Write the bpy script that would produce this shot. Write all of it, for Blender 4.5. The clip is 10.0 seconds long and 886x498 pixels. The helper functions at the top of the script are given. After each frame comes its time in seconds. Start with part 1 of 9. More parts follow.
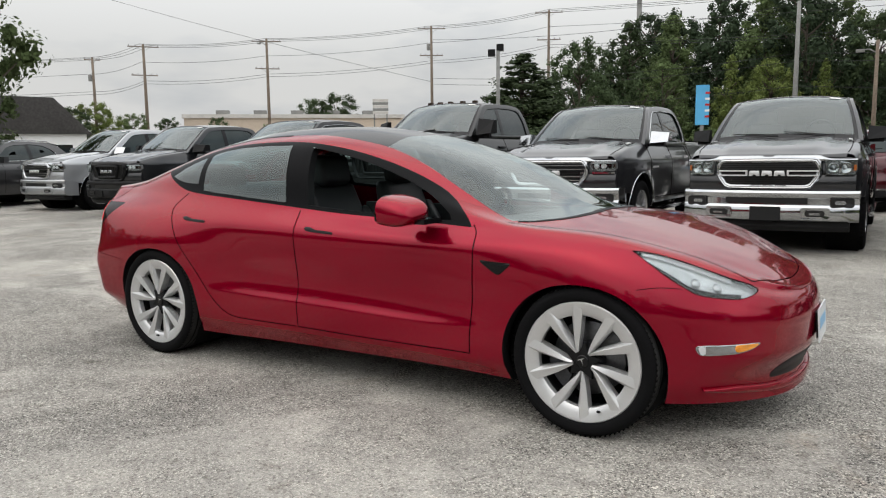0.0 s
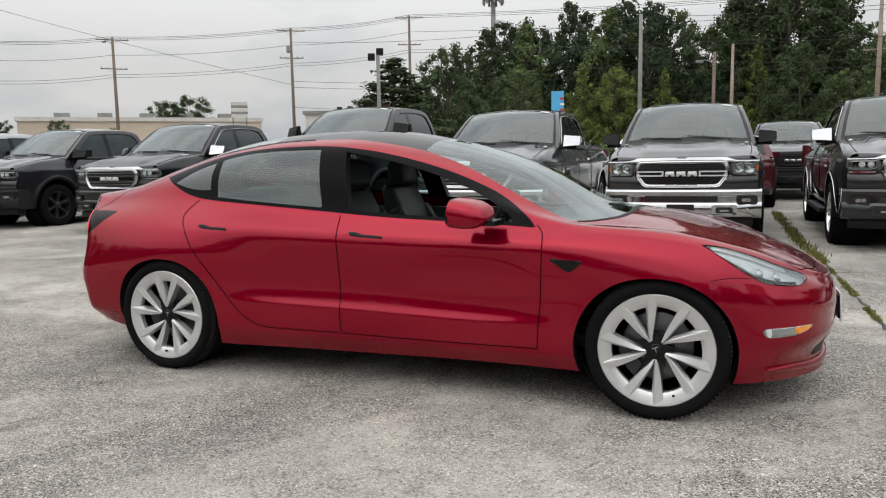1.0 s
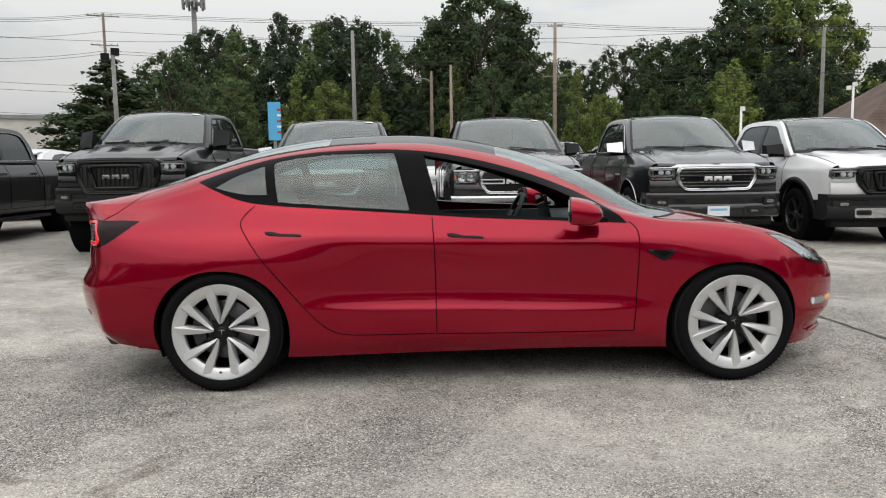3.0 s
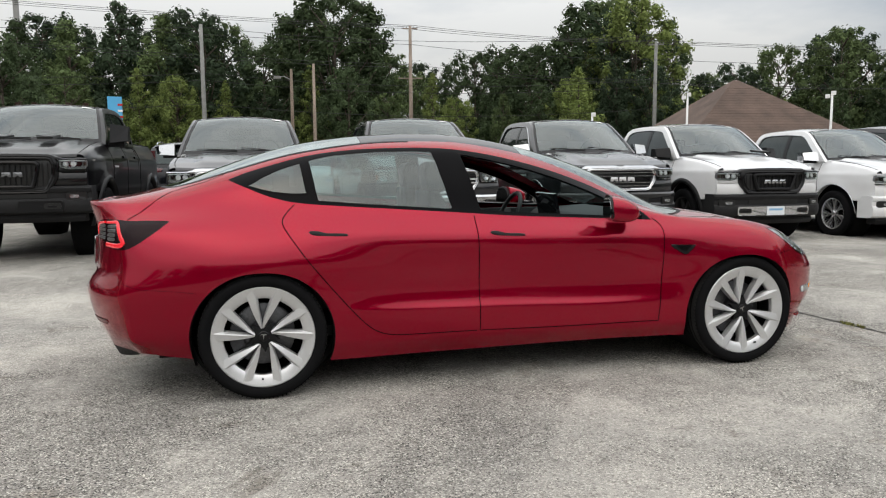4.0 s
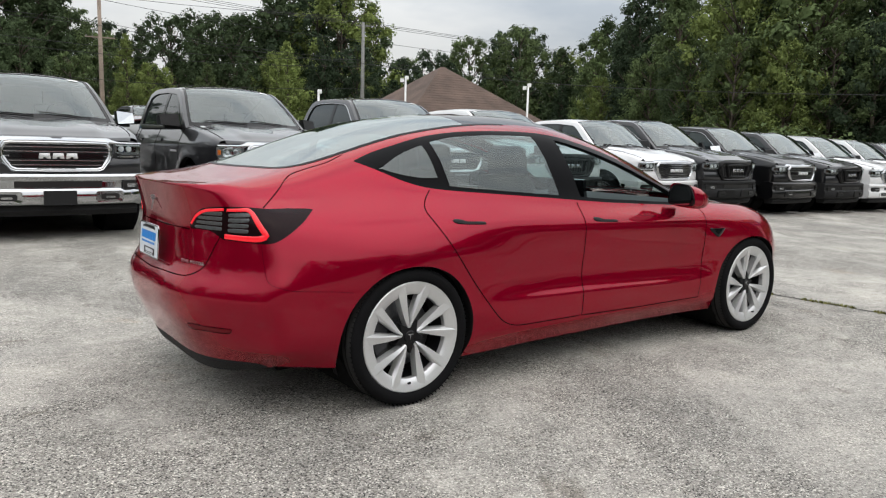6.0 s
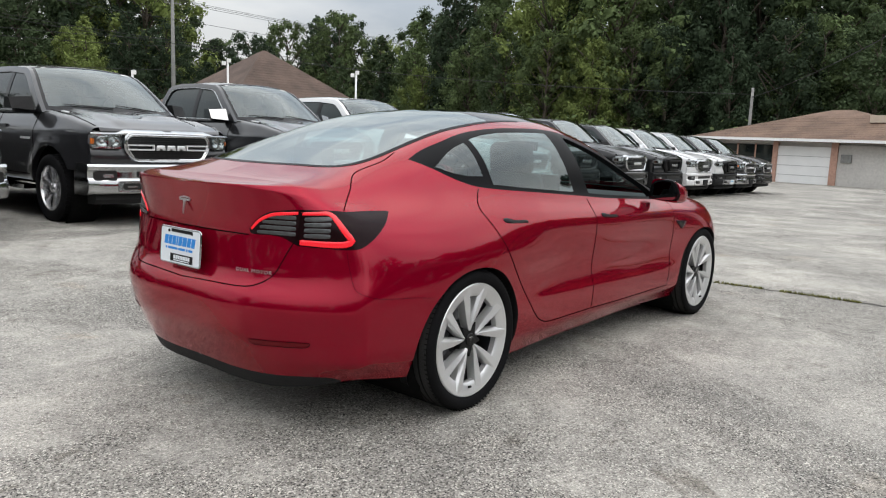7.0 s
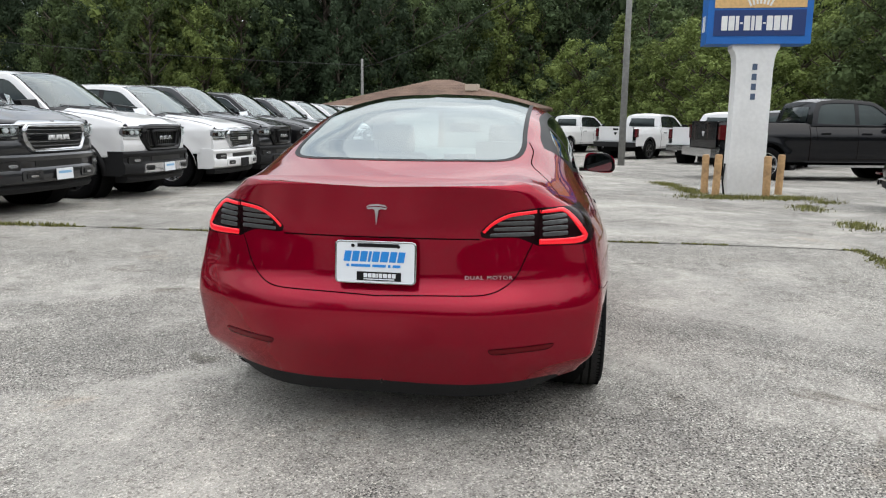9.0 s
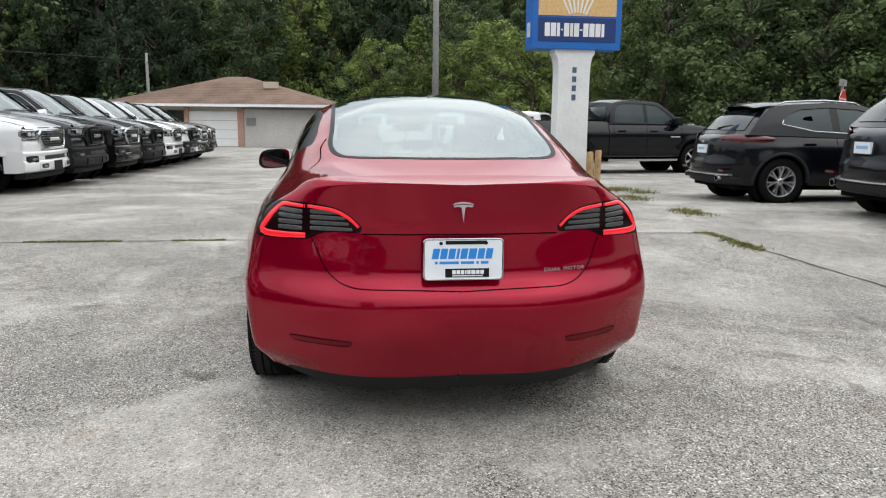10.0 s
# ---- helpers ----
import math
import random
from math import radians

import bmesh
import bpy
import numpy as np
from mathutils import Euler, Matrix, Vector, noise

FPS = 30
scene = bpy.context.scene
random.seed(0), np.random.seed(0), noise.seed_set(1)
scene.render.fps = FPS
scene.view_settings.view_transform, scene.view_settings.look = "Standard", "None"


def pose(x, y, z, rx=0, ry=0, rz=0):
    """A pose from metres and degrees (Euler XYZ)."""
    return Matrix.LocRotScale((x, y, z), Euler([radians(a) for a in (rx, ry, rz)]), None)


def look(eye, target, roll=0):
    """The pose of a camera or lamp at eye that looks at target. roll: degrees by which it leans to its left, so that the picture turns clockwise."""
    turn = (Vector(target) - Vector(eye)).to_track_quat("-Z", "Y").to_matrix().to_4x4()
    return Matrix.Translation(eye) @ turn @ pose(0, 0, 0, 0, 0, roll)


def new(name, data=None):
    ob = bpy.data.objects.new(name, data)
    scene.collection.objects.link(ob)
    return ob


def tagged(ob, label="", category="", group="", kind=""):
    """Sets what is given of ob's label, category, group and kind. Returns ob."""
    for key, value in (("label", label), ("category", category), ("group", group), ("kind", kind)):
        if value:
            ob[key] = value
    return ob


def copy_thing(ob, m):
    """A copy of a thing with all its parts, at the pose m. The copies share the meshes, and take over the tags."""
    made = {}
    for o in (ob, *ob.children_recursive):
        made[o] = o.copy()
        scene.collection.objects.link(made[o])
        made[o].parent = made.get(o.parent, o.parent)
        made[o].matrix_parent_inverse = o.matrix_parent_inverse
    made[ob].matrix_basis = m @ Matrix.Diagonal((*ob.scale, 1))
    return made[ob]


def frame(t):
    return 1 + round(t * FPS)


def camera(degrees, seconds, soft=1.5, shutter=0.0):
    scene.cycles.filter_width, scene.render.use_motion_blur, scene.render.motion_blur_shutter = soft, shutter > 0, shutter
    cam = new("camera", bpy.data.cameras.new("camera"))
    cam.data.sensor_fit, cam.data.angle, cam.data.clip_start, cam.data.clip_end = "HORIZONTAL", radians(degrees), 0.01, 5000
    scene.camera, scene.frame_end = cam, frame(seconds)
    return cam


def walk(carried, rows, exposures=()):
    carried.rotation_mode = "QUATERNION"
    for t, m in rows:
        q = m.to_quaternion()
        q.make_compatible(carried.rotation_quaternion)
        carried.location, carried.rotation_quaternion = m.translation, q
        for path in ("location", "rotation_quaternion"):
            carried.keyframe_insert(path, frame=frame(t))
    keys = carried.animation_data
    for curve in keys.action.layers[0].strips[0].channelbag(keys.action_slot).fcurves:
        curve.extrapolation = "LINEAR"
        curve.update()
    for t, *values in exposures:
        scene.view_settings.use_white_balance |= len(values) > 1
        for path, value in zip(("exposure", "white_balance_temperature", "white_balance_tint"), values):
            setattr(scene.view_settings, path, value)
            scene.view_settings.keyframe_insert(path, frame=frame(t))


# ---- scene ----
cam = camera(61.8, 10.0, 1.15)
PATH = [
    (0, (2.606, -3.887, 1.232), (1.552, -2.206, 0.987), -0.6),
    (0.5, (2.204, -4.218, 1.242), (1.311, -2.445, 1.001), -0.9),
    (1, (1.741, -4.412, 1.244), (1.023, -2.561, 1.004), -1.0),
    (1.5, (1.263, -4.666, 1.243), (0.732, -2.753, 1.006), -1.0),
    (2, (0.758, -4.799, 1.236), (0.418, -2.842, 1.007), -0.9),
    (2.5, (0.23, -4.95, 1.232), (0.084, -2.968, 1.011), -0.9),
    (4, (-1.386, -4.844, 1.228), (-0.933, -2.909, 1.005), -0.4),
    (4.5, (-1.906, -4.649, 1.238), (-1.259, -2.771, 1.001), -0.0),
    (5, (-2.414, -4.407, 1.235), (-1.584, -2.604, 0.985), 0.5),
    (5.5, (-2.884, -4.075, 1.233), (-1.879, -2.366, 0.969), 0.9),
    (5.7, (-3.093, -3.942, 1.238), (-2.016, -2.278, 0.968), 1.2),
    (7, (-4.151, -2.886, 1.259), (-2.612, -1.644, 0.965), 2.3),
    (7.5, (-4.422, -2.344, 1.259), (-2.731, -1.319, 0.955), 2.2),
    (8, (-4.687, -1.802, 1.27), (-2.88, -1.006, 0.952), 1.7),
    (8.5, (-4.885, -1.219, 1.274), (-2.993, -0.664, 0.939), 1.1),
    (9, (-5.076, -0.669, 1.29), (-3.129, -0.371, 0.944), 0.6),
    (9.5, (-5.134, -0.113, 1.282), (-3.165, -0.09, 0.931), 0.6),
    (10, (-5.17, 0.446, 1.282), (-3.216, 0.189, 0.938), 0.6),
]
walk(cam, [(t, look(e, g, r)) for t, e, g, r in PATH], [(0, -0.05, 6500, 10), (2.0, -0.06, 6520, 10), (4.5, 0.0, 6500, 10), (5.5, 0.09, 6440, 10), (7.5, 0.08, 6300, 10), (8.5, 0.10, 6270, 10), (10, 0.17, 6280, 10)])

# ---------------------------------------------------------------- light
world = bpy.data.worlds.new("overcast_sky")
scene.world = world
world.use_nodes = True
wn, wl = world.node_tree.nodes, world.node_tree.links
wn.clear()
w_out, w_bg = wn.new("ShaderNodeOutputWorld"), wn.new("ShaderNodeBackground")
w_sky = wn.new("ShaderNodeTexSky")
w_sky.sky_type, w_sky.sun_disc = "NISHITA", False
w_sky.sun_elevation, w_sky.sun_rotation = radians(52), radians(200)
w_sky.air_density, w_sky.dust_density = 1.6, 4.0
w_co, w_map = wn.new("ShaderNodeTexCoord"), wn.new("ShaderNodeMapping")
w_map.inputs["Scale"].default_value = (1.0, 1.0, 3.2)
w_noise = wn.new("ShaderNodeTexNoise")
w_noise.inputs["Scale"].default_value, w_noise.inputs["Detail"].default_value = 1.9, 6.0
w_noise.inputs["Roughness"].default_value = 0.52
w_ramp = wn.new("ShaderNodeValToRGB")
w_ramp.color_ramp.elements[0].position, w_ramp.color_ramp.elements[0].color = 0.34, (4.7, 5.1, 5.6, 1)
w_ramp.color_ramp.elements[1].position, w_ramp.color_ramp.elements[1].color = 0.53, (7.9, 7.92, 7.85, 1)
w_mix = wn.new("ShaderNodeMix")
w_mix.data_type = "RGBA"
w_mix.inputs["Factor"].default_value = 0.88
wl.new(w_co.outputs["Generated"], w_map.inputs["Vector"])
wl.new(w_map.outputs["Vector"], w_noise.inputs["Vector"])
wl.new(w_noise.outputs["Fac"], w_ramp.inputs["Fac"])
wl.new(w_sky.outputs["Color"], w_mix.inputs[6])
wl.new(w_ramp.outputs["Color"], w_mix.inputs[7])
# an overcast sky is brighter overhead than at the horizon
w_sep, w_grad, w_mul = wn.new("ShaderNodeSeparateXYZ"), wn.new("ShaderNodeMapRange"), wn.new("ShaderNodeVectorMath")
wl.new(w_co.outputs["Generated"], w_sep.inputs[0])
wl.new(w_sep.outputs["Z"], w_grad.inputs["Value"])
w_grad.inputs["From Min"].default_value, w_grad.inputs["From Max"].default_value = 0.12, 0.70
w_grad.inputs["To Min"].default_value, w_grad.inputs["To Max"].default_value = 1.0, 2.6
w_mul.operation = "SCALE"
wl.new(w_mix.outputs[2], w_mul.inputs[0])
wl.new(w_grad.outputs["Result"], w_mul.inputs["Scale"])
wl.new(w_mul.outputs[0], w_bg.inputs["Color"])
w_bg.inputs["Strength"].default_value = 0.096
wl.new(w_bg.outputs["Background"], w_out.inputs["Surface"])

sun_data = bpy.data.lights.new("sun", "SUN")
sun_data.energy, sun_data.angle, sun_data.color = 0.75, radians(115), (1.0, 0.97, 0.92)
sun = new("sun", sun_data)
sun.matrix_world = look((0, 0, 30), (-8, 14, 0))

# ---------------------------------------------------------------- helpers


def put(ob, label="", category="", group="", kind=""):
    return tagged(ob, label, category, group, kind)


def part(name, data, material, parent=None, label=""):
    """Links a bmesh or a mesh as one mesh object under a thing or a part."""
    if isinstance(data, bmesh.types.BMesh):
        me = bpy.data.meshes.new(name)
        data.to_mesh(me)
        data.free()
    else:
        me = data
    if material is not None:
        me.materials.append(material)
    ob = new(name, me)
    if parent is not None:
        ob.parent = parent
    if label:
        ob["label"] = label
    return ob


def holder(name, m=None):
    ob = new(name)
    ob.empty_display_size = 0.2
    if m is not None:
        ob.matrix_basis = m
    return ob


def smooth(bm, angle=40):
    """Smooth faces, with sharp edges past the angle."""
    limit = radians(angle)
    for f in bm.faces:
        f.smooth = True
    for e in bm.edges:
        e.smooth = len(e.link_faces) == 2 and e.calc_face_angle(0) < limit
    return bm


def bevelled(bm, width=0.01, segments=2):
    bmesh.ops.bevel(bm, geom=[e for e in bm.edges if len(e.link_faces) == 2 and e.calc_face_angle(0) > 0.5],
                    offset=width, segments=segments, profile=0.6, affect="EDGES", clamp_overlap=True)
    return smooth(bm, 50)


def box(bm, x0, x1, y0, y1, z0, z1, m=None):
    vs = [bm.verts.new((x, y, z)) for x in (x0, x1) for y in (y0, y1) for z in (z0, z1)]
    if m is not None:
        for v in vs:
            v.co = m @ v.co
    for f in ((0, 1, 3, 2), (4, 6, 7, 5), (0, 4, 5, 1), (2, 3, 7, 6), (0, 2, 6, 4), (1, 5, 7, 3)):
        bm.faces.new([vs[i] for i in f])
    return bm


def block(x0, x1, y0, y1, z0, z1, bevel=0.01, m=None, segments=2):
    bm = box(bmesh.new(), x0, x1, y0, y1, z0, z1, m)
    return bevelled(bm, bevel, segments) if bevel else bm


def prism(poly, depth, axis="y", at=0.0, bevel=0.0, segments=2):
    """A plate: a closed outline in the plane across axis, thick along it from at to at + depth."""
    bm = bmesh.new()
    rings = []
    for d in (at, at + depth):
        rings.append([bm.verts.new((d, a, b) if axis == "x" else (a, d, b) if axis == "y" else (a, b, d)) for a, b in poly])
    n = len(poly)
    for i in range(n):
        j = (i + 1) % n
        bm.faces.new((rings[0][i], rings[0][j], rings[1][j], rings[1][i]))
    bm.faces.new(rings[0])
    bm.faces.new(rings[1])
    bmesh.ops.recalc_face_normals(bm, faces=bm.faces)
    if bevel:
        bevelled(bm, bevel, segments)
    return bm


def tube(points, radius, sides=8, closed=False, bm=None, caps=True):
    """A round bar along points; radius is one number or one for each point."""
    bm = bm or bmesh.new()
    pts = [Vector(p) for p in points]
    rings, n = [], len(pts)
    for i, p in enumerate(pts):
        a, b = (pts[i - 1], pts[(i + 1) % n]) if closed else (pts[max(i - 1, 0)], pts[min(i + 1, n - 1)])
        d = (b - a).normalized()
        u = d.orthogonal().normalized() if i == 0 else (u - d * u.dot(d)).normalized()
        w = d.cross(u)
        r = radius[i] if isinstance(radius, (list, tuple)) else radius
        rings.append([bm.verts.new(p + (u * math.cos(k * math.tau / sides) + w * math.sin(k * math.tau / sides)) * r) for k in range(sides)])
    for i in range(n if closed else n - 1):
        r0, r1 = rings[i], rings[(i + 1) % n]
        for k in range(sides):
            f = bm.faces.new((r0[k], r0[(k + 1) % sides], r1[(k + 1) % sides], r1[k]))
            f.smooth = True
    if caps and not closed:
        bm.faces.new(rings[0][::-1])
        bm.faces.new(rings[-1])
    return bm


def lathe(profile, steps=48, axis="y", closed=False, bm=None):
    """Turns (radius, height) pairs round an axis."""
    bm = bm or bmesh.new()
    rings = []
    for r, h in profile:
        ring = []
        for k in range(steps):
            a = k * math.tau / steps
            c, s = r * math.cos(a), r * math.sin(a)
            ring.append(bm.verts.new((c, h, s) if axis == "y" else (c, s, h) if axis == "z" else (h, c, s)))
        rings.append(ring)
    m = len(rings)
    for i in range(m if closed else m - 1):
        r0, r1 = rings[i], rings[(i + 1) % m]
        for k in range(steps):
            bm.faces.new((r0[k], r0[(k + 1) % steps], r1[(k + 1) % steps], r1[k]))
    bmesh.ops.recalc_face_normals(bm, faces=bm.faces)
    return smooth(bm, 35)


def joined(*parts_in):
    """One bmesh out of several."""
    out = bmesh.new()
    for b in parts_in:
        me = bpy.data.meshes.new("tmp")
        b.to_mesh(me)
        b.free()
        out.from_mesh(me)
        bpy.data.meshes.remove(me)
    return out


def moved(bm, m):
    bmesh.ops.transform(bm, matrix=m, verts=bm.verts)
    return bm


# ---------------------------------------------------------------- materials


def material(name, base, rough=0.5, metal=0.0, coat=0.0, coat_rough=0.03, grain=0.0, scale=40.0, bump=0.0, stain=0.0,
             stain_scale=1.5, rough_var=0.0, island=0.0, emission=None, strength=0.0, spec=0.5, transmission=0.0, ior=1.45, alpha=1.0, objects=0.0):
    """A Principled surface with grain and stains at two scales, in metres."""
    mt = bpy.data.materials.new(name)
    mt.use_nodes = True
    nt = mt.node_tree
    b = nt.nodes["Principled BSDF"]
    b.inputs["Base Color"].default_value = (*base, 1)
    b.inputs["Roughness"].default_value, b.inputs["Metallic"].default_value = rough, metal
    b.inputs["Coat Weight"].default_value, b.inputs["Coat Roughness"].default_value = coat, coat_rough
    b.inputs["Specular IOR Level"].default_value = spec
    b.inputs["Transmission Weight"].default_value, b.inputs["IOR"].default_value = transmission, ior
    b.inputs["Alpha"].default_value = alpha
    if emission:
        b.inputs["Emission Color"].default_value, b.inputs["Emission Strength"].default_value = (*emission, 1), strength
    co = nt.nodes.new("ShaderNodeTexCoord")

    def noise_node(sc, detail):
        n = nt.nodes.new("ShaderNodeTexNoise")
        n.inputs["Scale"].default_value, n.inputs["Detail"].default_value = sc, detail
        nt.links.new(co.outputs["Object"], n.inputs["Vector"])
        return n
    value = None

    def times(old, src, amount):
        r = nt.nodes.new("ShaderNodeMapRange")
        r.inputs["From Min"].default_value, r.inputs["From Max"].default_value = 0.25, 0.75
        r.inputs["To Min"].default_value, r.inputs["To Max"].default_value = 1 - amount, 1 + amount
        nt.links.new(src, r.inputs["Value"])
        if old is None:
            return r.outputs["Result"]
        m = nt.nodes.new("ShaderNodeMath")
        m.operation = "MULTIPLY"
        nt.links.new(old, m.inputs[0])
        nt.links.new(r.outputs["Result"], m.inputs[1])
        return m.outputs[0]
    if grain:
        g = noise_node(scale, 5)
        value = times(value, g.outputs["Fac"], grain)
    if stain:
        value = times(value, noise_node(stain_scale, 4).outputs["Fac"], stain)
    if island:
        geo = nt.nodes.new("ShaderNodeNewGeometry")
        value = times(value, geo.outputs["Random Per Island"], island)
    if objects:
        info = nt.nodes.new("ShaderNodeObjectInfo")
        value = times(value, info.outputs["Random"], objects)
    if value is not None:
        m = nt.nodes.new("ShaderNodeVectorMath")
        m.operation = "SCALE"
        m.inputs[0].default_value = base
        nt.links.new(value, m.inputs["Scale"])
        nt.links.new(m.outputs[0], b.inputs["Base Color"])
    if bump:
        n = noise_node(scale, 4)
        bp = nt.nodes.new("ShaderNodeBump")
        bp.inputs["Strength"].default_value, bp.inputs["Distance"].default_value = bump, 0.01
        nt.links.new(n.outputs["Fac"], bp.inputs["Height"])
        nt.links.new(bp.outputs["Normal"], b.inputs["Normal"])
    if rough_var:
        r = nt.nodes.new("ShaderNodeMapRange")
        r.inputs["To Min"].default_value, r.inputs["To Max"].default_value = max(rough - rough_var, 0.02), min(rough + rough_var, 1)
        nt.links.new(noise_node(scale * 0.4, 4).outputs["Fac"], r.inputs["Value"])
        nt.links.new(r.outputs["Result"], b.inputs["Roughness"])
    return mt


def glass(name, tint, rough=0.0, r0=0.05):
    """A thin tinted pane: what lies behind shows through, with the gloss of glass on top, stronger at a glance."""
    mt = bpy.data.materials.new(name)
    mt.use_nodes = True
    nt = mt.node_tree
    nt.nodes.clear()
    out = nt.nodes.new("ShaderNodeOutputMaterial")
    tr, gl, mix, lw = (nt.nodes.new("ShaderNode" + k) for k in ("BsdfTransparent", "BsdfGlossy", "MixShader", "LayerWeight"))
    tr.inputs["Color"].default_value = (*tint, 1)
    gl.inputs["Roughness"].default_value = rough
    gl.inputs["Color"].default_value = (0.94, 1.0, 0.99, 1)
    lw.inputs["Blend"].default_value = 0.5
    pw, ma = nt.nodes.new("ShaderNodeMath"), nt.nodes.new("ShaderNodeMath")
    pw.operation, ma.operation = "POWER", "MULTIPLY_ADD"
    pw.inputs[1].default_value, ma.inputs[1].default_value, ma.inputs[2].default_value = 4.0, 1 - r0, r0
    nt.links.new(lw.outputs["Facing"], pw.inputs[0])
    nt.links.new(pw.outputs[0], ma.inputs[0])
    nt.links.new(ma.outputs[0], mix.inputs[0])
    nt.links.new(tr.outputs[0], mix.inputs[1])
    nt.links.new(gl.outputs[0], mix.inputs[2])
    nt.links.new(mix.outputs[0], out.inputs["Surface"])
    return mt


RED = material("red_metallic_paint", (0.272, 0.0004, 0.0165), 0.20, 0.54, coat=1.0, coat_rough=0.025, grain=0.05, scale=900, stain=0.02, spec=0.06)
RED.node_tree.nodes["Principled BSDF"].inputs["Specular Tint"].default_value = (0.55, 0.02, 0.05, 1)
RED.node_tree.nodes["Principled BSDF"].inputs["Coat IOR"].default_value = 1.37
BLACK_GLOSS = material("gloss_black_trim", (0.005, 0.005, 0.0055), 0.12, grain=0.1, scale=60, spec=0.3)
BLACK_SATIN = material("satin_black_trim", (0.008, 0.008, 0.0085), 0.42, grain=0.15, scale=80, bump=0.05, spec=0.2)
BLACK_PLASTIC = material("rough_black_plastic", (0.013, 0.013, 0.0135), 0.65, grain=0.25, scale=260, bump=0.25, spec=0.25)
UNDER = material("dusty_underbody", (0.0045, 0.0045, 0.0045), 0.95, grain=0.3, scale=30, spec=0.1)
RUBBER = material("tyre_rubber", (0.0065, 0.0065, 0.007), 0.8, grain=0.2, scale=120, stain=0.15, stain_scale=6, bump=0.08, spec=0.08)
WHEEL_SILVER = material("silver_wheel_paint", (0.60, 0.60, 0.60), 0.34, 0.55, coat=0.4, grain=0.05, scale=300, stain=0.05, stain_scale=9)
STEEL = material("brake_steel", (0.13, 0.13, 0.135), 0.4, 0.9, grain=0.2, scale=90)
DARK_STEEL = material("dark_caliper", (0.06, 0.06, 0.065), 0.5, 0.6, grain=0.2, scale=70)
CHROME = material("chrome", (0.47, 0.48, 0.49), 0.11, 1.0, stain=0.05, stain_scale=8)
WHITE_PAINT = material("white_paint", (0.78, 0.78, 0.77), 0.5, grain=0.04, scale=60, stain=0.04)
WINDOW_TRIM = material("matte_window_surround", (0.0035, 0.0035, 0.004), 0.30, grain=0.1, scale=60, spec=0.06)
GLASS_DARK = glass("dark_tinted_glass", (0.44, 0.57, 0.56), r0=0.085)
MIRROR = material("mirror_glass", (0.24, 0.25, 0.25), 0.01, 1.0)
GLASS_QUARTER = glass("quarter_glass", (0.30, 0.38, 0.37), r0=0.085)
GLASS_SCREEN = glass("windscreen_glass", (0.56, 0.67, 0.655), r0=0.075)
GLASS_REAR = glass("coated_rear_glass", (0.45, 0.56, 0.55), r0=0.15)
GLASS_ROOF = material("dark_roof_glass", (0.004, 0.0045, 0.005), 0.03, spec=0.3, stain=0.2, stain_scale=3)
LEATHER = material("black_seat_leather", (0.016, 0.016, 0.017), 0.5, grain=0.2, scale=150, bump=0.1)

# ---------------------------------------------------------------- ground


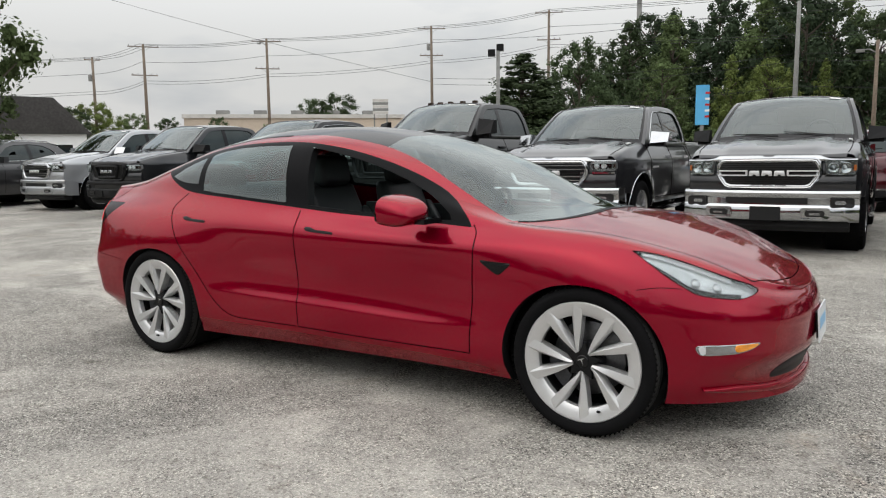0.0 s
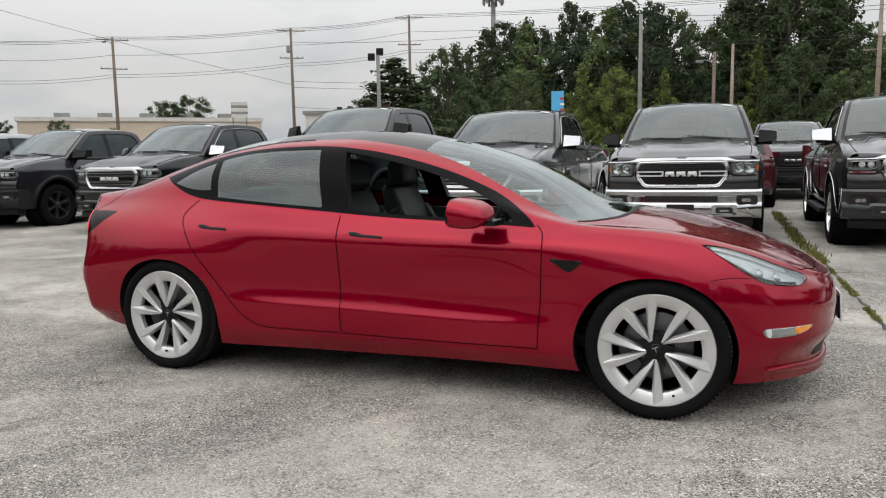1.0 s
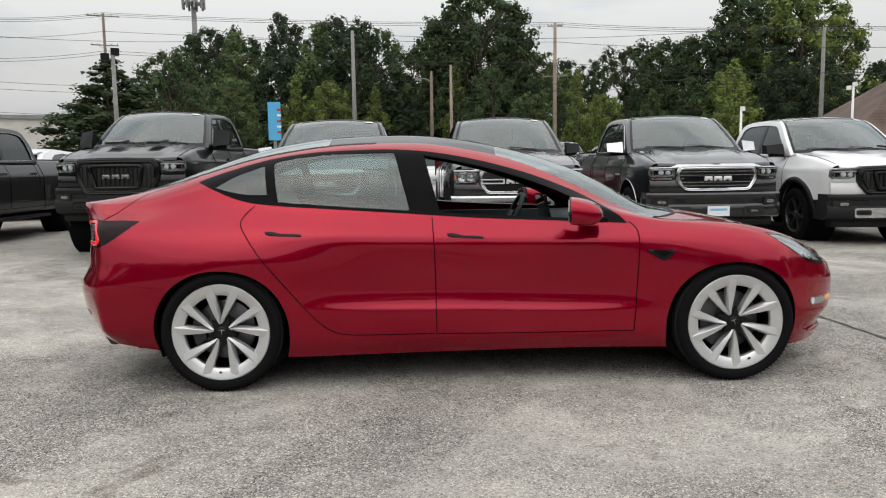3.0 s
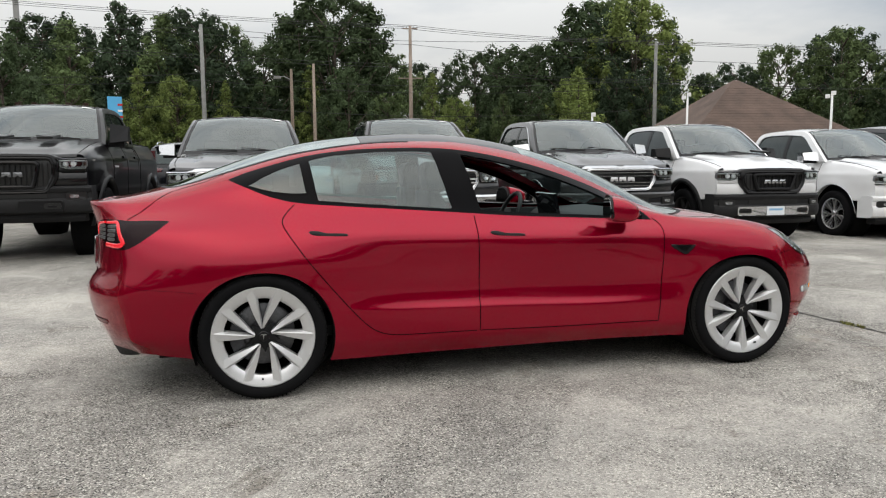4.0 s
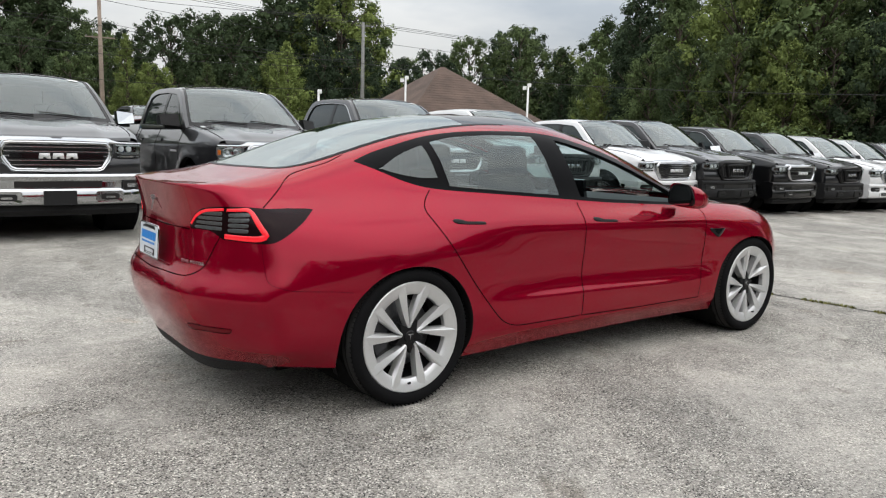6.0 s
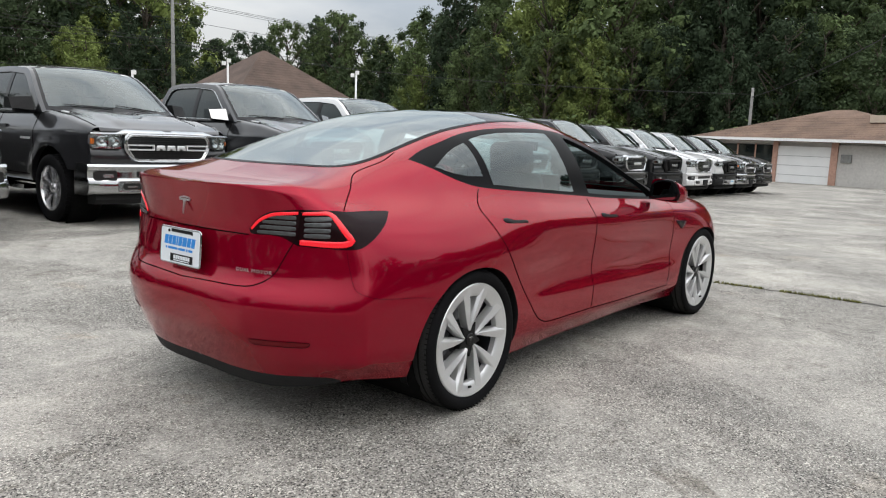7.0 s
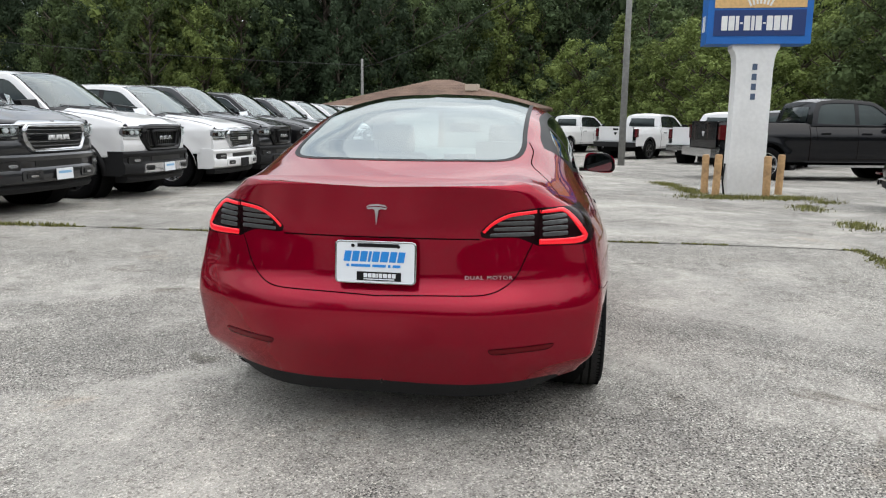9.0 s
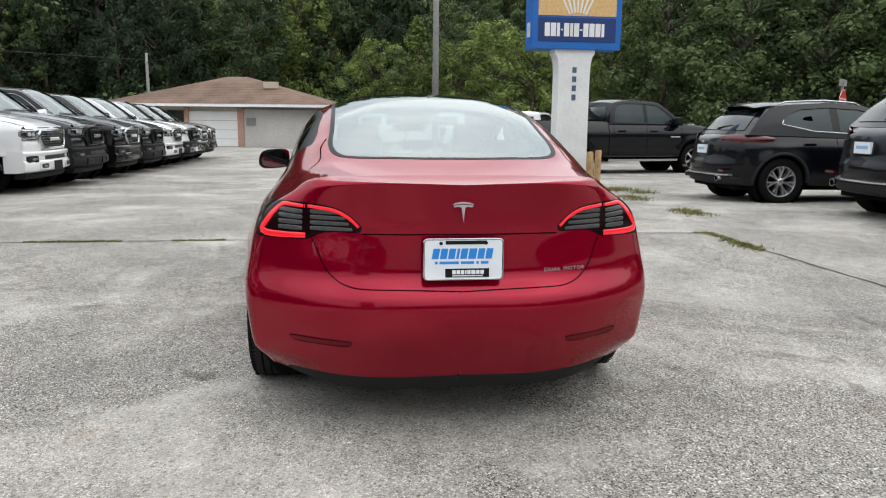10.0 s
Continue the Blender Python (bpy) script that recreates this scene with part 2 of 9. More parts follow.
def lot_material():
    """Old worn concrete with exposed aggregate, pale scuffs and dark stains."""
    mt = bpy.data.materials.new("worn_aggregate_paving")
    mt.use_nodes = True
    nt = mt.node_tree
    b = nt.nodes["Principled BSDF"]
    b.inputs["Roughness"].default_value, b.inputs["Specular IOR Level"].default_value = 0.86, 0.25
    co = nt.nodes.new("ShaderNodeTexCoord")

    def nz(sc, det=4.0, rough=0.55, warp=0.0):
        n = nt.nodes.new("ShaderNodeTexNoise")
        n.inputs["Scale"].default_value, n.inputs["Detail"].default_value, n.inputs["Roughness"].default_value = sc, det, rough
        n.inputs["Distortion"].default_value = warp
        nt.links.new(co.outputs["Object"], n.inputs["Vector"])
        return n.outputs["Fac"]

    def ramp(src, *stops):
        r = nt.nodes.new("ShaderNodeValToRGB")
        for i, (p, c) in enumerate(stops):
            e = r.color_ramp.elements[i] if i < 2 else r.color_ramp.elements.new(p)
            e.position, e.color = p, (*c, 1)
        nt.links.new(src, r.inputs["Fac"])
        return r.outputs["Color"]

    def mix(kind, fac, a, c):
        m = nt.nodes.new("ShaderNodeMix")
        m.data_type, m.blend_type = "RGBA", kind
        if isinstance(fac, float):
            m.inputs[0].default_value = fac
        else:
            nt.links.new(fac, m.inputs[0])
        for sock, v in ((m.inputs[6], a), (m.inputs[7], c)):
            if isinstance(v, tuple):
                sock.default_value = (*v, 1)
            else:
                nt.links.new(v, sock)
        return m.outputs[2]
    vor = nt.nodes.new("ShaderNodeTexVoronoi")
    vor.inputs["Scale"].default_value = 165.0
    nt.links.new(co.outputs["Object"], vor.inputs["Vector"])
    sep = nt.nodes.new("ShaderNodeSeparateColor")
    nt.links.new(vor.outputs["Color"], sep.inputs[0])
    stones = ramp(sep.outputs[0], (0.0, (0.016, 0.015, 0.014)), (0.16, (0.11, 0.105, 0.096)), (0.34, (0.265, 0.253, 0.232)), (0.80, (0.335, 0.320, 0.292)), (1.0, (0.74, 0.71, 0.65)))
    pale = ramp(nz(0.42, 6, 0.62, 0.8), (0.47, (0, 0, 0)), (0.56, (1, 1, 1)))
    pale2 = ramp(nz(1.3, 5, 0.6, 0.4), (0.35, (0.25, 0.25, 0.25)), (0.62, (1, 1, 1)))
    palemask = mix("MULTIPLY", 1.0, pale, pale2)
    dust = ramp(nz(60, 3), (0.3, (0.42, 0.402, 0.368)), (0.7, (0.63, 0.604, 0.556)))
    sp = nt.nodes.new("ShaderNodeSeparateColor")
    nt.links.new(palemask, sp.inputs[0])
    col = mix("MIX", sp.outputs[0], stones, mix("MIX", 0.66, stones, dust))
    big = nt.nodes.new("ShaderNodeTexVoronoi")
    big.inputs["Scale"].default_value = 85.0
    nt.links.new(co.outputs["Object"], big.inputs["Vector"])
    pick = nt.nodes.new("ShaderNodeSeparateColor")
    nt.links.new(big.outputs["Color"], pick.inputs[0])
    chips = ramp(pick.outputs[1], (0.0, (0.62, 0.61, 0.60)), (0.07, (0.70, 0.69, 0.68)), (0.09, (1, 1, 1)), (0.92, (1, 1, 1)), (0.95, (1.2, 1.19, 1.18)))
    col = mix("MULTIPLY", 1.0, col, chips)
    tone = ramp(nz(0.75, 5, 0.6), (0.3, (0.66, 0.66, 0.66)), (0.7, (1.05, 1.04, 1.02)))
    col = mix("MULTIPLY", 1.0, col, tone)
    blotch = ramp(nz(7.0, 6, 0.7), (0.3, (0.80, 0.80, 0.80)), (0.68, (1.13, 1.13, 1.12)))
    col = mix("MULTIPLY", 1.0, col, blotch)
    drips = ramp(nz(2.6, 3, 0.5, 1.2), (0.27, (0.62, 0.60, 0.58)), (0.36, (1, 1, 1)))
    col = mix("MULTIPLY", 1.0, col, drips)
    rust = ramp(nz(1.1, 5, 0.65, 0.6), (0.62, (1, 1, 1)), (0.74, (0.97, 0.88, 0.80)))
    col = mix("MULTIPLY", 1.0, col, rust)
    nt.links.new(col, b.inputs["Base Color"])
    bp = nt.nodes.new("ShaderNodeBump")
    bp.inputs["Strength"].default_value, bp.inputs["Distance"].default_value = 0.7, 0.005
    nt.links.new(vor.outputs["Distance"], bp.inputs["Height"])
    nt.links.new(bp.outputs["Normal"], b.inputs["Normal"])
    return mt


LOT = lot_material()


def ground_z(x, y=0.0):
    """The lot falls gently away past the car's nose."""
    t = max(0.0, x - 4.5)
    return -0.78 * (1 - math.exp(-t / 26.0) * (1 + 0.0 * t)) if t > 0 else 0.0


def ground_sheet():
    bm = bmesh.new()
    ring = [0, 1.5, 3, 4.5, 6, 8, 11, 15, 20, 26, 34, 44, 60, 90, 150, 300, 800, 2500]
    steps = 96
    prev = [bm.verts.new((0, 0, 0))]
    for r in ring[1:]:
        cur = []
        for k in range(steps):
            x, y = r * math.cos(k * math.tau / steps), r * math.sin(k * math.tau / steps)
            cur.append(bm.verts.new((x, y, ground_z(min(x, 120.0)))))
        for k in range(steps):
            if len(prev) == 1:
                bm.faces.new((prev[0], cur[k], cur[(k + 1) % steps])).smooth = True
            else:
                bm.faces.new((prev[k], cur[k], cur[(k + 1) % steps], prev[(k + 1) % steps])).smooth = True
        prev = cur
    return put(part("ground", bm, LOT), "worn grey exposed-aggregate paving of a sales lot", "ground", kind="structure")


ground_sheet()

# ---------------------------------------------------------------- the red car


def spline(knots, values, at, flat_ends=False):
    """Natural (or flat-ended) cubic spline through values at knots."""
    k, v, at = np.asarray(knots, float), np.asarray(values, float), np.asarray(at, float)
    n, h = len(k), np.diff(k)
    a, r = np.zeros((n, n)), np.zeros(n)
    for i in range(1, n - 1):
        a[i, i - 1], a[i, i], a[i, i + 1] = h[i - 1], 2 * (h[i - 1] + h[i]), h[i]
        r[i] = 6 * ((v[i + 1] - v[i]) / h[i] - (v[i] - v[i - 1]) / h[i - 1])
    if flat_ends:
        a[0, 0], a[0, 1], r[0] = 2 * h[0], h[0], 6 * (v[1] - v[0]) / h[0]
        a[-1, -1], a[-1, -2], r[-1] = 2 * h[-1], h[-1], -6 * (v[-1] - v[-2]) / h[-1]
    else:
        a[0, 0] = a[-1, -1] = 1
    m = np.linalg.solve(a, r)
    i = np.clip(np.searchsorted(k, at) - 1, 0, n - 2)
    d, e = k[i + 1] - at, at - k[i]
    return (m[i] * d ** 3 + m[i + 1] * e ** 3) / (6 * h[i]) + (v[i] / h[i] - m[i] * h[i] / 6) * d + (v[i + 1] / h[i] - m[i + 1] * h[i] / 6) * e


def pchip(knots, values, at):
    """Shape-keeping cubic through columns of values (knots x ...)."""
    k, v, at = np.asarray(knots, float), np.asarray(values, float), np.asarray(at, float)
    h = np.diff(k).reshape(-1, *([1] * (v.ndim - 1)))
    d = np.diff(v, axis=0) / h
    m = np.zeros_like(v)
    w1, w2 = 2 * h[1:] + h[:-1], h[1:] + 2 * h[:-1]
    same = d[:-1] * d[1:] > 0
    with np.errstate(divide="ignore", invalid="ignore"):
        m[1:-1] = np.where(same, (w1 + w2) / (w1 / d[:-1] + w2 / d[1:]), 0)
    m[0], m[-1] = d[0], d[-1]
    i = np.clip(np.searchsorted(k, at, side="right") - 1, 0, len(k) - 2)
    hh = np.diff(k)[i]
    t = ((at - k[i]) / hh).reshape(-1, *([1] * (v.ndim - 1)))
    hh = hh.reshape(t.shape)
    return (v[i] * (1 + 2 * t) * (1 - t) ** 2 + m[i] * hh * t * (1 - t) ** 2 + v[i + 1] * t * t * (3 - 2 * t) + m[i + 1] * hh * t * t * (t - 1))


SIDE_X = [-2.0, -1.44, -0.7, 0.0, 0.7, 1.44, 1.8]


def line(rear_x, front_x, ys, zs):
    """A body line from the tail's middle along the flank to the nose's middle: three stations round each end."""
    return [rear_x + SIDE_X + front_x, ys, zs]


BODY_LINES = [
    line([-2.265, -2.235, -2.085], [2.02, 2.19, 2.238], [0, 0.45, 0.695, 0.785, 0.84, 0.815, 0.812, 0.815, 0.85, 0.79, 0.60, 0.33, 0],
         [0.188, 0.194, 0.236, 0.25, 0.185, 0.175, 0.185, 0.19, 0.185, 0.18, 0.17, 0.165, 0.165]),
    line([-2.345, -2.31, -2.14], [2.032, 2.178, 2.228], [0, 0.45, 0.782, 0.85, 0.888, 0.877, 0.877, 0.877, 0.89, 0.835, 0.64, 0.34, 0],
         [0.34, 0.34, 0.345, 0.345, 0.31, 0.295, 0.295, 0.29, 0.285, 0.28, 0.27, 0.26, 0.26]),
    line([-2.398, -2.362, -2.162], [2.085, 2.235, 2.28], [0, 0.45, 0.795, 0.868, 0.912, 0.886, 0.889, 0.886, 0.912, 0.86, 0.665, 0.35, 0],
         [0.46, 0.46, 0.455, 0.45, 0.44, 0.435, 0.425, 0.41, 0.42, 0.42, 0.40, 0.39, 0.385]),
    line([-2.414, -2.378, -2.178], [2.088, 2.238, 2.283], [0, 0.45, 0.803, 0.878, 0.921, 0.8735, 0.873, 0.874, 0.921, 0.866, 0.667, 0.357, 0],
         [0.553, 0.553, 0.553, 0.55, 0.54, 0.492, 0.482, 0.47, 0.53, 0.52, 0.495, 0.47, 0.46]),
    line([-2.409, -2.373, -2.176], [2.09, 2.24, 2.284], [0, 0.45, 0.80, 0.88, 0.924, 0.868, 0.866, 0.869, 0.924, 0.868, 0.668, 0.36, 0],
         [0.583, 0.583, 0.583, 0.585, 0.58, 0.55, 0.54, 0.53, 0.57, 0.56, 0.53, 0.50, 0.49]),
    line([-2.352, -2.32, -2.158], [2.08, 2.23, 2.275], [0, 0.45, 0.77, 0.862, 0.92, 0.881, 0.880, 0.882, 0.917, 0.85, 0.65, 0.36, 0],
         [0.70, 0.70, 0.71, 0.72, 0.72, 0.70, 0.69, 0.68, 0.69, 0.655, 0.60, 0.56, 0.55]),
    line([-2.35, -2.315, -2.18], [2.065, 2.215, 2.262], [0, 0.40, 0.700, 0.806, 0.872, 0.886, 0.886, 0.887, 0.892, 0.815, 0.625, 0.36, 0],
         [0.85, 0.86, 0.905, 0.898, 0.86, 0.825, 0.81, 0.80, 0.785, 0.73, 0.65, 0.60, 0.59]),
    line([-2.385, -2.352, -2.185], [2.04, 2.19, 2.24], [0, 0.40, 0.625, 0.682, 0.735, 0.790, 0.806, 0.808, 0.825, 0.75, 0.575, 0.34, 0],
         [1.038, 1.036, 1.010, 0.995, 1.03, 0.985, 0.94, 0.905, 0.862, 0.785, 0.69, 0.635, 0.625]),
]
RAIL_X = [-2.40, -2.2, -2.0, -1.6, -1.2, -0.7, -0.36, 0.0, 0.3, 0.62, 0.86, 1.07, 1.44, 1.8, 2.07, 2.25]
RAIL_Y = [0.50, 0.505, 0.517, 0.540, 0.572, 0.602, 0.61, 0.605, 0.615, 0.645, 0.68, 0.70, 0.68, 0.58, 0.42, 0.25]
RAIL_Z = [1.045, 1.062, 1.09, 1.195, 1.283, 1.330, 1.325, 1.268, 1.186, 1.062, 0.965, 0.915, 0.892, 0.812, 0.70, 0.625]
TOP_X = [-2.40, -2.2, -2.0, -1.8, -1.6, -1.4, -1.2, -1.0, -0.8, -0.55, -0.3, -0.1, 0.1, 0.3, 0.5, 0.7, 0.88, 1.06, 1.2, 1.4, 1.6, 1.8, 1.95, 2.08, 2.18, 2.25]
TOP_Z = [1.03, 1.07, 1.122, 1.188, 1.26, 1.325, 1.375, 1.408, 1.427, 1.437, 1.432, 1.412, 1.376, 1.328, 1.268, 1.19, 1.095, 0.995, 0.955, 0.925, 0.882, 0.825, 0.772, 0.712, 0.655, 0.622]


def body_grid(ns=430, nv=150):
    """Points of one half of the body (y > 0): stations from tail to nose, by heights from sill to the middle of the roof."""
    st = np.linspace(0, 12, ns)
    rows = []
    for xs, ys, zs in BODY_LINES:
        rows.append(np.stack([spline(range(13), xs, st, True), spline(range(13), ys, st), spline(range(13), zs, st, True)], 1))
    edge = rows[-1]
    x = edge[:, 0]
    ry = np.minimum(pchip(RAIL_X, RAIL_Y, x), edge[:, 1] * 0.86)
    top = spline(TOP_X, TOP_Z, x)
    rz = pchip(RAIL_X, RAIL_Z, x)
    share = np.clip(ry / np.maximum(pchip(RAIL_X, RAIL_Y, x), 1e-6), 0, 1)
    ez = edge[:, 2]
    rz = ez + (rz - ez) * share
    top = ez + (top - ez) * np.clip(share * 1.0, 0, 1)
    glassy = np.clip(np.minimum((x + 1.9) / 0.5, (1.05 - x) / 0.4), 0, 1)
    for f, bulge in ((0.5, 1.0),):
        y = edge[:, 1] + (ry - edge[:, 1]) * f + (0.016 + 0.012 * glassy) * bulge * share
        z = ez + (rz - ez) * f + (0.010 + 0.004 * glassy) * share
        rows.append(np.stack([x, y, z], 1))
    rows.append(np.stack([x, ry, rz], 1))
    p = 2.3 + 0.5 * glassy
    for q in (0.22, 0.55, 1.0):
        rows.append(np.stack([x, ry * (1 - q), rz + (top - rz) * (1 - (1 - q) ** p)], 1))
    knots = [0, 0.12, 0.26, 0.345, 0.38, 0.51, 0.64, 0.83, 1.03, 1.25, 1.42, 1.63, 1.95]
    return pchip(knots, np.array(rows), np.linspace(0, 1.95, nv)).transpose(1, 0, 2)


def curve(points, closed=False, step=0.02):
    """A smooth run through points (a point given twice is a corner), about one point each step."""
    p = np.asarray(points, float)
    n = len(p)
    out = []
    for i in range(n if closed else n - 1):
        a, b = p[i], p[(i + 1) % n]
        gap = np.linalg.norm(b - a)
        if gap < 1e-9:
            continue
        before = p[i - 1] if closed or i > 0 else a
        after = p[(i + 2) % n] if closed or i + 2 < n else b
        ta, tb = (b - before) * 0.5, (after - a) * 0.5
        if np.linalg.norm(a - before) < 1e-9:
            ta = b - a
        if np.linalg.norm(after - b) < 1e-9:
            tb = b - a
        la, lb = np.linalg.norm(ta), np.linalg.norm(tb)
        ta, tb = ta * min(1, gap / max(la, 1e-9)), tb * min(1, gap / max(lb, 1e-9))
        for t in np.linspace(0, 1, max(2, int(gap / step) + 1), endpoint=False):
            out.append(a * (1 + 2 * t) * (1 - t) ** 2 + ta * t * (1 - t) ** 2 + b * t * t * (3 - 2 * t) + tb * t * t * (t - 1))
    if not closed:
        out.append(p[-1])
    return np.array(out)


def inside(poly, q):
    """Signed distance of points q to a closed outline, positive inside."""
    a, b = poly, np.roll(poly, -1, axis=0)
    d = np.full(len(q), -1e3)
    lo, hi = poly.min(0) - (poly.max(0) - poly.min(0)) * 0.1, poly.max(0) + (poly.max(0) - poly.min(0)) * 0.1
    near = np.all((q >= lo) & (q <= hi), axis=1)
    p = q[near][:, None, :]
    ab = b - a
    t = np.clip(((p - a) * ab).sum(2) / np.maximum((ab ** 2).sum(1), 1e-12), 0, 1)
    dist = np.sqrt(((a + t[..., None] * ab - p) ** 2).sum(2).min(1))
    up = (a[:, 1] > p[..., 1]) != (b[:, 1] > p[..., 1])
    with np.errstate(divide="ignore", invalid="ignore"):
        xc = a[:, 0] + (p[..., 1] - a[:, 1]) * ab[:, 0] / ab[:, 1]
    odd = (up & (p[..., 0] < xc)).sum(1) % 2 == 1
    d[near] = np.where(odd, dist, -dist)
    return d


NS, NV = 470, 170
GRID = body_grid(NS, NV)
# even out the curvature of shoulder, wings and roof, but not the creases below and the tail's edge
ease = np.clip((GRID[..., 0] + 2.1) / 0.2, 0, 1) * np.clip((1.98 - GRID[..., 0]) / 0.2, 0, 1) * np.clip((np.arange(NV)[None, :] - 42) / 10, 0, 1)
for _ in range(16):
    soft_grid = GRID.copy()
    soft_grid[:, 1:-1] = GRID[:, 1:-1] * 0.5 + (GRID[:, :-2] + GRID[:, 2:]) * 0.25
    GRID = GRID + (soft_grid - GRID) * ease[..., None]
GD_S, GD_V = np.gradient(GRID, axis=0), np.gradient(GRID, axis=1)
GN = np.cross(GD_S, GD_V)
GN /= np.maximum(np.linalg.norm(GN, axis=2, keepdims=True), 1e-12)
for bad in (0, NS - 1):
    GN[bad, NV // 2:] = GN[bad, NV // 2:] + GN[bad + 1 if bad == 0 else bad - 1, NV // 2:]
GN *= np.where(GN[NS // 2, NV // 3, 1] > 0, 1, -1)
FLAT, FLATN = GRID.reshape(-1, 3), GN.reshape(-1, 3)
from mathutils.kdtree import KDTree
TREE = KDTree(len(FLAT))
for k, co_ in enumerate(FLAT.tolist()):
    TREE.insert(co_, k)
TREE.balance()


def on_body(pt):
    """The nearest place on the body's half, as (station, height) of the grid, point and normal. y may have either sign."""
    q = np.array([pt[0], abs(pt[1]), pt[2]])
    k = TREE.find(q.tolist())[1]
    i, j = min(max(k // NV, 1), NS - 2), min(max(k % NV, 1), NV - 2)
    a, b, r = GD_S[i, j], GD_V[i, j], q - GRID[i, j]
    m = np.array([[a @ a, a @ b], [a @ b, b @ b]])
    u = np.clip(np.linalg.solve(m + np.eye(2) * 1e-9, [a @ r, b @ r]), -1.5, 1.5)
    p, n = GRID[i, j] + a * u[0] + b * u[1], GN[i, j].copy()
    n += (GN[i + 1, j] - GN[i - 1, j]) * 0.5 * u[0] + (GN[i, j + 1] - GN[i, j - 1]) * 0.5 * u[1]
    n /= np.linalg.norm(n)
    if pt[1] < 0:
        p, n = p * (1, -1, 1), n * (1, -1, 1)
    return np.array([i + u[0], j + u[1]]), p, n


def on_flank(x, z, n=3):
    """How far out the flank stands at x and z."""
    y = 0.86
    for _ in range(14):
        p = on_body((x, y, z))[1]
        y = y + (p[1] - y) if abs(p[1] - y) > 1e-4 else p[1]
        dz = z - p[2]
        if abs(dz) < 0.001:
            break
        y -= max(min(dz * 0.5, 0.02), -0.02)
    return float(p[1])


def in_grid(points, closed=True, step=0.02):
    return np.array([on_body(p)[0] for p in curve(points, closed, step)])


# outlines on the flank, as (x, z)
WINDOWS_OUT = curve([(-1.605, 1.16), (-1.605, 1.16), (-1.5, 1.115), (-1.419, 1.081), (-1.34, 1.055), (-1.255, 1.036), (-1.1, 1.02), (-0.67, 0.99), (-0.34, 0.966),
                     (-0.02, 0.942), (0.29, 0.926), (0.61, 0.911), (0.845, 0.898), (0.845, 0.898), (0.79, 0.952), (0.62, 1.056), (0.46, 1.128), (0.30, 1.187), (0.135, 1.236),
                     (-0.03, 1.276), (-0.19, 1.306), (-0.36, 1.327), (-0.53, 1.335), (-0.69, 1.333), (-0.86, 1.327), (-1.03, 1.312), (-1.2, 1.284), (-1.38, 1.236), (-1.5, 1.2)], True)
QUARTER_GLASS = curve([(-1.49, 1.128), (-1.49, 1.128), (-1.38, 1.188), (-1.28, 1.226), (-1.215, 1.245), (-1.215, 1.245), (-1.19, 1.085), (-1.19, 1.085), (-1.3, 1.087), (-1.4, 1.103)], True)
REAR_GLASS_SIDE = curve([(-1.165, 1.262), (-1.165, 1.262), (-1.03, 1.288), (-0.86, 1.304), (-0.69, 1.310), (-0.47, 1.311), (-0.47, 1.311), (-0.385, 0.988), (-0.385, 0.988), (-0.67, 1.008),
                         (-0.99, 1.032), (-1.125, 1.045), (-1.125, 1.045)], True)
FRONT_OPENING = curve([(-0.30, 1.296), (-0.30, 1.296), (-0.19, 1.277), (-0.03, 1.243), (0.135, 1.200), (0.30, 1.147), (0.46, 1.085), (0.60, 1.018), (0.70, 0.955), (0.715, 0.926),
                       (0.715, 0.926), (0.61, 0.928), (0.29, 0.945), (-0.02, 0.962), (-0.215, 0.977), (-0.215, 0.977)], True)
FRONT_DOOR = curve([(-0.262, 0.985), (-0.262, 0.985), (-0.252, 0.8), (-0.247, 0.656), (-0.243, 0.302), (-0.243, 0.302), (0.3, 0.296), (0.866, 0.298), (0.866, 0.298), (0.884, 0.588), (0.890, 0.80),
                    (0.884, 0.87), (0.85, 0.91), (0.85, 0.91)], True)
REAR_DOOR = curve([(-1.227, 1.05), (-1.227, 1.05), (-1.30, 0.98), (-1.322, 0.935), (-1.297, 0.88), (-1.177, 0.709), (-0.99, 0.481), (-0.88, 0.365), (-0.80, 0.318), (-0.70, 0.302), (-0.20, 0.302),
                   (-0.20, 0.302), (-0.20, 0.985), (-0.20, 0.985)], True)
ARCH = {}
for ax_, nm_ in ((-1.4375, "rear"), (1.425, "front")):
    ARCH[nm_] = np.array([(ax_ + 0.378 * math.copysign(abs(math.cos(a)) ** 0.92, math.cos(a)), 0.325 + 0.355 * math.sin(a)) if math.sin(a) >= 0 else
                          (ax_ + 0.378 * math.cos(a) * (1 if math.cos(a) * ax_ > 0 else 1.0), 0.325 + 0.42 * math.sin(a)) for a in np.linspace(0, math.tau, 90, endpoint=False)])
# outlines on the whole surface, as points
TOP_GLASS = [(1.228, 0, 0.95), (1.233, 0.307, 0.942), (1.192, 0.504, 0.932), (1.10, 0.625, 0.925), (1.0, 0.70, 0.925), (1.0, 0.70, 0.925), (0.794, 0.635, 1.005), (0.602, 0.59, 1.1), (0.432, 0.548, 1.187),
             (0.253, 0.515, 1.26), (0.107, 0.50, 1.31), (-0.24, 0.505, 1.366), (-0.58, 0.508, 1.38), (-1.16, 0.515, 1.333), (-1.486, 0.515, 1.25), (-1.70, 0.52, 1.185), (-1.82, 0.505, 1.148), (-1.90, 0.465, 1.128), (-1.95, 0.39, 1.121),
             (-1.985, 0.27, 1.121), (-2.005, 0.13, 1.12), (-2.012, 0.0, 1.119)]
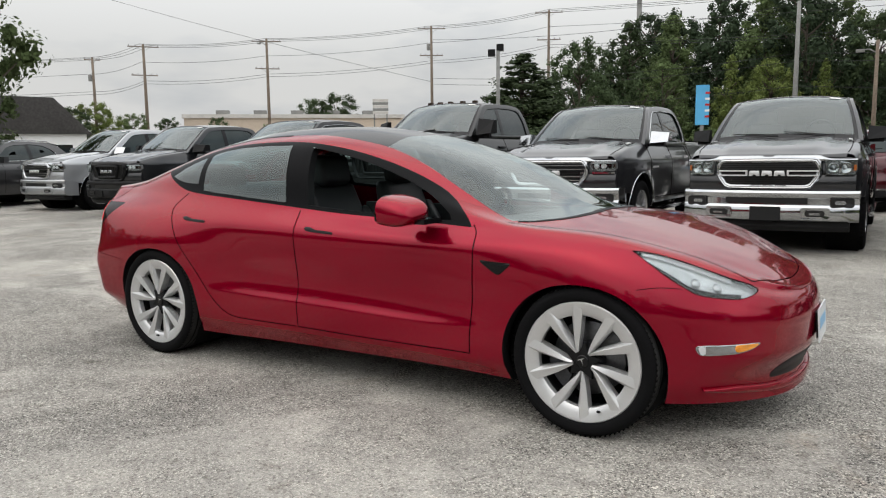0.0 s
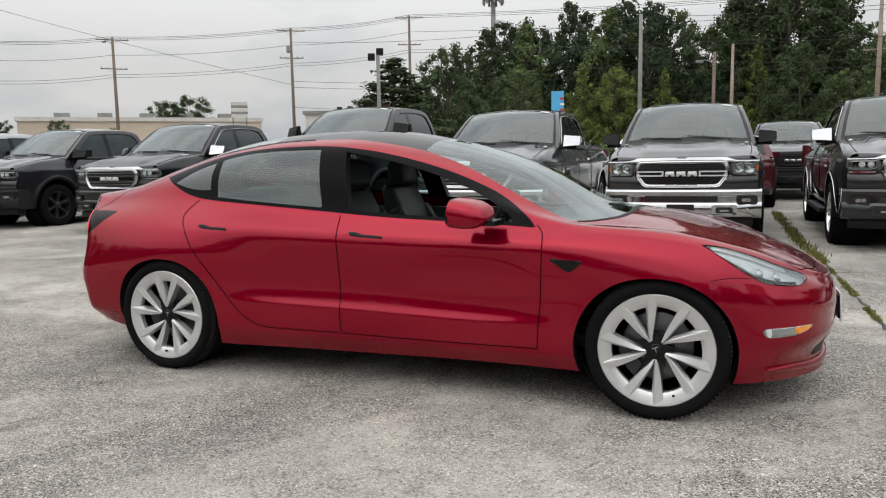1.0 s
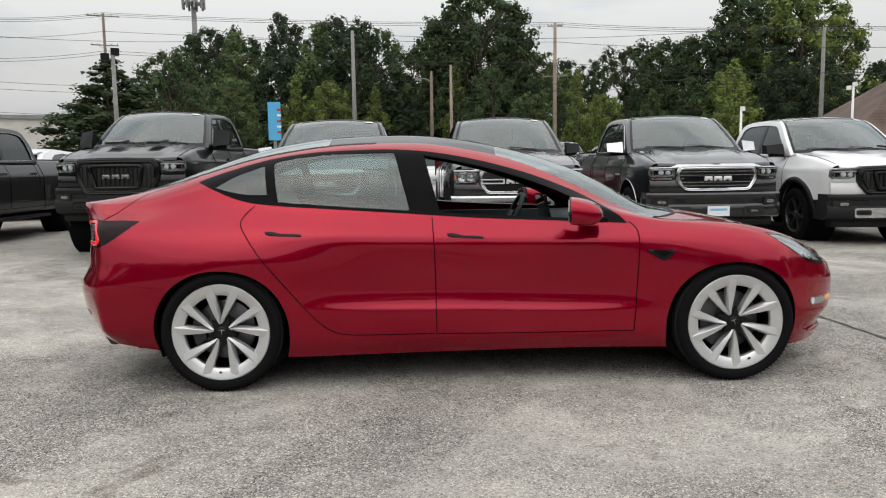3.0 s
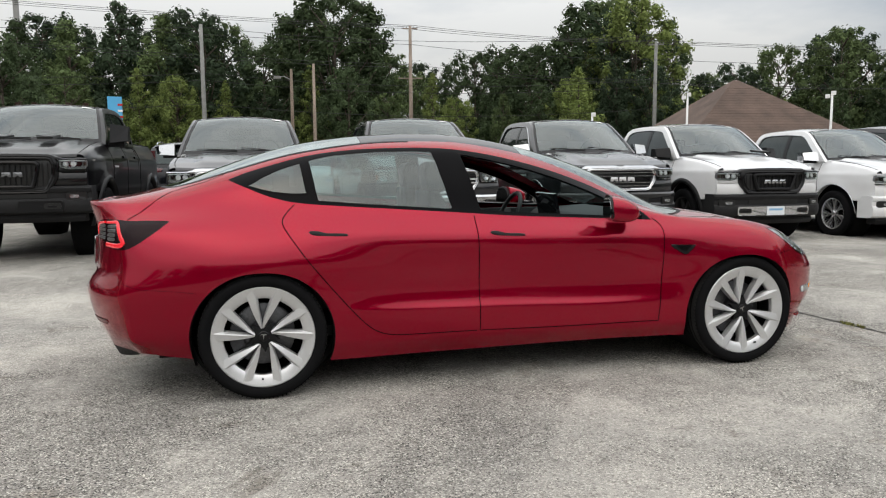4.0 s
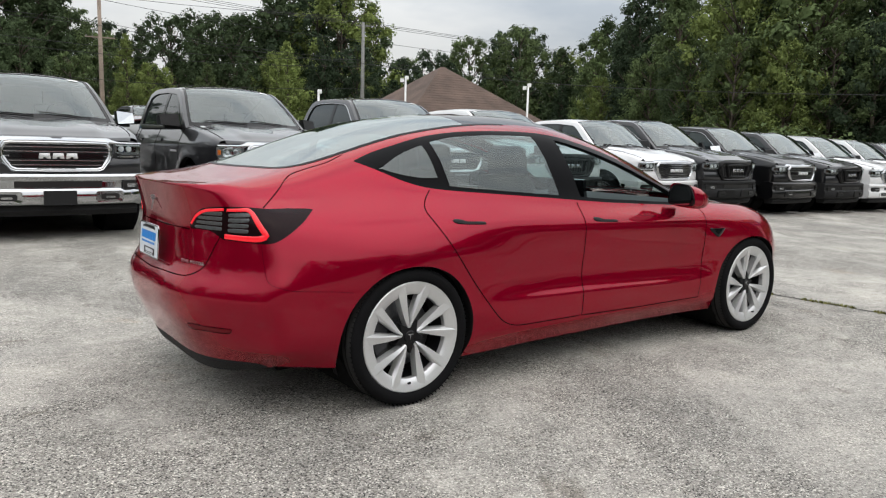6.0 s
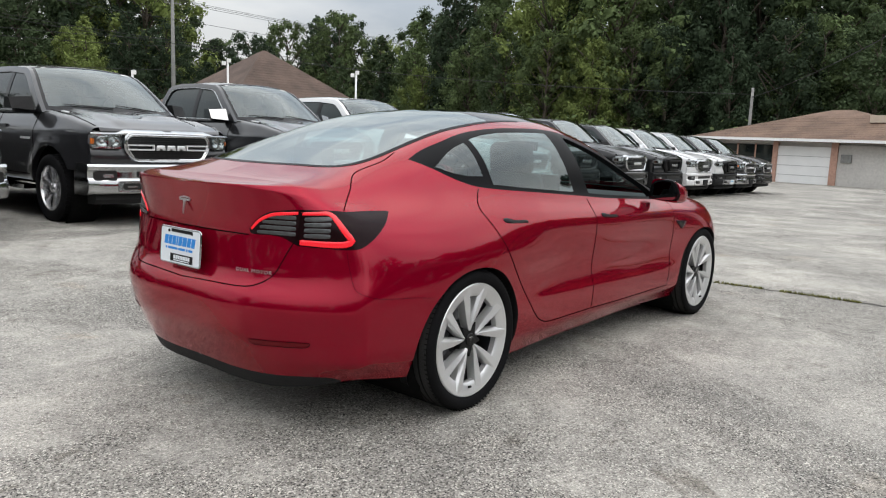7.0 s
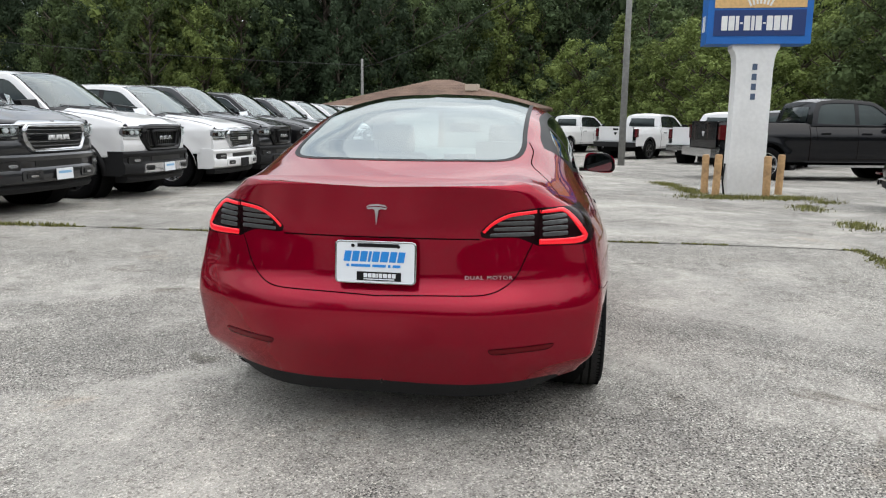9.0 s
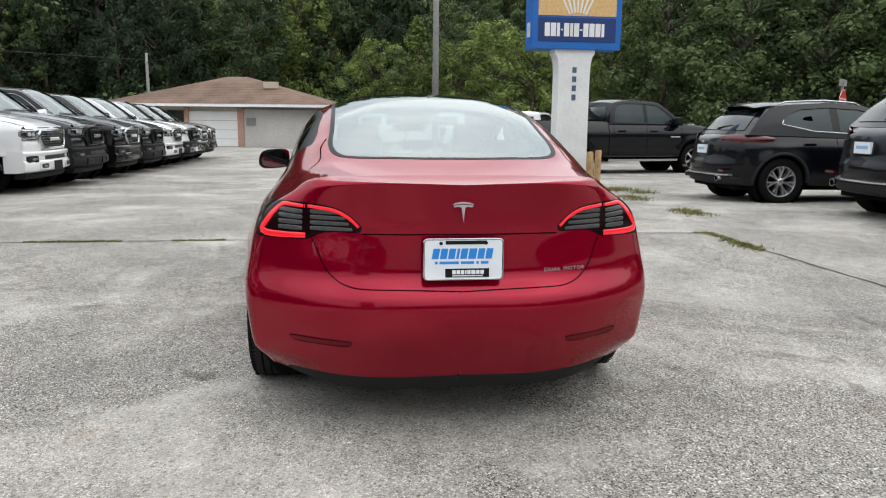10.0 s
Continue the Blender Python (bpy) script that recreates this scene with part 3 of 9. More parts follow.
HEAD_LAMP = [(1.630, 0.815, 0.831), (1.630, 0.815, 0.831), (1.705, 0.780, 0.822), (1.816, 0.727, 0.787), (1.921, 0.665, 0.742), (1.997, 0.612, 0.709), (2.07, 0.548, 0.678), (2.092, 0.545, 0.660),
             (2.078, 0.612, 0.643), (2.036, 0.675, 0.634), (1.960, 0.745, 0.645), (1.895, 0.788, 0.661), (1.852, 0.806, 0.686), (1.783, 0.826, 0.730), (1.71, 0.832, 0.782)]
TAIL_LAMP = [(-2.318, 0.388, 0.868), (-2.305, 0.44, 0.918), (-2.285, 0.50, 0.946), (-2.225, 0.612, 0.958), (-2.12, 0.698, 0.957), (-2.0, 0.742, 0.956), (-1.89, 0.76, 0.953), (-1.89, 0.76, 0.953),
             (-1.96, 0.80, 0.90), (-2.045, 0.795, 0.842), (-2.11, 0.765, 0.812), (-2.17, 0.70, 0.808), (-2.235, 0.60, 0.812), (-2.235, 0.60, 0.812), (-2.27, 0.52, 0.845), (-2.312, 0.40, 0.846)]
HOOD_EDGE = [(1.0, 0.735, 0.92), (1.15, 0.725, 0.91), (1.335, 0.722, 0.895), (1.516, 0.712, 0.872), (1.70, 0.672, 0.835), (1.812, 0.632, 0.803), (1.917, 0.588, 0.762), (1.985, 0.565, 0.73), (2.062, 0.53, 0.69),
             (2.085, 0.49, 0.69), (2.13, 0.36, 0.673), (2.165, 0.16, 0.66), (2.172, 0.0, 0.657)]
TRUNK_EDGE = [(-2.39, 0.0, 0.622), (-2.37, 0.32, 0.628), (-2.35, 0.44, 0.642), (-2.30, 0.52, 0.69), (-2.26, 0.568, 0.79), (-2.237, 0.598, 0.85), (-2.225, 0.612, 0.955), (-2.17, 0.655, 0.970), (-2.105, 0.68, 0.978),
              (-2.085, 0.64, 1.005), (-2.05, 0.61, 1.034), (-1.897, 0.560, 1.09), (-1.72, 0.555, 1.14), (-1.60, 0.575, 1.162)]


class Skin:
    """The half body cut along outlines: vertices near an outline are slid onto it, so that every triangle lies on one side."""

    def __init__(self):
        self.v, self.n = FLAT.copy(), FLATN.copy()
        ii, jj = np.meshgrid(np.arange(NS), np.arange(NV), indexing="ij")
        self.g = np.stack([ii.ravel(), jj.ravel()], 1).astype(float)
        i, j = np.meshgrid(np.arange(NS - 1), np.arange(NV - 1), indexing="ij")
        a = (i * NV + j).ravel()
        b, c, d = a + NV, a + NV + 1, a + 1
        even = ((i + j) % 2 == 0).ravel()
        t1 = np.where(even[:, None], np.stack([a, b, c], 1), np.stack([a, b, d], 1))
        t2 = np.where(even[:, None], np.stack([a, c, d], 1), np.stack([b, c, d], 1))
        self.t = np.vstack([t1, t2])
        e = np.sort(np.vstack([self.t[:, [0, 1]], self.t[:, [1, 2]], self.t[:, [0, 2]]]), axis=1)
        self.e = np.unique(e, axis=0)
        self.locked = np.zeros(len(self.v), bool)

    def value(self, kind, poly, v, g):
        if kind == "side":
            d = inside(poly, v[:, [0, 2]])
            return np.where((v[:, 1] > 0.45) & (g[:, 1] < 0.74 * NV), d, -1e3)
        return inside(poly, g)

    def cut(self, kind, poly):
        d = self.value(kind, poly, self.v, self.g)
        a, b = self.e[:, 0], self.e[:, 1]
        hit = (d[a] * d[b] < 0) & (np.abs(d[a]) < 500) & (np.abs(d[b]) < 500)
        a, b = a[hit], b[hit]
        t = d[a] / (d[a] - d[b])
        order = np.argsort(-np.minimum(t, 1 - t))
        pos, nor, grd = self.v.copy(), self.n.copy(), self.g.copy()
        done = np.zeros(len(self.v), bool)
        for k in order[::-1]:
            p, q, tt = a[k], b[k], t[k]
            if done[p] or done[q]:
                continue
            first = (p, q, tt) if tt < 0.5 else (q, p, 1 - tt)
            if self.locked[first[0]]:
                first = (first[1], first[0], 1 - first[2])
            if self.locked[first[0]]:
                continue
            m, o, w = first
            pos[m], nor[m], grd[m] = self.v[m] + (self.v[o] - self.v[m]) * w, self.n[m] + (self.n[o] - self.n[m]) * w, self.g[m] + (self.g[o] - self.g[m]) * w
            done[m] = True
        self.v, self.n, self.g = pos, nor, grd
        self.locked |= done

    def faces_in(self, kind, poly):
        return self.value(kind, poly, self.v[self.t].mean(1), self.g[self.t].mean(1)) > 0


TAIL_LAMP = [(x, on_flank(x, z), z) if x > -2.13 else (x, y, z) for x, y, z in TAIL_LAMP]
SKIN = Skin()
glass_line = in_grid(TOP_GLASS, False)
TOP_CUT = np.vstack([glass_line, [[glass_line[-1][0], NV + 20], [glass_line[0][0], NV + 20]]])
HEAD_CUT, TAIL_CUT = in_grid(HEAD_LAMP, True, 0.01), in_grid(TAIL_LAMP, True, 0.01)
hood_line = in_grid(HOOD_EDGE, False)
HOOD_CUT = np.vstack([hood_line, [[hood_line[-1][0], NV + 20], [glass_line[0][0], NV + 20]], glass_line[:14]])
trunk_line = in_grid(TRUNK_EDGE, False)
TRUNK_CUT = np.vstack([trunk_line, [on_body((-1.62, 0.46, 1.22))[0]], [[on_body((-1.62, 0.46, 1.22))[0][0], NV + 20], [-20, NV + 20], [-20, trunk_line[0][1]]]])
valance_line = in_grid([(-2.30, 0.0, 0.252), (-2.27, 0.40, 0.257), (-2.20, 0.57, 0.268), (-2.13, 0.665, 0.274), (-2.10, 0.69, 0.262), (-2.085, 0.70, 0.247)], False)
VALANCE_CUT = np.vstack([[[-20, valance_line[0][1]]], valance_line, [[valance_line[-1][0], -20], [-20, -20]]])
for kind_, poly_ in (("grid", VALANCE_CUT), ("side", WINDOWS_OUT), ("side", ARCH["front"]), ("side", ARCH["rear"]), ("grid", TOP_CUT), ("grid", HEAD_CUT), ("grid", TAIL_CUT), ("side", QUARTER_GLASS),
                     ("side", REAR_GLASS_SIDE), ("side", FRONT_OPENING), ("side", FRONT_DOOR), ("side", REAR_DOOR), ("grid", HOOD_CUT), ("grid", TRUNK_CUT)):
    SKIN.cut(kind_, poly_)

zone = np.full(len(SKIN.t), "shell", dtype=object)
mid = SKIN.v[SKIN.t].mean(1)
zone[SKIN.faces_in("grid", TRUNK_CUT)] = "trunk"
zone[SKIN.faces_in("grid", HOOD_CUT)] = "hood"
zone[SKIN.faces_in("side", REAR_DOOR)] = "rear_door"
zone[SKIN.faces_in("side", FRONT_DOOR)] = "front_door"
in_top = SKIN.faces_in("grid", TOP_CUT)
zone[in_top] = "roof_glass"
zone[in_top & (mid[:, 0] > 0.13)] = "windshield"
zone[in_top & (mid[:, 0] < -0.86)] = "rear_glass"
zone[SKIN.faces_in("side", WINDOWS_OUT)] = "trim"
zone[SKIN.faces_in("side", QUARTER_GLASS)] = "quarter_glass"
zone[SKIN.faces_in("side", REAR_GLASS_SIDE)] = "door_glass"
zone[SKIN.faces_in("side", FRONT_OPENING)] = "open"
zone[SKIN.faces_in("grid", HEAD_CUT)] = "head_lamp"
zone[SKIN.faces_in("grid", TAIL_CUT)] = "tail_lamp"
zone[SKIN.faces_in("side", ARCH["front"]) | SKIN.faces_in("side", ARCH["rear"])] = "arch"
zone[SKIN.faces_in("grid", VALANCE_CUT) & (zone == "shell")] = "valance"


def skin_part(name, which, mat, parent, sides=(1, -1), label="", lift=0.0):
    """The zone's triangles on one or both sides, as one smooth mesh that keeps the whole body's normals."""
    tri = SKIN.t[zone == which]
    used, back = np.unique(tri, return_inverse=True)
    tri = back.reshape(-1, 3)
    vs, ns, ts = [], [], []
    for sgn in sides:
        k = np.array([1, sgn, 1])
        n = SKIN.n[used] / np.maximum(np.linalg.norm(SKIN.n[used], axis=1, keepdims=True), 1e-9)
        vs.append((SKIN.v[used] + n * lift) * k)
        ns.append(n * k)
        order = tri[:, ::-1] if sgn > 0 else tri
        ts.append(order + (len(used) if len(ts) else 0))
    me = bpy.data.meshes.new(name)
    v = np.vstack(vs)
    me.from_pydata(v.tolist(), [], np.vstack(ts).tolist())
    me.polygons.foreach_set("use_smooth", [True] * len(me.polygons))
    me.normals_split_custom_set_from_vertices(np.vstack(ns).tolist())
    return part(name, me, mat, parent, label)


def drape(points, lift=0.0015, step=0.015, closed=False):
    """Points (with the sign of y) laid onto the body: places and normals."""
    out = [on_body(p) for p in curve(points, closed, step)]
    return np.array([o[1] + o[2] * lift for o in out]), np.array([o[2] for o in out])


def ribbon(bm, points, width=0.005, lift=0.0012, step=0.015, closed=False):
    """A thin dark joint that follows the body."""
    p, n = drape(points, lift, step, closed)
    m = len(p)
    rows = []
    for i in range(m):
        a, b = (p[i - 1], p[(i + 1) % m]) if closed else (p[max(i - 1, 0)], p[min(i + 1, m - 1)])
        side = np.cross(n[i], b - a)
        side = side / max(np.linalg.norm(side), 1e-9) * width * 0.5
        rows.append((bm.verts.new(p[i] - side), bm.verts.new(p[i] + side)))
    for i in range(m if closed else m - 1):
        (a, b), (c, d) = rows[i], rows[(i + 1) % m]
        f = bm.faces.new((a, b, d, c))
        f.smooth = True
    return bm


def plate_on(points, height=0.006, sink=0.004, inset=0.0, closed_step=0.01, bm=None):
    """A raised piece with a rounded rim, its outline laid on the body."""
    p, n = drape(points, 0.0, closed_step, True)
    c = p.mean(0)
    bm = bm or bmesh.new()
    rings = []
    for scale, lift in ((1.0, -sink), (1.0, height * 0.6), (0.94, height), (0.5, height), (0.0, height)):
        if scale == 0:
            rings.append([bm.verts.new(on_body(c)[1] + on_body(c)[2] * lift)])
        else:
            q = c + (p - c) * scale
            row = []
            for k in range(len(q)):
                _, bp_, bn_ = on_body(q[k])
                row.append(bm.verts.new(bp_ + bn_ * lift))
            rings.append(row)
    m = len(p)
    for r0, r1 in zip(rings, rings[1:]):
        for k in range(m):
            if len(r1) == 1:
                bm.faces.new((r0[k], r0[(k + 1) % m], r1[0]))
            else:
                bm.faces.new((r0[k], r0[(k + 1) % m], r1[(k + 1) % m], r1[k]))
    bmesh.ops.recalc_face_normals(bm, faces=bm.faces)
    return smooth(bm, 60)


def mirrored(points, sgn):
    return [(p[0], sgn * p[1], p[2]) for p in points]


MARK_CHROME = material("satin_chrome_mark", (0.50, 0.50, 0.50), 0.28, 0.75, grain=0.05, scale=80)
GAP_RED = material("fine_painted_joint", (0.05, 0.002, 0.006), 0.8, spec=0.0)
GAP = material("panel_joint", (0.006, 0.003, 0.003), 0.9, spec=0.0)
LAMP_DARK = material("smoked_lamp_housing", (0.010, 0.003, 0.004), 0.16, coat=0.08, grain=0.1, scale=50, spec=0.1)
LAMP_GREY = material("lamp_reflector", (0.40, 0.41, 0.42), 0.22, 0.85, grain=0.1, scale=70)
LAMP_FIN = material("dim_lamp_fin", (0.085, 0.088, 0.09), 0.3, 0.5, grain=0.2, scale=60)
LAMP_SMOKE = material("smoked_reflector", (0.16, 0.165, 0.17), 0.3, 0.6, grain=0.2, scale=60)
LAMP_PALE = material("pale_lamp_bowl", (0.40, 0.42, 0.43), 0.3, 0.5, grain=0.25, scale=30)
LAMP_WHITE = material("lamp_light_bar", (0.72, 0.74, 0.76), 0.2, 0.3)
LAMP_RED = material("lit_red_lens", (0.30, 0.003, 0.006), 0.25, coat=0.6, emission=(1.0, 0.006, 0.022), strength=0.62)
LENS_RED = material("dark_red_lens", (0.07, 0.002, 0.004), 0.2, coat=0.7)
REFLECTOR = material("red_reflector", (0.12, 0.003, 0.007), 0.22, coat=0.2, spec=0.1)
AMBER = material("amber_lens", (0.85, 0.30, 0.02), 0.25, coat=1.0, grain=0.2, scale=120)
LENS = glass("lamp_lens", (0.90, 0.92, 0.92), r0=0.05)
PLATE = material("plate_white", (0.72, 0.75, 0.78), 0.35, coat=0.4, stain=0.03, stain_scale=12)
PLATE_BLUE = material("plate_blue", (0.02, 0.22, 0.62), 0.4)
PLATE_PALE_BLUE = material("plate_pale_blue", (0.22, 0.42, 0.62), 0.5)
SCREEN = material("dark_screen", (0.01, 0.01, 0.012), 0.08, coat=1.0)
TREAD = material("tread_rubber", (0.026, 0.0255, 0.025), 0.85, grain=0.3, scale=150, stain=0.3, stain_scale=7, bump=0.1, spec=0.15)
GRAPHITE = material("graphite_interior", (0.028, 0.028, 0.03), 0.7, grain=0.2, scale=120, bump=0.05)


def car_wheel():
    """A tyre on a five-pair bladed wheel, its outer face towards -y, hub at the origin."""
    top = holder("wheel")
    tyre = lathe([(0.268, -0.100), (0.278, -0.111), (0.302, -0.118), (0.318, -0.113), (0.329, -0.100), (0.334, -0.082), (0.336, -0.05), (0.3365, 0.0), (0.336, 0.05), (0.334, 0.082),
                  (0.329, 0.100), (0.30, 0.117), (0.262, 0.100)], 96)
    part("tyre", tyre, RUBBER, top)
    part("tread", lathe([(0.3312, -0.097), (0.3345, -0.083), (0.3364, -0.05), (0.3369, 0.0), (0.3364, 0.05), (0.3345, 0.083), (0.3312, 0.097)], 96), TREAD, top, "dusty worn tyre tread")
    groove = bmesh.new()
    for h in (-0.055, -0.02, 0.02, 0.055):
        lathe([(0.3371, h - 0.005), (0.3377, h), (0.3371, h + 0.005)], 72, bm=groove)
    for k in range(90):
        a = k * math.tau / 90
        for s in (-1, 1):
            m = Matrix.Rotation(-a, 4, "Y") @ pose(0.335, s * 0.088, 0, 0, 0, -12 * s) @ pose(0, 0, 0, 0, 0, 0)
            box(groove, -0.006, -0.0009, -0.016, 0.016, -0.0022, 0.0022, m)
    part("tread_groove", groove, UNDER, top)
    rim = lathe([(0.270, -0.094), (0.2705, -0.104), (0.266, -0.108), (0.256, -0.1065), (0.232, -0.0985), (0.212, -0.093), (0.207, -0.088), (0.207, -0.06)], 96)
    part("rim", rim, WHEEL_SILVER, top)
    part("rim_barrel", lathe([(0.210, -0.085), (0.212, -0.06), (0.228, -0.02), (0.230, 0.09), (0.262, 0.10)], 72), DARK_STEEL, top)
    for k in range(5):
        turn = 90 + 72 * k
        for s in (-1, 1):
            bm = bmesh.new()
            rows = []
            # blade: narrow near the hub, broad and slightly twisted at the rim
            for r, ang, half, d0, swirl in ((0.046, 5.0, 0.0045, -0.091, -9), (0.062, 7.2, 0.0082, -0.0925, -8), (0.090, 11.0, 0.0130, -0.095, -5.5), (0.13, 14.0, 0.0185, -0.098, -3), (0.19, 15.8, 0.0245, -0.102, -1), (0.262, 16.8, 0.0315, -0.1075, 0)):
                a = radians(ang * s + swirl)
                c = Vector((math.sin(a) * r, 0, math.cos(a) * r))
                t = Vector((math.cos(a), 0, -math.sin(a)))
                inner, outer = c - t * half * s, c + t * half * s
                rows.append([bm.verts.new(inner + Vector((0, d0 + 0.05, 0))), bm.verts.new(inner + Vector((0, d0 + 0.016, 0))), bm.verts.new(inner.lerp(outer, 0.20) + Vector((0, d0 + 0.002, 0))),
                             bm.verts.new(inner.lerp(outer, 0.30) + Vector((0, d0, 0))), bm.verts.new(inner.lerp(outer, 0.97) + Vector((0, d0 + 0.006, 0))), bm.verts.new(outer + Vector((0, d0 + 0.05, 0)))])
            for r0, r1 in zip(rows, rows[1:]):
                for q in range(6):
                    bm.faces.new((r0[q], r0[(q + 1) % 6], r1[(q + 1) % 6], r1[q]))
            bm.faces.new(rows[0])
            bm.faces.new(rows[-1])
            bmesh.ops.recalc_face_normals(bm, faces=bm.faces)
            part("spoke", moved(smooth(bm, 28), Matrix.Rotation(radians(turn - 90), 4, "Y")), WHEEL_SILVER, top)
    star = []
    for k in range(10):
        a, r = radians(36 * k - 8), 0.044 if k % 2 == 0 else 0.088
        star.append((math.sin(a) * r, math.cos(a) * r))
    cap = prism(curve([p for p in star for _ in (0, 1)], True, 0.02).tolist(), 0.03, "y", -0.083, 0.004)
    part("hub_cover", cap, BLACK_SATIN, top)
    disc_cap = lathe([(0.0, -0.089), (0.026, -0.089), (0.030, -0.086), (0.031, -0.08)], 32)
    cap_ob = part("hub_cap", disc_cap, BLACK_GLOSS, top)
    mark = joined(prism([(-0.017, 0.010), (-0.012, 0.014), (0.012, 0.014), (0.017, 0.010), (0.010, 0.010), (0.003, 0.008), (0, -0.016), (-0.003, 0.008), (-0.010, 0.010)], 0.0015, "y", -0.0905))
    part("hub_mark", mark, CHROME, cap_ob)
    part("brake_disc", lathe([(0.08, -0.002), (0.165, -0.002), (0.168, 0.0), (0.168, 0.02), (0.08, 0.02)], 64), STEEL, top)
    part("brake_hat", lathe([(0.0, -0.03), (0.075, -0.03), (0.08, -0.002)], 48), DARK_STEEL, top)
    cal = [(0.178 * math.cos(radians(a)), 0.178 * math.sin(radians(a))) for a in range(150, 216, 8)] + [(0.105 * math.cos(radians(a)), 0.105 * math.sin(radians(a))) for a in range(210, 146, -10)]
    part("brake_caliper", prism(cal, 0.07, "y", -0.04, 0.008), DARK_STEEL, top)
    valve = tube([(0.0, -0.095, -0.228), (0.0, -0.112, -0.222)], 0.006, 10)
    part("valve", valve, BLACK_SATIN, top)
    barrel = lathe([(0.228, 0.06), (0.10, 0.075), (0.0, 0.075)], 48)
    part("wheel_back", barrel, UNDER, top)
    return top


def car_seat():
    """A bucket seat facing +x, its base at the origin."""
    seat = holder("front_seat")
    part("seat_base", block(-0.22, 0.26, -0.24, 0.24, 0.0, 0.16, 0.05, segments=3), LEATHER, seat)
    side = [(-0.20, 0.10), (-0.10, 0.12), (-0.14, 0.35), (-0.24, 0.60), (-0.30, 0.72), (-0.38, 0.72), (-0.36, 0.55), (-0.28, 0.25)]
    part("backrest", moved(prism(side, 0.44, "y", -0.22, 0.04, 3), pose(0, 0, 0)), LEATHER, seat)
    for s in (-1, 1):
        bol = [(-0.17, 0.14), (-0.05, 0.18), (-0.10, 0.40), (-0.22, 0.58), (-0.30, 0.55), (-0.26, 0.25)]
        part("bolster", prism(bol, 0.07, "y", s * 0.225 - 0.035, 0.025, 3), LEATHER, seat)
    head = [(-0.28, 0.70), (-0.245, 0.74), (-0.27, 0.88), (-0.33, 0.90), (-0.375, 0.86), (-0.36, 0.72)]
    part("headrest", prism(head, 0.26, "y", -0.13, 0.03, 3), LEATHER, seat)
    return seat


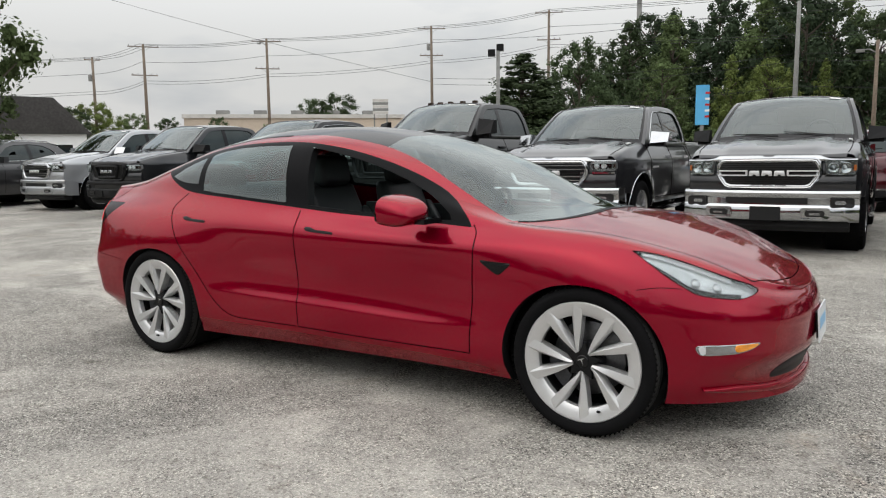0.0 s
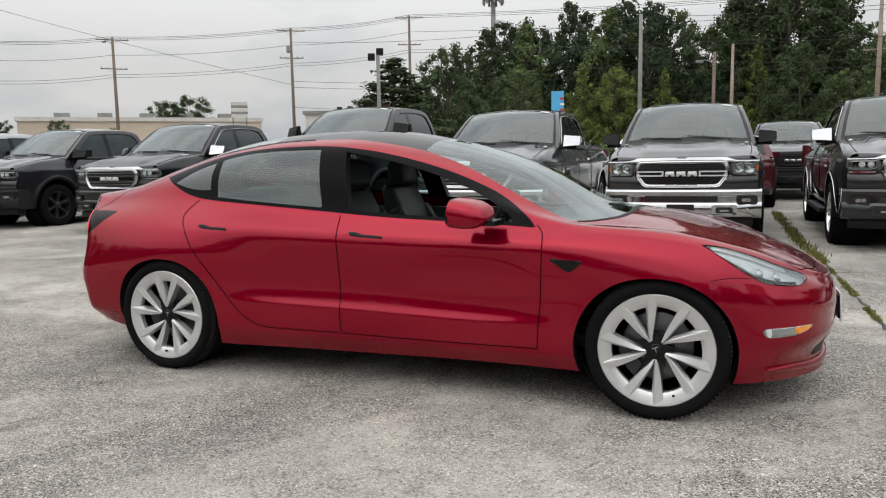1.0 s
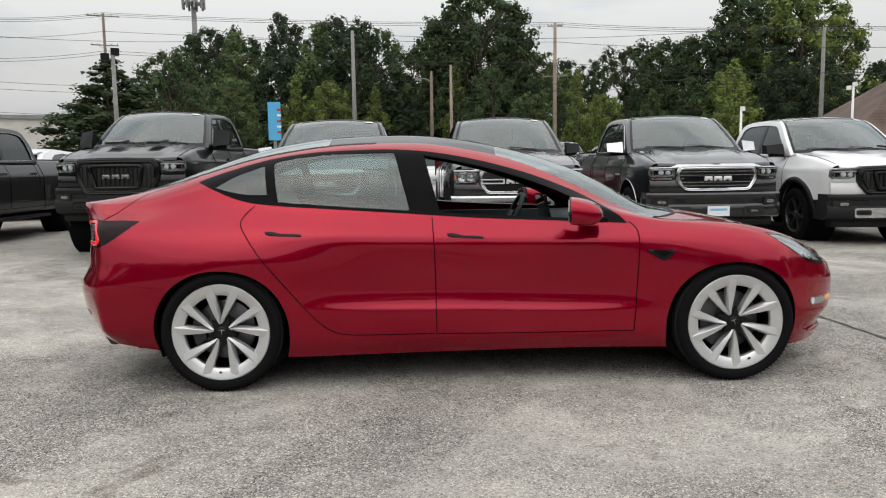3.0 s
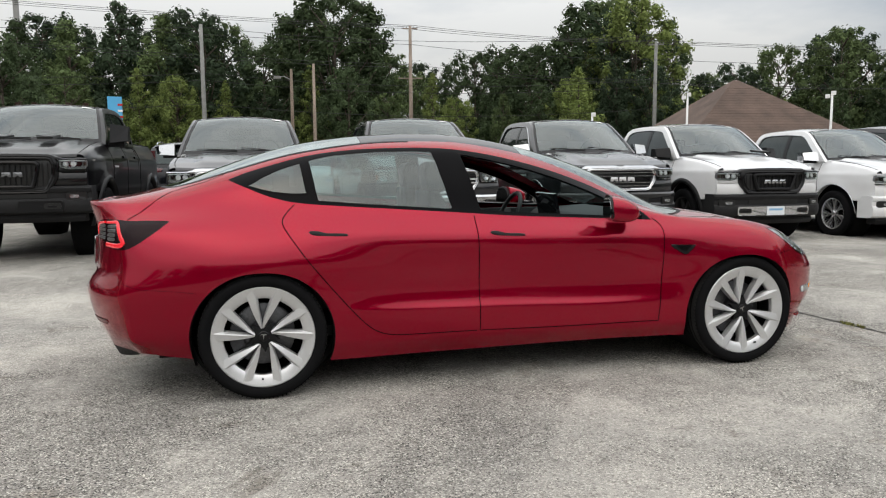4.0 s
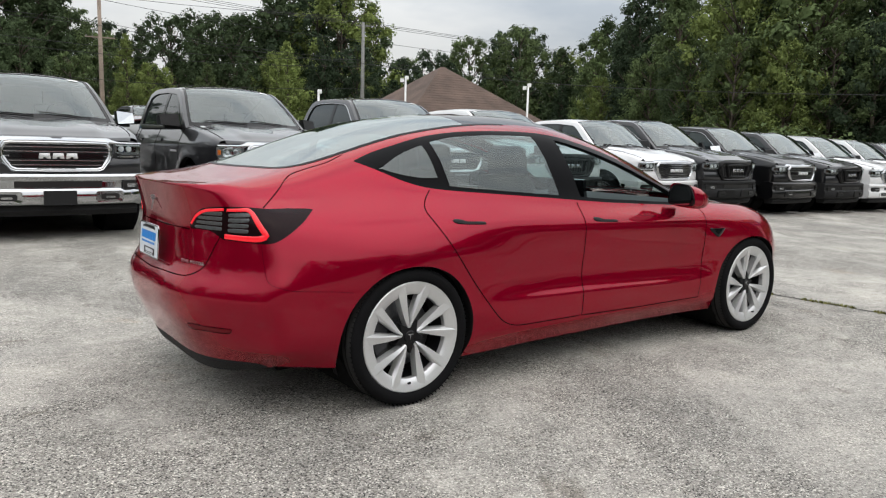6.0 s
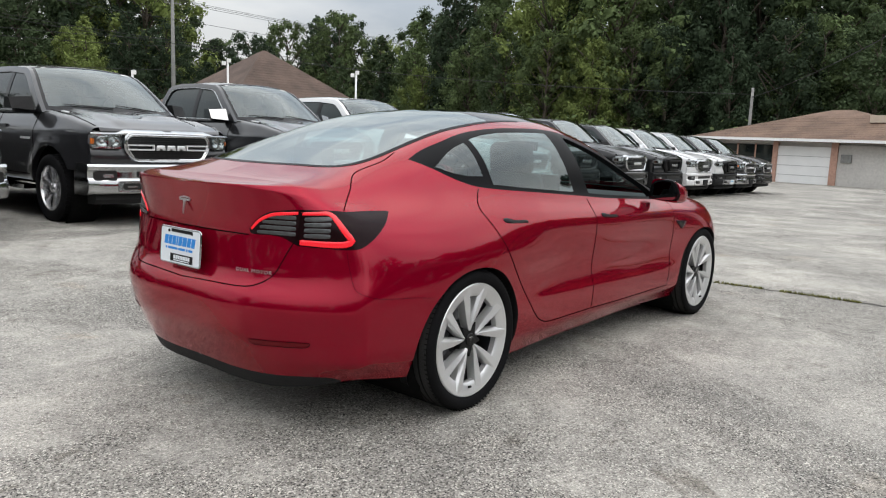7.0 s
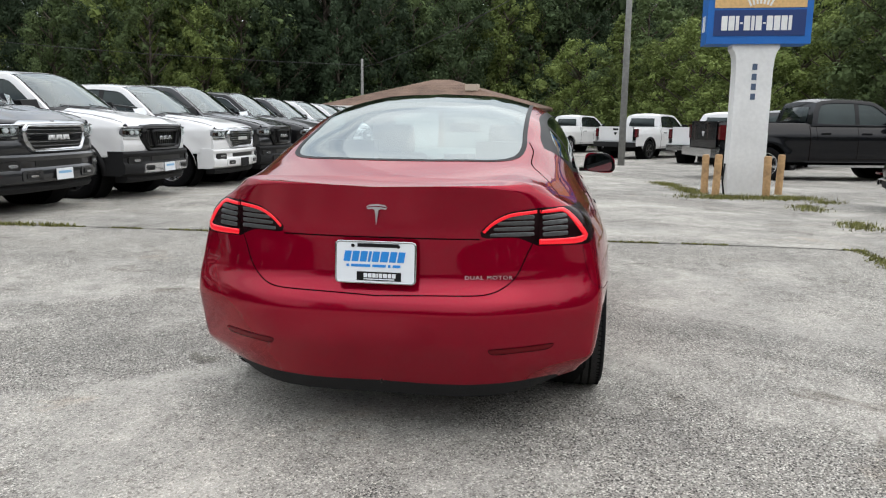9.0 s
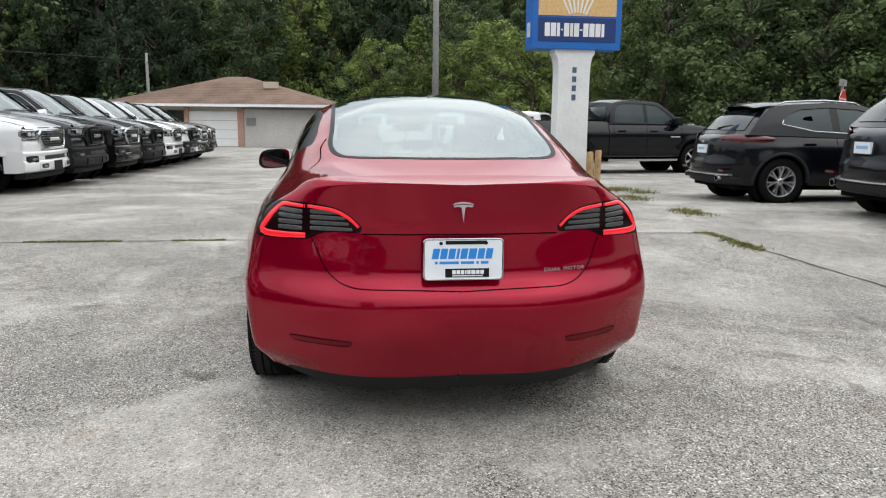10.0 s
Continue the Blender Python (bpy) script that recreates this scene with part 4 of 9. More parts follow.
def red_car():
    car = holder("electric_sedan")
    put(car, "glossy deep red electric sedan with silver wheels and lowered front window", "car")
    skin_part("body", "shell", RED, car)
    skin_part("bonnet", "hood", RED, car)
    boot = skin_part("boot_lid", "trunk", RED, car)
    skin_part("rear_valance", "valance", BLACK_PLASTIC, car, label="black plastic rear valance")
    skin_part("windscreen", "windshield", GLASS_SCREEN, car, label="grey-tinted windscreen reflecting the sky")
    skin_part("roof_glass", "roof_glass", GLASS_ROOF, car, label="black glass roof")
    skin_part("rear_window", "rear_glass", GLASS_REAR, car, label="tinted rear window reflecting the sky")
    for sgn in (1, -1):
        edge_ = ribbon(bmesh.new(), mirrored(TOP_GLASS[12:], sgn), 0.022, 0.0014)
        part("rear_window_seal", edge_, WINDOW_TRIM, car)
    # joints between the panels
    for sgn in (1, -1):
        joint = bmesh.new()
        for poly, a, b in ((FRONT_DOOR, 0, len(FRONT_DOOR)), (REAR_DOOR, 0, len(REAR_DOOR))):
            q = [p for p in poly.tolist() if inside(WINDOWS_OUT, np.array([p]))[0] < -0.004 and (poly is FRONT_DOOR or p[0] < -0.245)]
            runs, cur = [], []
            for p in q:
                if cur and math.dist(cur[-1], p) > 0.06:
                    runs.append(cur)
                    cur = []
                cur.append(p)
            runs.append(cur)
            for run in runs:
                if len(run) > 2:
                    side_ribbon(joint, run, sgn)
        ribbon(joint, mirrored(HOOD_EDGE, sgn))
        ribbon(joint, mirrored(TRUNK_EDGE[:6], sgn), 0.0045)
        ribbon(joint, mirrored([(-2.11, on_flank(-2.11, 0.958), 0.958), (-2.0, 0.635, 1.026)] + TRUNK_EDGE[11:13] + [(-1.63, 0.54, 1.195)], sgn), 0.0045)
        fine = ribbon(bmesh.new(), mirrored([(-2.125, 0.765, 0.80), (-2.13, 0.79, 0.72), (-2.11, 0.81, 0.64), (-2.05, 0.84, 0.612), (-1.85, 0.88, 0.596), (-1.765, 0.90, 0.585)], sgn), 0.0022)
        part("bumper_joint", fine, GAP_RED, car)
        ribbon(joint, mirrored([(1.675, 0.893, 0.676), (1.76, 0.86, 0.688), (1.845, 0.815, 0.684)], sgn), 0.003)
        part("panel_joint", joint, GAP, car)
        # doors, trim and side glass
        for nm, zn in (("front_door", "front_door"), ("rear_door", "rear_door")):
            door = skin_part(nm, zn, RED, car, (sgn,))
            x0, z0, z1 = (-0.181, 0.854, 0.840) if nm == "front_door" else (-1.185, 0.879, 0.866)
            hpts = [(x0, z0 + 0.002), (x0 + 0.012, z0 + 0.009), (x0 + 0.045, z0 + 0.007), (x0 + 0.062, z0 - 0.003), (x0 + 0.20, z1 + 0.003), (x0 + 0.203, z1 - 0.009), (x0 + 0.05, z0 - 0.016), (x0 + 0.015, z0 - 0.010)]
            part("door_handle", plate_on([(p, sgn * on_flank(p, q), q) for p, q in hpts], 0.004, 0.003), BLACK_SATIN, door, "flush black door handle")
        skin_part("window_trim", "trim", WINDOW_TRIM, car, (sgn,), "black window surround")
        skin_part("door_glass", "door_glass", GLASS_DARK, car, (sgn,), "tinted side window")
        skin_part("quarter_glass", "quarter_glass", GLASS_QUARTER, car, (sgn,), "small tinted quarter window")
        # reveal round the lowered front window
        rv = bmesh.new()
        inner = []
        for x, z in FRONT_OPENING.tolist():
            y = on_flank(x, z)
            inner.append([rv.verts.new((x, sgn * y, z)), rv.verts.new((x, sgn * (y - 0.05), z - 0.006))])
        for k in range(len(inner)):
            (a, b), (c, d) = inner[k], inner[(k + 1) % len(inner)]
            rv.faces.new((a, b, d, c))
        part("window_reveal", rv, BLACK_SATIN, car)
        # wheel arches
        for wx, nm in ((-1.4375, "rear"), (1.425, "front")):
            lip, rows = bmesh.new(), []
            for x, z in ARCH[nm].tolist():
                if z > 0.16:
                    y = on_flank(x, z)
                    rows.append([lip.verts.new((x, sgn * y, z)), lip.verts.new((x - (x - wx) * 0.02, sgn * (y - 0.012), z)), lip.verts.new((x - (x - wx) * 0.02, sgn * (y - 0.05), z))])
            start = next(i for i in range(len(rows)) if (rows[i][0].co - rows[i - 1][0].co).length > 0.15)
            rows = rows[start:] + rows[:start]
            for r0, r1 in zip(rows, rows[1:]):
                for q in range(2):
                    lip.faces.new((r0[q], r0[q + 1], r1[q + 1], r1[q])).smooth = True
            part("wheel_arch_lip", lip, BLACK_SATIN, car)
            well = lathe([(0.37, 0.0), (0.40, 0.05), (0.40, 0.45), (0.0, 0.45)], 40)
            part("wheel_well", moved(well, pose(wx, sgn * 0.83, 0.37) @ Matrix.Diagonal((1, -sgn, 0.9, 1))), UNDER, car)
        # lamps
        lamp = skin_part("tail_lamp", "tail_lamp", LAMP_DARK, car, (sgn,), "smoked tail lamp with a glowing red outline")
        red = bmesh.new()
        thick_ribbon(red, mirrored([(-2.226, 0.606, 0.942), (-2.185, 0.655, 0.943), (-2.155, 0.685, 0.940), (-2.14, 0.71, 0.918), (-2.105, 0.765, 0.840), (-2.12, 0.755, 0.828), (-2.17, 0.70, 0.825), (-2.232, 0.606, 0.827)], sgn),
                     [0.012, 0.014, 0.018, 0.023, 0.025, 0.024, 0.022, 0.021])
        part("light_band", red, LAMP_RED, lamp, "lit red light band")
        red = bmesh.new()
        thick_ribbon(red, mirrored([(-2.314, 0.40, 0.868), (-2.302, 0.44, 0.906), (-2.285, 0.50, 0.933), (-2.234, 0.594, 0.944)], sgn), [0.010, 0.013, 0.013, 0.012])
        part("light_band", red, LAMP_RED, lamp, "lit red light band")
        for k in range(4):
            z0 = 0.855 + 0.022 * k
            part("reflector_fin", plate_on(mirrored([(-2.225, 0.622, z0 + 0.007), (-2.15, 0.700, z0 + 0.007), (-2.15, 0.700, z0 - 0.007), (-2.225, 0.622, z0 - 0.007)], sgn), 0.0012), LAMP_FIN, lamp)
            in0 = 0.425 + 0.014 * k
            part("reflector_fin", plate_on(mirrored([(-2.30, in0, z0 + 0.008), (-2.24, 0.585, z0 + 0.010), (-2.24, 0.585, z0 - 0.004), (-2.30, in0, z0 - 0.003)], sgn), 0.0012), LAMP_FIN, lamp)
        seam = bmesh.new()
        ribbon(seam, mirrored([(-2.225, 0.612, 0.958), (-2.23, 0.602, 0.9), (-2.235, 0.60, 0.812)], sgn), 0.004, 0.005)
        part("lamp_joint", seam, GAP, lamp)
        # head lamp: a dark bowl with reflectors behind a clear lens
        hl = skin_part("head_lamp", "head_lamp", LENS, car, (sgn,), "slanted clear head lamp")
        skin_part("lamp_housing", "head_lamp", LAMP_PALE, hl, (sgn,), lift=-0.02)
        strip = bmesh.new()
        thick_ribbon(strip, mirrored([(1.67, 0.80, 0.82), (1.816, 0.728, 0.778), (1.921, 0.668, 0.735), (2.0, 0.615, 0.70)], sgn), [0.012, 0.022, 0.024, 0.02], -0.012)
        part("light_bar", strip, LAMP_WHITE, hl)
        strip = bmesh.new()
        thick_ribbon(strip, mirrored([(1.70, 0.825, 0.785), (1.80, 0.81, 0.725), (1.87, 0.79, 0.682), (1.96, 0.735, 0.655), (2.05, 0.65, 0.645)], sgn), [0.012, 0.02, 0.024, 0.022, 0.016], -0.012)
        part("lamp_trim", strip, LAMP_DARK, hl)
        for off in (0.0, 0.075):
            _, c3, n3 = on_body((1.885 + off, sgn * (0.752 - off * 0.75), 0.702 - off * 0.3))
            eye_ = lathe([(0.0, -0.012), (0.010, -0.013), (0.016, -0.016), (0.018, -0.019), (0.022, -0.017), (0.023, -0.024)], 24, "z")
            part("projector", moved(eye_, Matrix.Translation(c3) @ Vector(n3).to_track_quat("Z", "Y").to_matrix().to_4x4()), LAMP_GREY, hl)
        rim_ = bmesh.new()
        ribbon(rim_, mirrored(HEAD_LAMP, sgn), 0.003, 0.0014, 0.01, True)
        part("lamp_joint", rim_, GAP, hl)
        fog = part("fog_lamp", plate_on(mirrored([(1.905, 0.808, 0.447), (1.99, 0.75, 0.451), (2.067, 0.687, 0.452), (2.122, 0.627, 0.450), (2.10, 0.65, 0.428), (2.053, 0.70, 0.412), (1.99, 0.75, 0.408), (1.92, 0.80, 0.41)], sgn), 0.004), LAMP_GREY, car, "slim fog lamp with an amber end")
        part("turn_signal", plate_on(mirrored([(2.04, 0.712, 0.446), (2.08, 0.672, 0.449), (2.116, 0.632, 0.447), (2.09, 0.66, 0.429), (2.045, 0.708, 0.418)], sgn), 0.0065), AMBER, fog, "amber turn signal")
        part("lamp_end", plate_on(mirrored([(1.912, 0.805, 0.443), (1.935, 0.79, 0.445), (1.935, 0.79, 0.412), (1.92, 0.80, 0.414)], sgn), 0.006), LAMP_WHITE, fog)
        # side badge, reflectors, lower details
        part("side_camera_badge", plate_on([(x, sgn * on_flank(x, z), z) for x, z in ((0.931, 0.752), (1.0, 0.752), (1.09, 0.749), (1.085, 0.738), (1.04, 0.697), (1.02, 0.695), (0.99, 0.71))], 0.006), BLACK_GLOSS, car, "black wedge-shaped side badge")
        part("rear_reflector", plate_on(mirrored([(-2.372, 0.44, 0.412), (-2.33, 0.57, 0.416), (-2.27, 0.695, 0.418), (-2.28, 0.68, 0.394), (-2.34, 0.55, 0.387), (-2.37, 0.455, 0.384)], sgn), 0.002), REFLECTOR, car, "dark red bumper reflector")
        rim_ = bmesh.new()
        ribbon(rim_, mirrored([(-2.372, 0.44, 0.412), (-2.33, 0.57, 0.416), (-2.27, 0.695, 0.418), (-2.28, 0.68, 0.394), (-2.34, 0.55, 0.387), (-2.37, 0.455, 0.384)], sgn), 0.0025, 0.0026, 0.01, True)
        part("reflector_joint", rim_, GAP, car)
        # door mirror
        turn_in = Matrix.Translation((0.55, sgn * 0.985, 0)) @ Matrix.Rotation(radians(12 * sgn), 4, "Z") @ Matrix.Translation((-0.55, -sgn * 0.985, 0))
        mir = part("door_mirror", moved(mirror_cap(sgn), turn_in), RED, car)
        part("mirror_base", moved(block(-0.055, 0.06, -0.09, 0.07, -0.010, 0.014, 0.008), pose(0.625, sgn * 0.90, 0.928)), BLACK_GLOSS, mir, "gloss black mirror base")
        part("mirror_glass", moved(prism(curve([(-0.075, -0.05), (0.08, -0.05), (0.09, 0.02), (0.05, 0.055), (-0.05, 0.055), (-0.09, 0.0)], True, 0.02).tolist(), 0.004, "x", -0.002), turn_in @ pose(0.478, sgn * 0.985, 0.982, 0, 0, 0)), MIRROR, mir)
        part("mirror_rim", moved(prism(curve([(-0.098, -0.056), (0.10, -0.056), (0.108, 0.025), (0.06, 0.066), (-0.06, 0.066), (-0.108, 0.0)], True, 0.02).tolist(), 0.012, "x", -0.006, 0.003), turn_in @ pose(0.487, sgn * 0.985, 0.983)), BLACK_GLOSS, mir)
        # arm rest and inner door skin
        part("door_card", block(-0.95, 0.85, sgn * 0.70 - 0.03, sgn * 0.70 + 0.03, 0.35, 0.90, 0.03), GRAPHITE, car)
        cowl = bmesh.new()
        thick_ribbon(cowl, mirrored([(1.238, 0.0, 0.949), (1.243, 0.307, 0.941), (1.203, 0.504, 0.931), (1.112, 0.632, 0.924), (1.03, 0.69, 0.922)], sgn), [0.030, 0.030, 0.028, 0.022, 0.010], 0.003)
        part("windscreen_cowl", cowl, BLACK_PLASTIC, car)
    # front bumper openings
    for sgn in (1, -1):
        part("lower_grille", plate_on(mirrored([(2.16, 0.46, 0.262), (2.18, 0.43, 0.30), (2.215, 0.34, 0.335), (2.25, 0.19, 0.338), (2.262, 0.03, 0.338), (2.252, 0.03, 0.262), (2.225, 0.2, 0.250), (2.18, 0.37, 0.252)], sgn), 0.003), BLACK_SATIN, car)
        lipb = bmesh.new()
        thick_ribbon(lipb, mirrored([(1.93, 0.76, 0.245), (2.03, 0.655, 0.235), (2.12, 0.53, 0.222), (2.19, 0.36, 0.214), (2.225, 0.18, 0.21), (2.232, 0.0, 0.21)], sgn), [0.006, 0.03, 0.034, 0.034, 0.034, 0.034], 0.016)
        part("front_lip", lipb, RED, car)
    front_plate = part("front_plate", block(-0.003, 0.003, -0.152, 0.152, -0.076, 0.076, 0.0015, pose(2.297, 0, 0.445, 0, -4, 0)), PLATE, car, "white dealer plate with blue bars")
    part("plate_bar", block(0.0031, 0.004, -0.12, 0.12, -0.02, 0.03, 0, pose(2.297, 0, 0.445, 0, -4, 0)), PLATE_PALE_BLUE, front_plate)
    part("plate_bracket", block(-0.014, -0.0035, -0.13, 0.13, -0.06, 0.06, 0.003, pose(2.297, 0, 0.445, 0, -4, 0)), BLACK_SATIN, front_plate)
    # rear plate, emblem and lettering
    mp = pose(-2.392, 0, 0.752, 0, 3.5, 0)
    plate = part("rear_plate", moved(prism(rounded(-0.152, 0.152, -0.076, 0.076, 0.012), 0.006, "x", -0.003), mp), PLATE, boot, "white dealer plate with blue bars")
    rimf = bmesh.new()
    tube([(0, y, z) for y, z in rounded(-0.154, 0.154, -0.078, 0.078, 0.014)], 0.005, 6, True, rimf)
    part("plate_frame", moved(rimf, mp), CHROME, plate, "thin chrome plate frame")
    # the dealer's mark as plain bars
    widths = [0.026, 0.026, 0.026, 0.010, 0.026, 0.030, 0.026, 0.026]
    y = 0.125
    for w in widths:
        part("plate_bar", moved(box(bmesh.new(), -0.0045, -0.0031, y - w, y, 0.002, 0.042), mp @ Matrix(((1, 0, 0, 0), (0, 1, -0.18, 0), (0, 0, 1, 0), (0, 0, 0, 1)))), PLATE_BLUE, plate)
        y -= w + 0.0055
    y = 0.112
    for w in (0.010, 0.075, 0.052, 0.010, 0.03):
        part("plate_bar", moved(box(bmesh.new(), -0.0045, -0.0031, y - w, y, -0.018, -0.008), mp), PLATE_BLUE, plate)
        y -= w + 0.008
    part("plate_bar", moved(box(bmesh.new(), -0.0045, -0.0031, -0.10, 0.072, -0.070, -0.036), mp), BLACK_SATIN, plate)
    y = 0.045
    for w in (0.014, 0.014, 0.013, 0.006, 0.013, 0.016, 0.013, 0.014):
        part("plate_bar", moved(box(bmesh.new(), -0.0052, -0.0046, y - w, y, -0.058, -0.042), mp), PLATE, plate)
        y -= w + 0.003
    part("plate_bar", moved(box(bmesh.new(), -0.0052, -0.0046, -0.075, 0.045, -0.066, -0.062), mp), PLATE, plate)
    part("plate_bar", moved(box(bmesh.new(), -0.0045, -0.0031, -0.09, 0.07, 0.058, 0.072), mp), BLACK_SATIN, plate)
    for yy in (0.088, -0.088):
        part("screw", moved(lathe([(0.0, -0.006), (0.006, -0.006), (0.007, -0.003)], 12, "x"), mp @ pose(0, yy, 0.062)), BLACK_SATIN, plate)
    emblem = joined(prism([(0.042, 0.022), (0.030, 0.030), (0.0, 0.034), (-0.030, 0.030), (-0.042, 0.022), (-0.030, 0.024), (0.0, 0.027), (0.030, 0.024)], 0.006, "x", -0.004),
                    prism([(0.038, 0.019), (0.022, 0.021), (0.0, 0.023), (-0.022, 0.021), (-0.038, 0.019), (-0.035, 0.013), (-0.018, 0.0155), (-0.007, 0.011), (0.0, -0.044), (0.007, 0.011), (0.018, 0.0155), (0.035, 0.013)], 0.006, "x", -0.004))
    part("emblem", moved(emblem, pose(on_body((-2.38, 0, 0.955))[1][0] - 0.006, 0, 0.938, 0, 8, 0)), MARK_CHROME, boot, "chrome emblem")
    words = bpy.data.curves.new("lettering", "FONT")
    words.body, words.size, words.extrude, words.align_x, words.resolution_u = "DUAL MOTOR", 0.030, 0.0012, "LEFT", 3
    words.space_character = 1.15
    tmp = new("tmp_lettering", words)
    me = bpy.data.meshes.new_from_object(tmp.evaluated_get(bpy.context.evaluated_depsgraph_get()))
    bpy.data.objects.remove(tmp)
    _, p0, n0 = on_body((-2.345, -0.43, 0.695))
    wm = Matrix.Translation(Vector(on_body((-2.34, -0.335, 0.698))[1]) - Vector((0.008, 0, 0.008))) @ Vector(n0).to_track_quat("Z", "Y").to_matrix().to_4x4()
    me.transform(wm @ Matrix.Diagonal((0.86, 0.66, 1, 1)))
    for v in me.vertices:
        # each letter follows the lid's bow
        rise = (v.co - wm.translation).dot(Vector(n0))
        _, q, nn = on_body(v.co)
        v.co = Vector(q) + Vector(nn) * (0.0012 + max(rise, 0.0) * 0.7)
    part("lettering", me, MARK_CHROME, boot, "small chrome DUAL MOTOR lettering")
    # shadow in the crease under the lid's ridge, drawn as a thin dark band
    lipb = bmesh.new()
    thick_ribbon(lipb, [(-2.39, 0.0, 0.842), (-2.335, -0.2, 0.842), (-2.33, -0.39, 0.842)], 0.005, 0.001)
    thick_ribbon(lipb, [(-2.39, 0.0, 0.842), (-2.335, 0.2, 0.842), (-2.33, 0.39, 0.842)], 0.005, 0.001)
    part("boot_handle", lipb, GAP, boot)
    # underside, cabin floor and furniture
    part("underbody", block(-2.0, 1.9, -0.62, 0.62, 0.19, 0.30, 0.03), UNDER, car)
    part("underbody_side", block(-1.0, 0.98, -0.78, 0.78, 0.185, 0.25, 0.02), UNDER, car)
    part("cabin_floor", block(-1.6, 1.1, -0.70, 0.70, 0.28, 0.34, 0.02), GRAPHITE, car)
    dash = [(0.62, 0.74), (0.60, 0.86), (0.66, 0.90), (1.08, 0.92), (1.12, 0.60), (0.75, 0.55)]
    part("dashboard", prism(dash, 1.36, "y", -0.68, 0.02), GRAPHITE, car)
    part("touch_screen", block(-0.012, 0.012, -0.18, 0.18, -0.11, 0.11, 0.006, pose(0.50, 0.0, 0.93, 0, -12, 0)), SCREEN, car)
    part("centre_console", block(-0.3, 0.7, -0.11, 0.11, 0.34, 0.60, 0.03), GRAPHITE, car)
    ring = tube([(0, 0.18 * math.cos(a), 0.18 * math.sin(a)) for a in np.linspace(0, math.tau, 36, endpoint=False)], 0.016, 10, True)
    wheel = part("steering_wheel", moved(ring, pose(0.33, 0.37, 0.86, 0, 24, 0)), LEATHER, car, "black steering wheel")
    part("wheel_hub", moved(joined(block(-0.02, 0.02, -0.07, 0.07, -0.05, 0.05, 0.015), block(-0.01, 0.01, -0.17, 0.17, -0.02, 0.02, 0.008)), pose(0.33, 0.37, 0.86, 0, 24, 0)), GRAPHITE, wheel)
    for sy in (-0.37, 0.37):
        st = car_seat()
        st.parent = car
        st.matrix_basis = pose(-0.10, sy, 0.36)
    part("rear_bench", joined(block(-1.15, -0.68, -0.62, 0.62, 0.42, 0.60, 0.05), prism([(-1.10, 0.55), (-1.02, 0.58), (-1.25, 1.06), (-1.38, 1.08), (-1.34, 0.6)], 1.2, "y", -0.60, 0.04)), LEATHER, car)
    for sy in (-0.38, 0.38):
        part("rear_headrest", block(-1.36, -1.27, sy - 0.12, sy + 0.12, 1.05, 1.18, 0.03), LEATHER, car)
    part("parcel_shelf", block(-1.98, -1.34, -0.55, 0.55, 1.0, 1.03, 0.01), GRAPHITE, car)
    part("rear_view_mirror", block(0.26, 0.29, -0.11, 0.11, 1.20, 1.265, 0.012), BLACK_SATIN, car)
    for wx in (-1.4375, 1.4375):
        for sgn in (-1, 1):
            src = WHEEL if (wx, sgn) == (-1.4375, -1) else None
            m = pose(wx, sgn * 0.795, 0.3355, 0, 0, 0 if sgn < 0 else 180) @ Matrix.Rotation(radians({(-1.4375, -1): 3, (1.4375, -1): -22}.get((wx, sgn), 20)), 4, "Y")
            w = WHEEL if src else copy_thing(WHEEL, m)
            w.matrix_basis = m
            w.parent = car
    return car


def side_ribbon(bm, run, sgn, width=0.005):
    return ribbon(bm, [(x, sgn * on_flank(x, z), z) for x, z in run], width, 0.0012, 0.03)


def thick_ribbon(bm, points, widths, lift=0.004):
    """A raised band that follows the body, its width given along it."""
    p, n = drape(points, 0.0, 0.012)
    m = len(p)
    w = widths if isinstance(widths, (int, float)) else np.interp(np.linspace(0, 1, m), np.linspace(0, 1, len(widths)), widths)
    rows = []
    for i in range(m):
        a, b = p[max(i - 1, 0)], p[min(i + 1, m - 1)]
        side = np.cross(n[i], b - a)
        side /= max(np.linalg.norm(side), 1e-9)
        h = (w if isinstance(w, (int, float)) else w[i]) * 0.5
        rows.append([bm.verts.new(p[i] + side * u * h + n[i] * d) for u, d in ((-1, min(lift - 0.006, -0.002)), (-1, lift * 0.7), (-0.7, lift), (0.7, lift), (1, lift * 0.7), (1, min(lift - 0.006, -0.002)))])
    for r0, r1 in zip(rows, rows[1:]):
        for q in range(5):
            bm.faces.new((r0[q], r0[q + 1], r1[q + 1], r1[q])).smooth = True
    bm.faces.new(rows[0])
    bm.faces.new(rows[-1][::-1])
    bmesh.ops.recalc_face_normals(bm, faces=bm.faces)
    return bm


def rounded(x0, x1, z0, z1, r, n=5):
    out = []
    for cx, cz, a0 in ((x1 - r, z1 - r, 0), (x0 + r, z1 - r, 90), (x0 + r, z0 + r, 180), (x1 - r, z0 + r, 270)):
        for k in range(n):
            a = radians(a0 + 90 * k / (n - 1))
            out.append((cx + r * math.cos(a), cz + r * math.sin(a)))
    return out


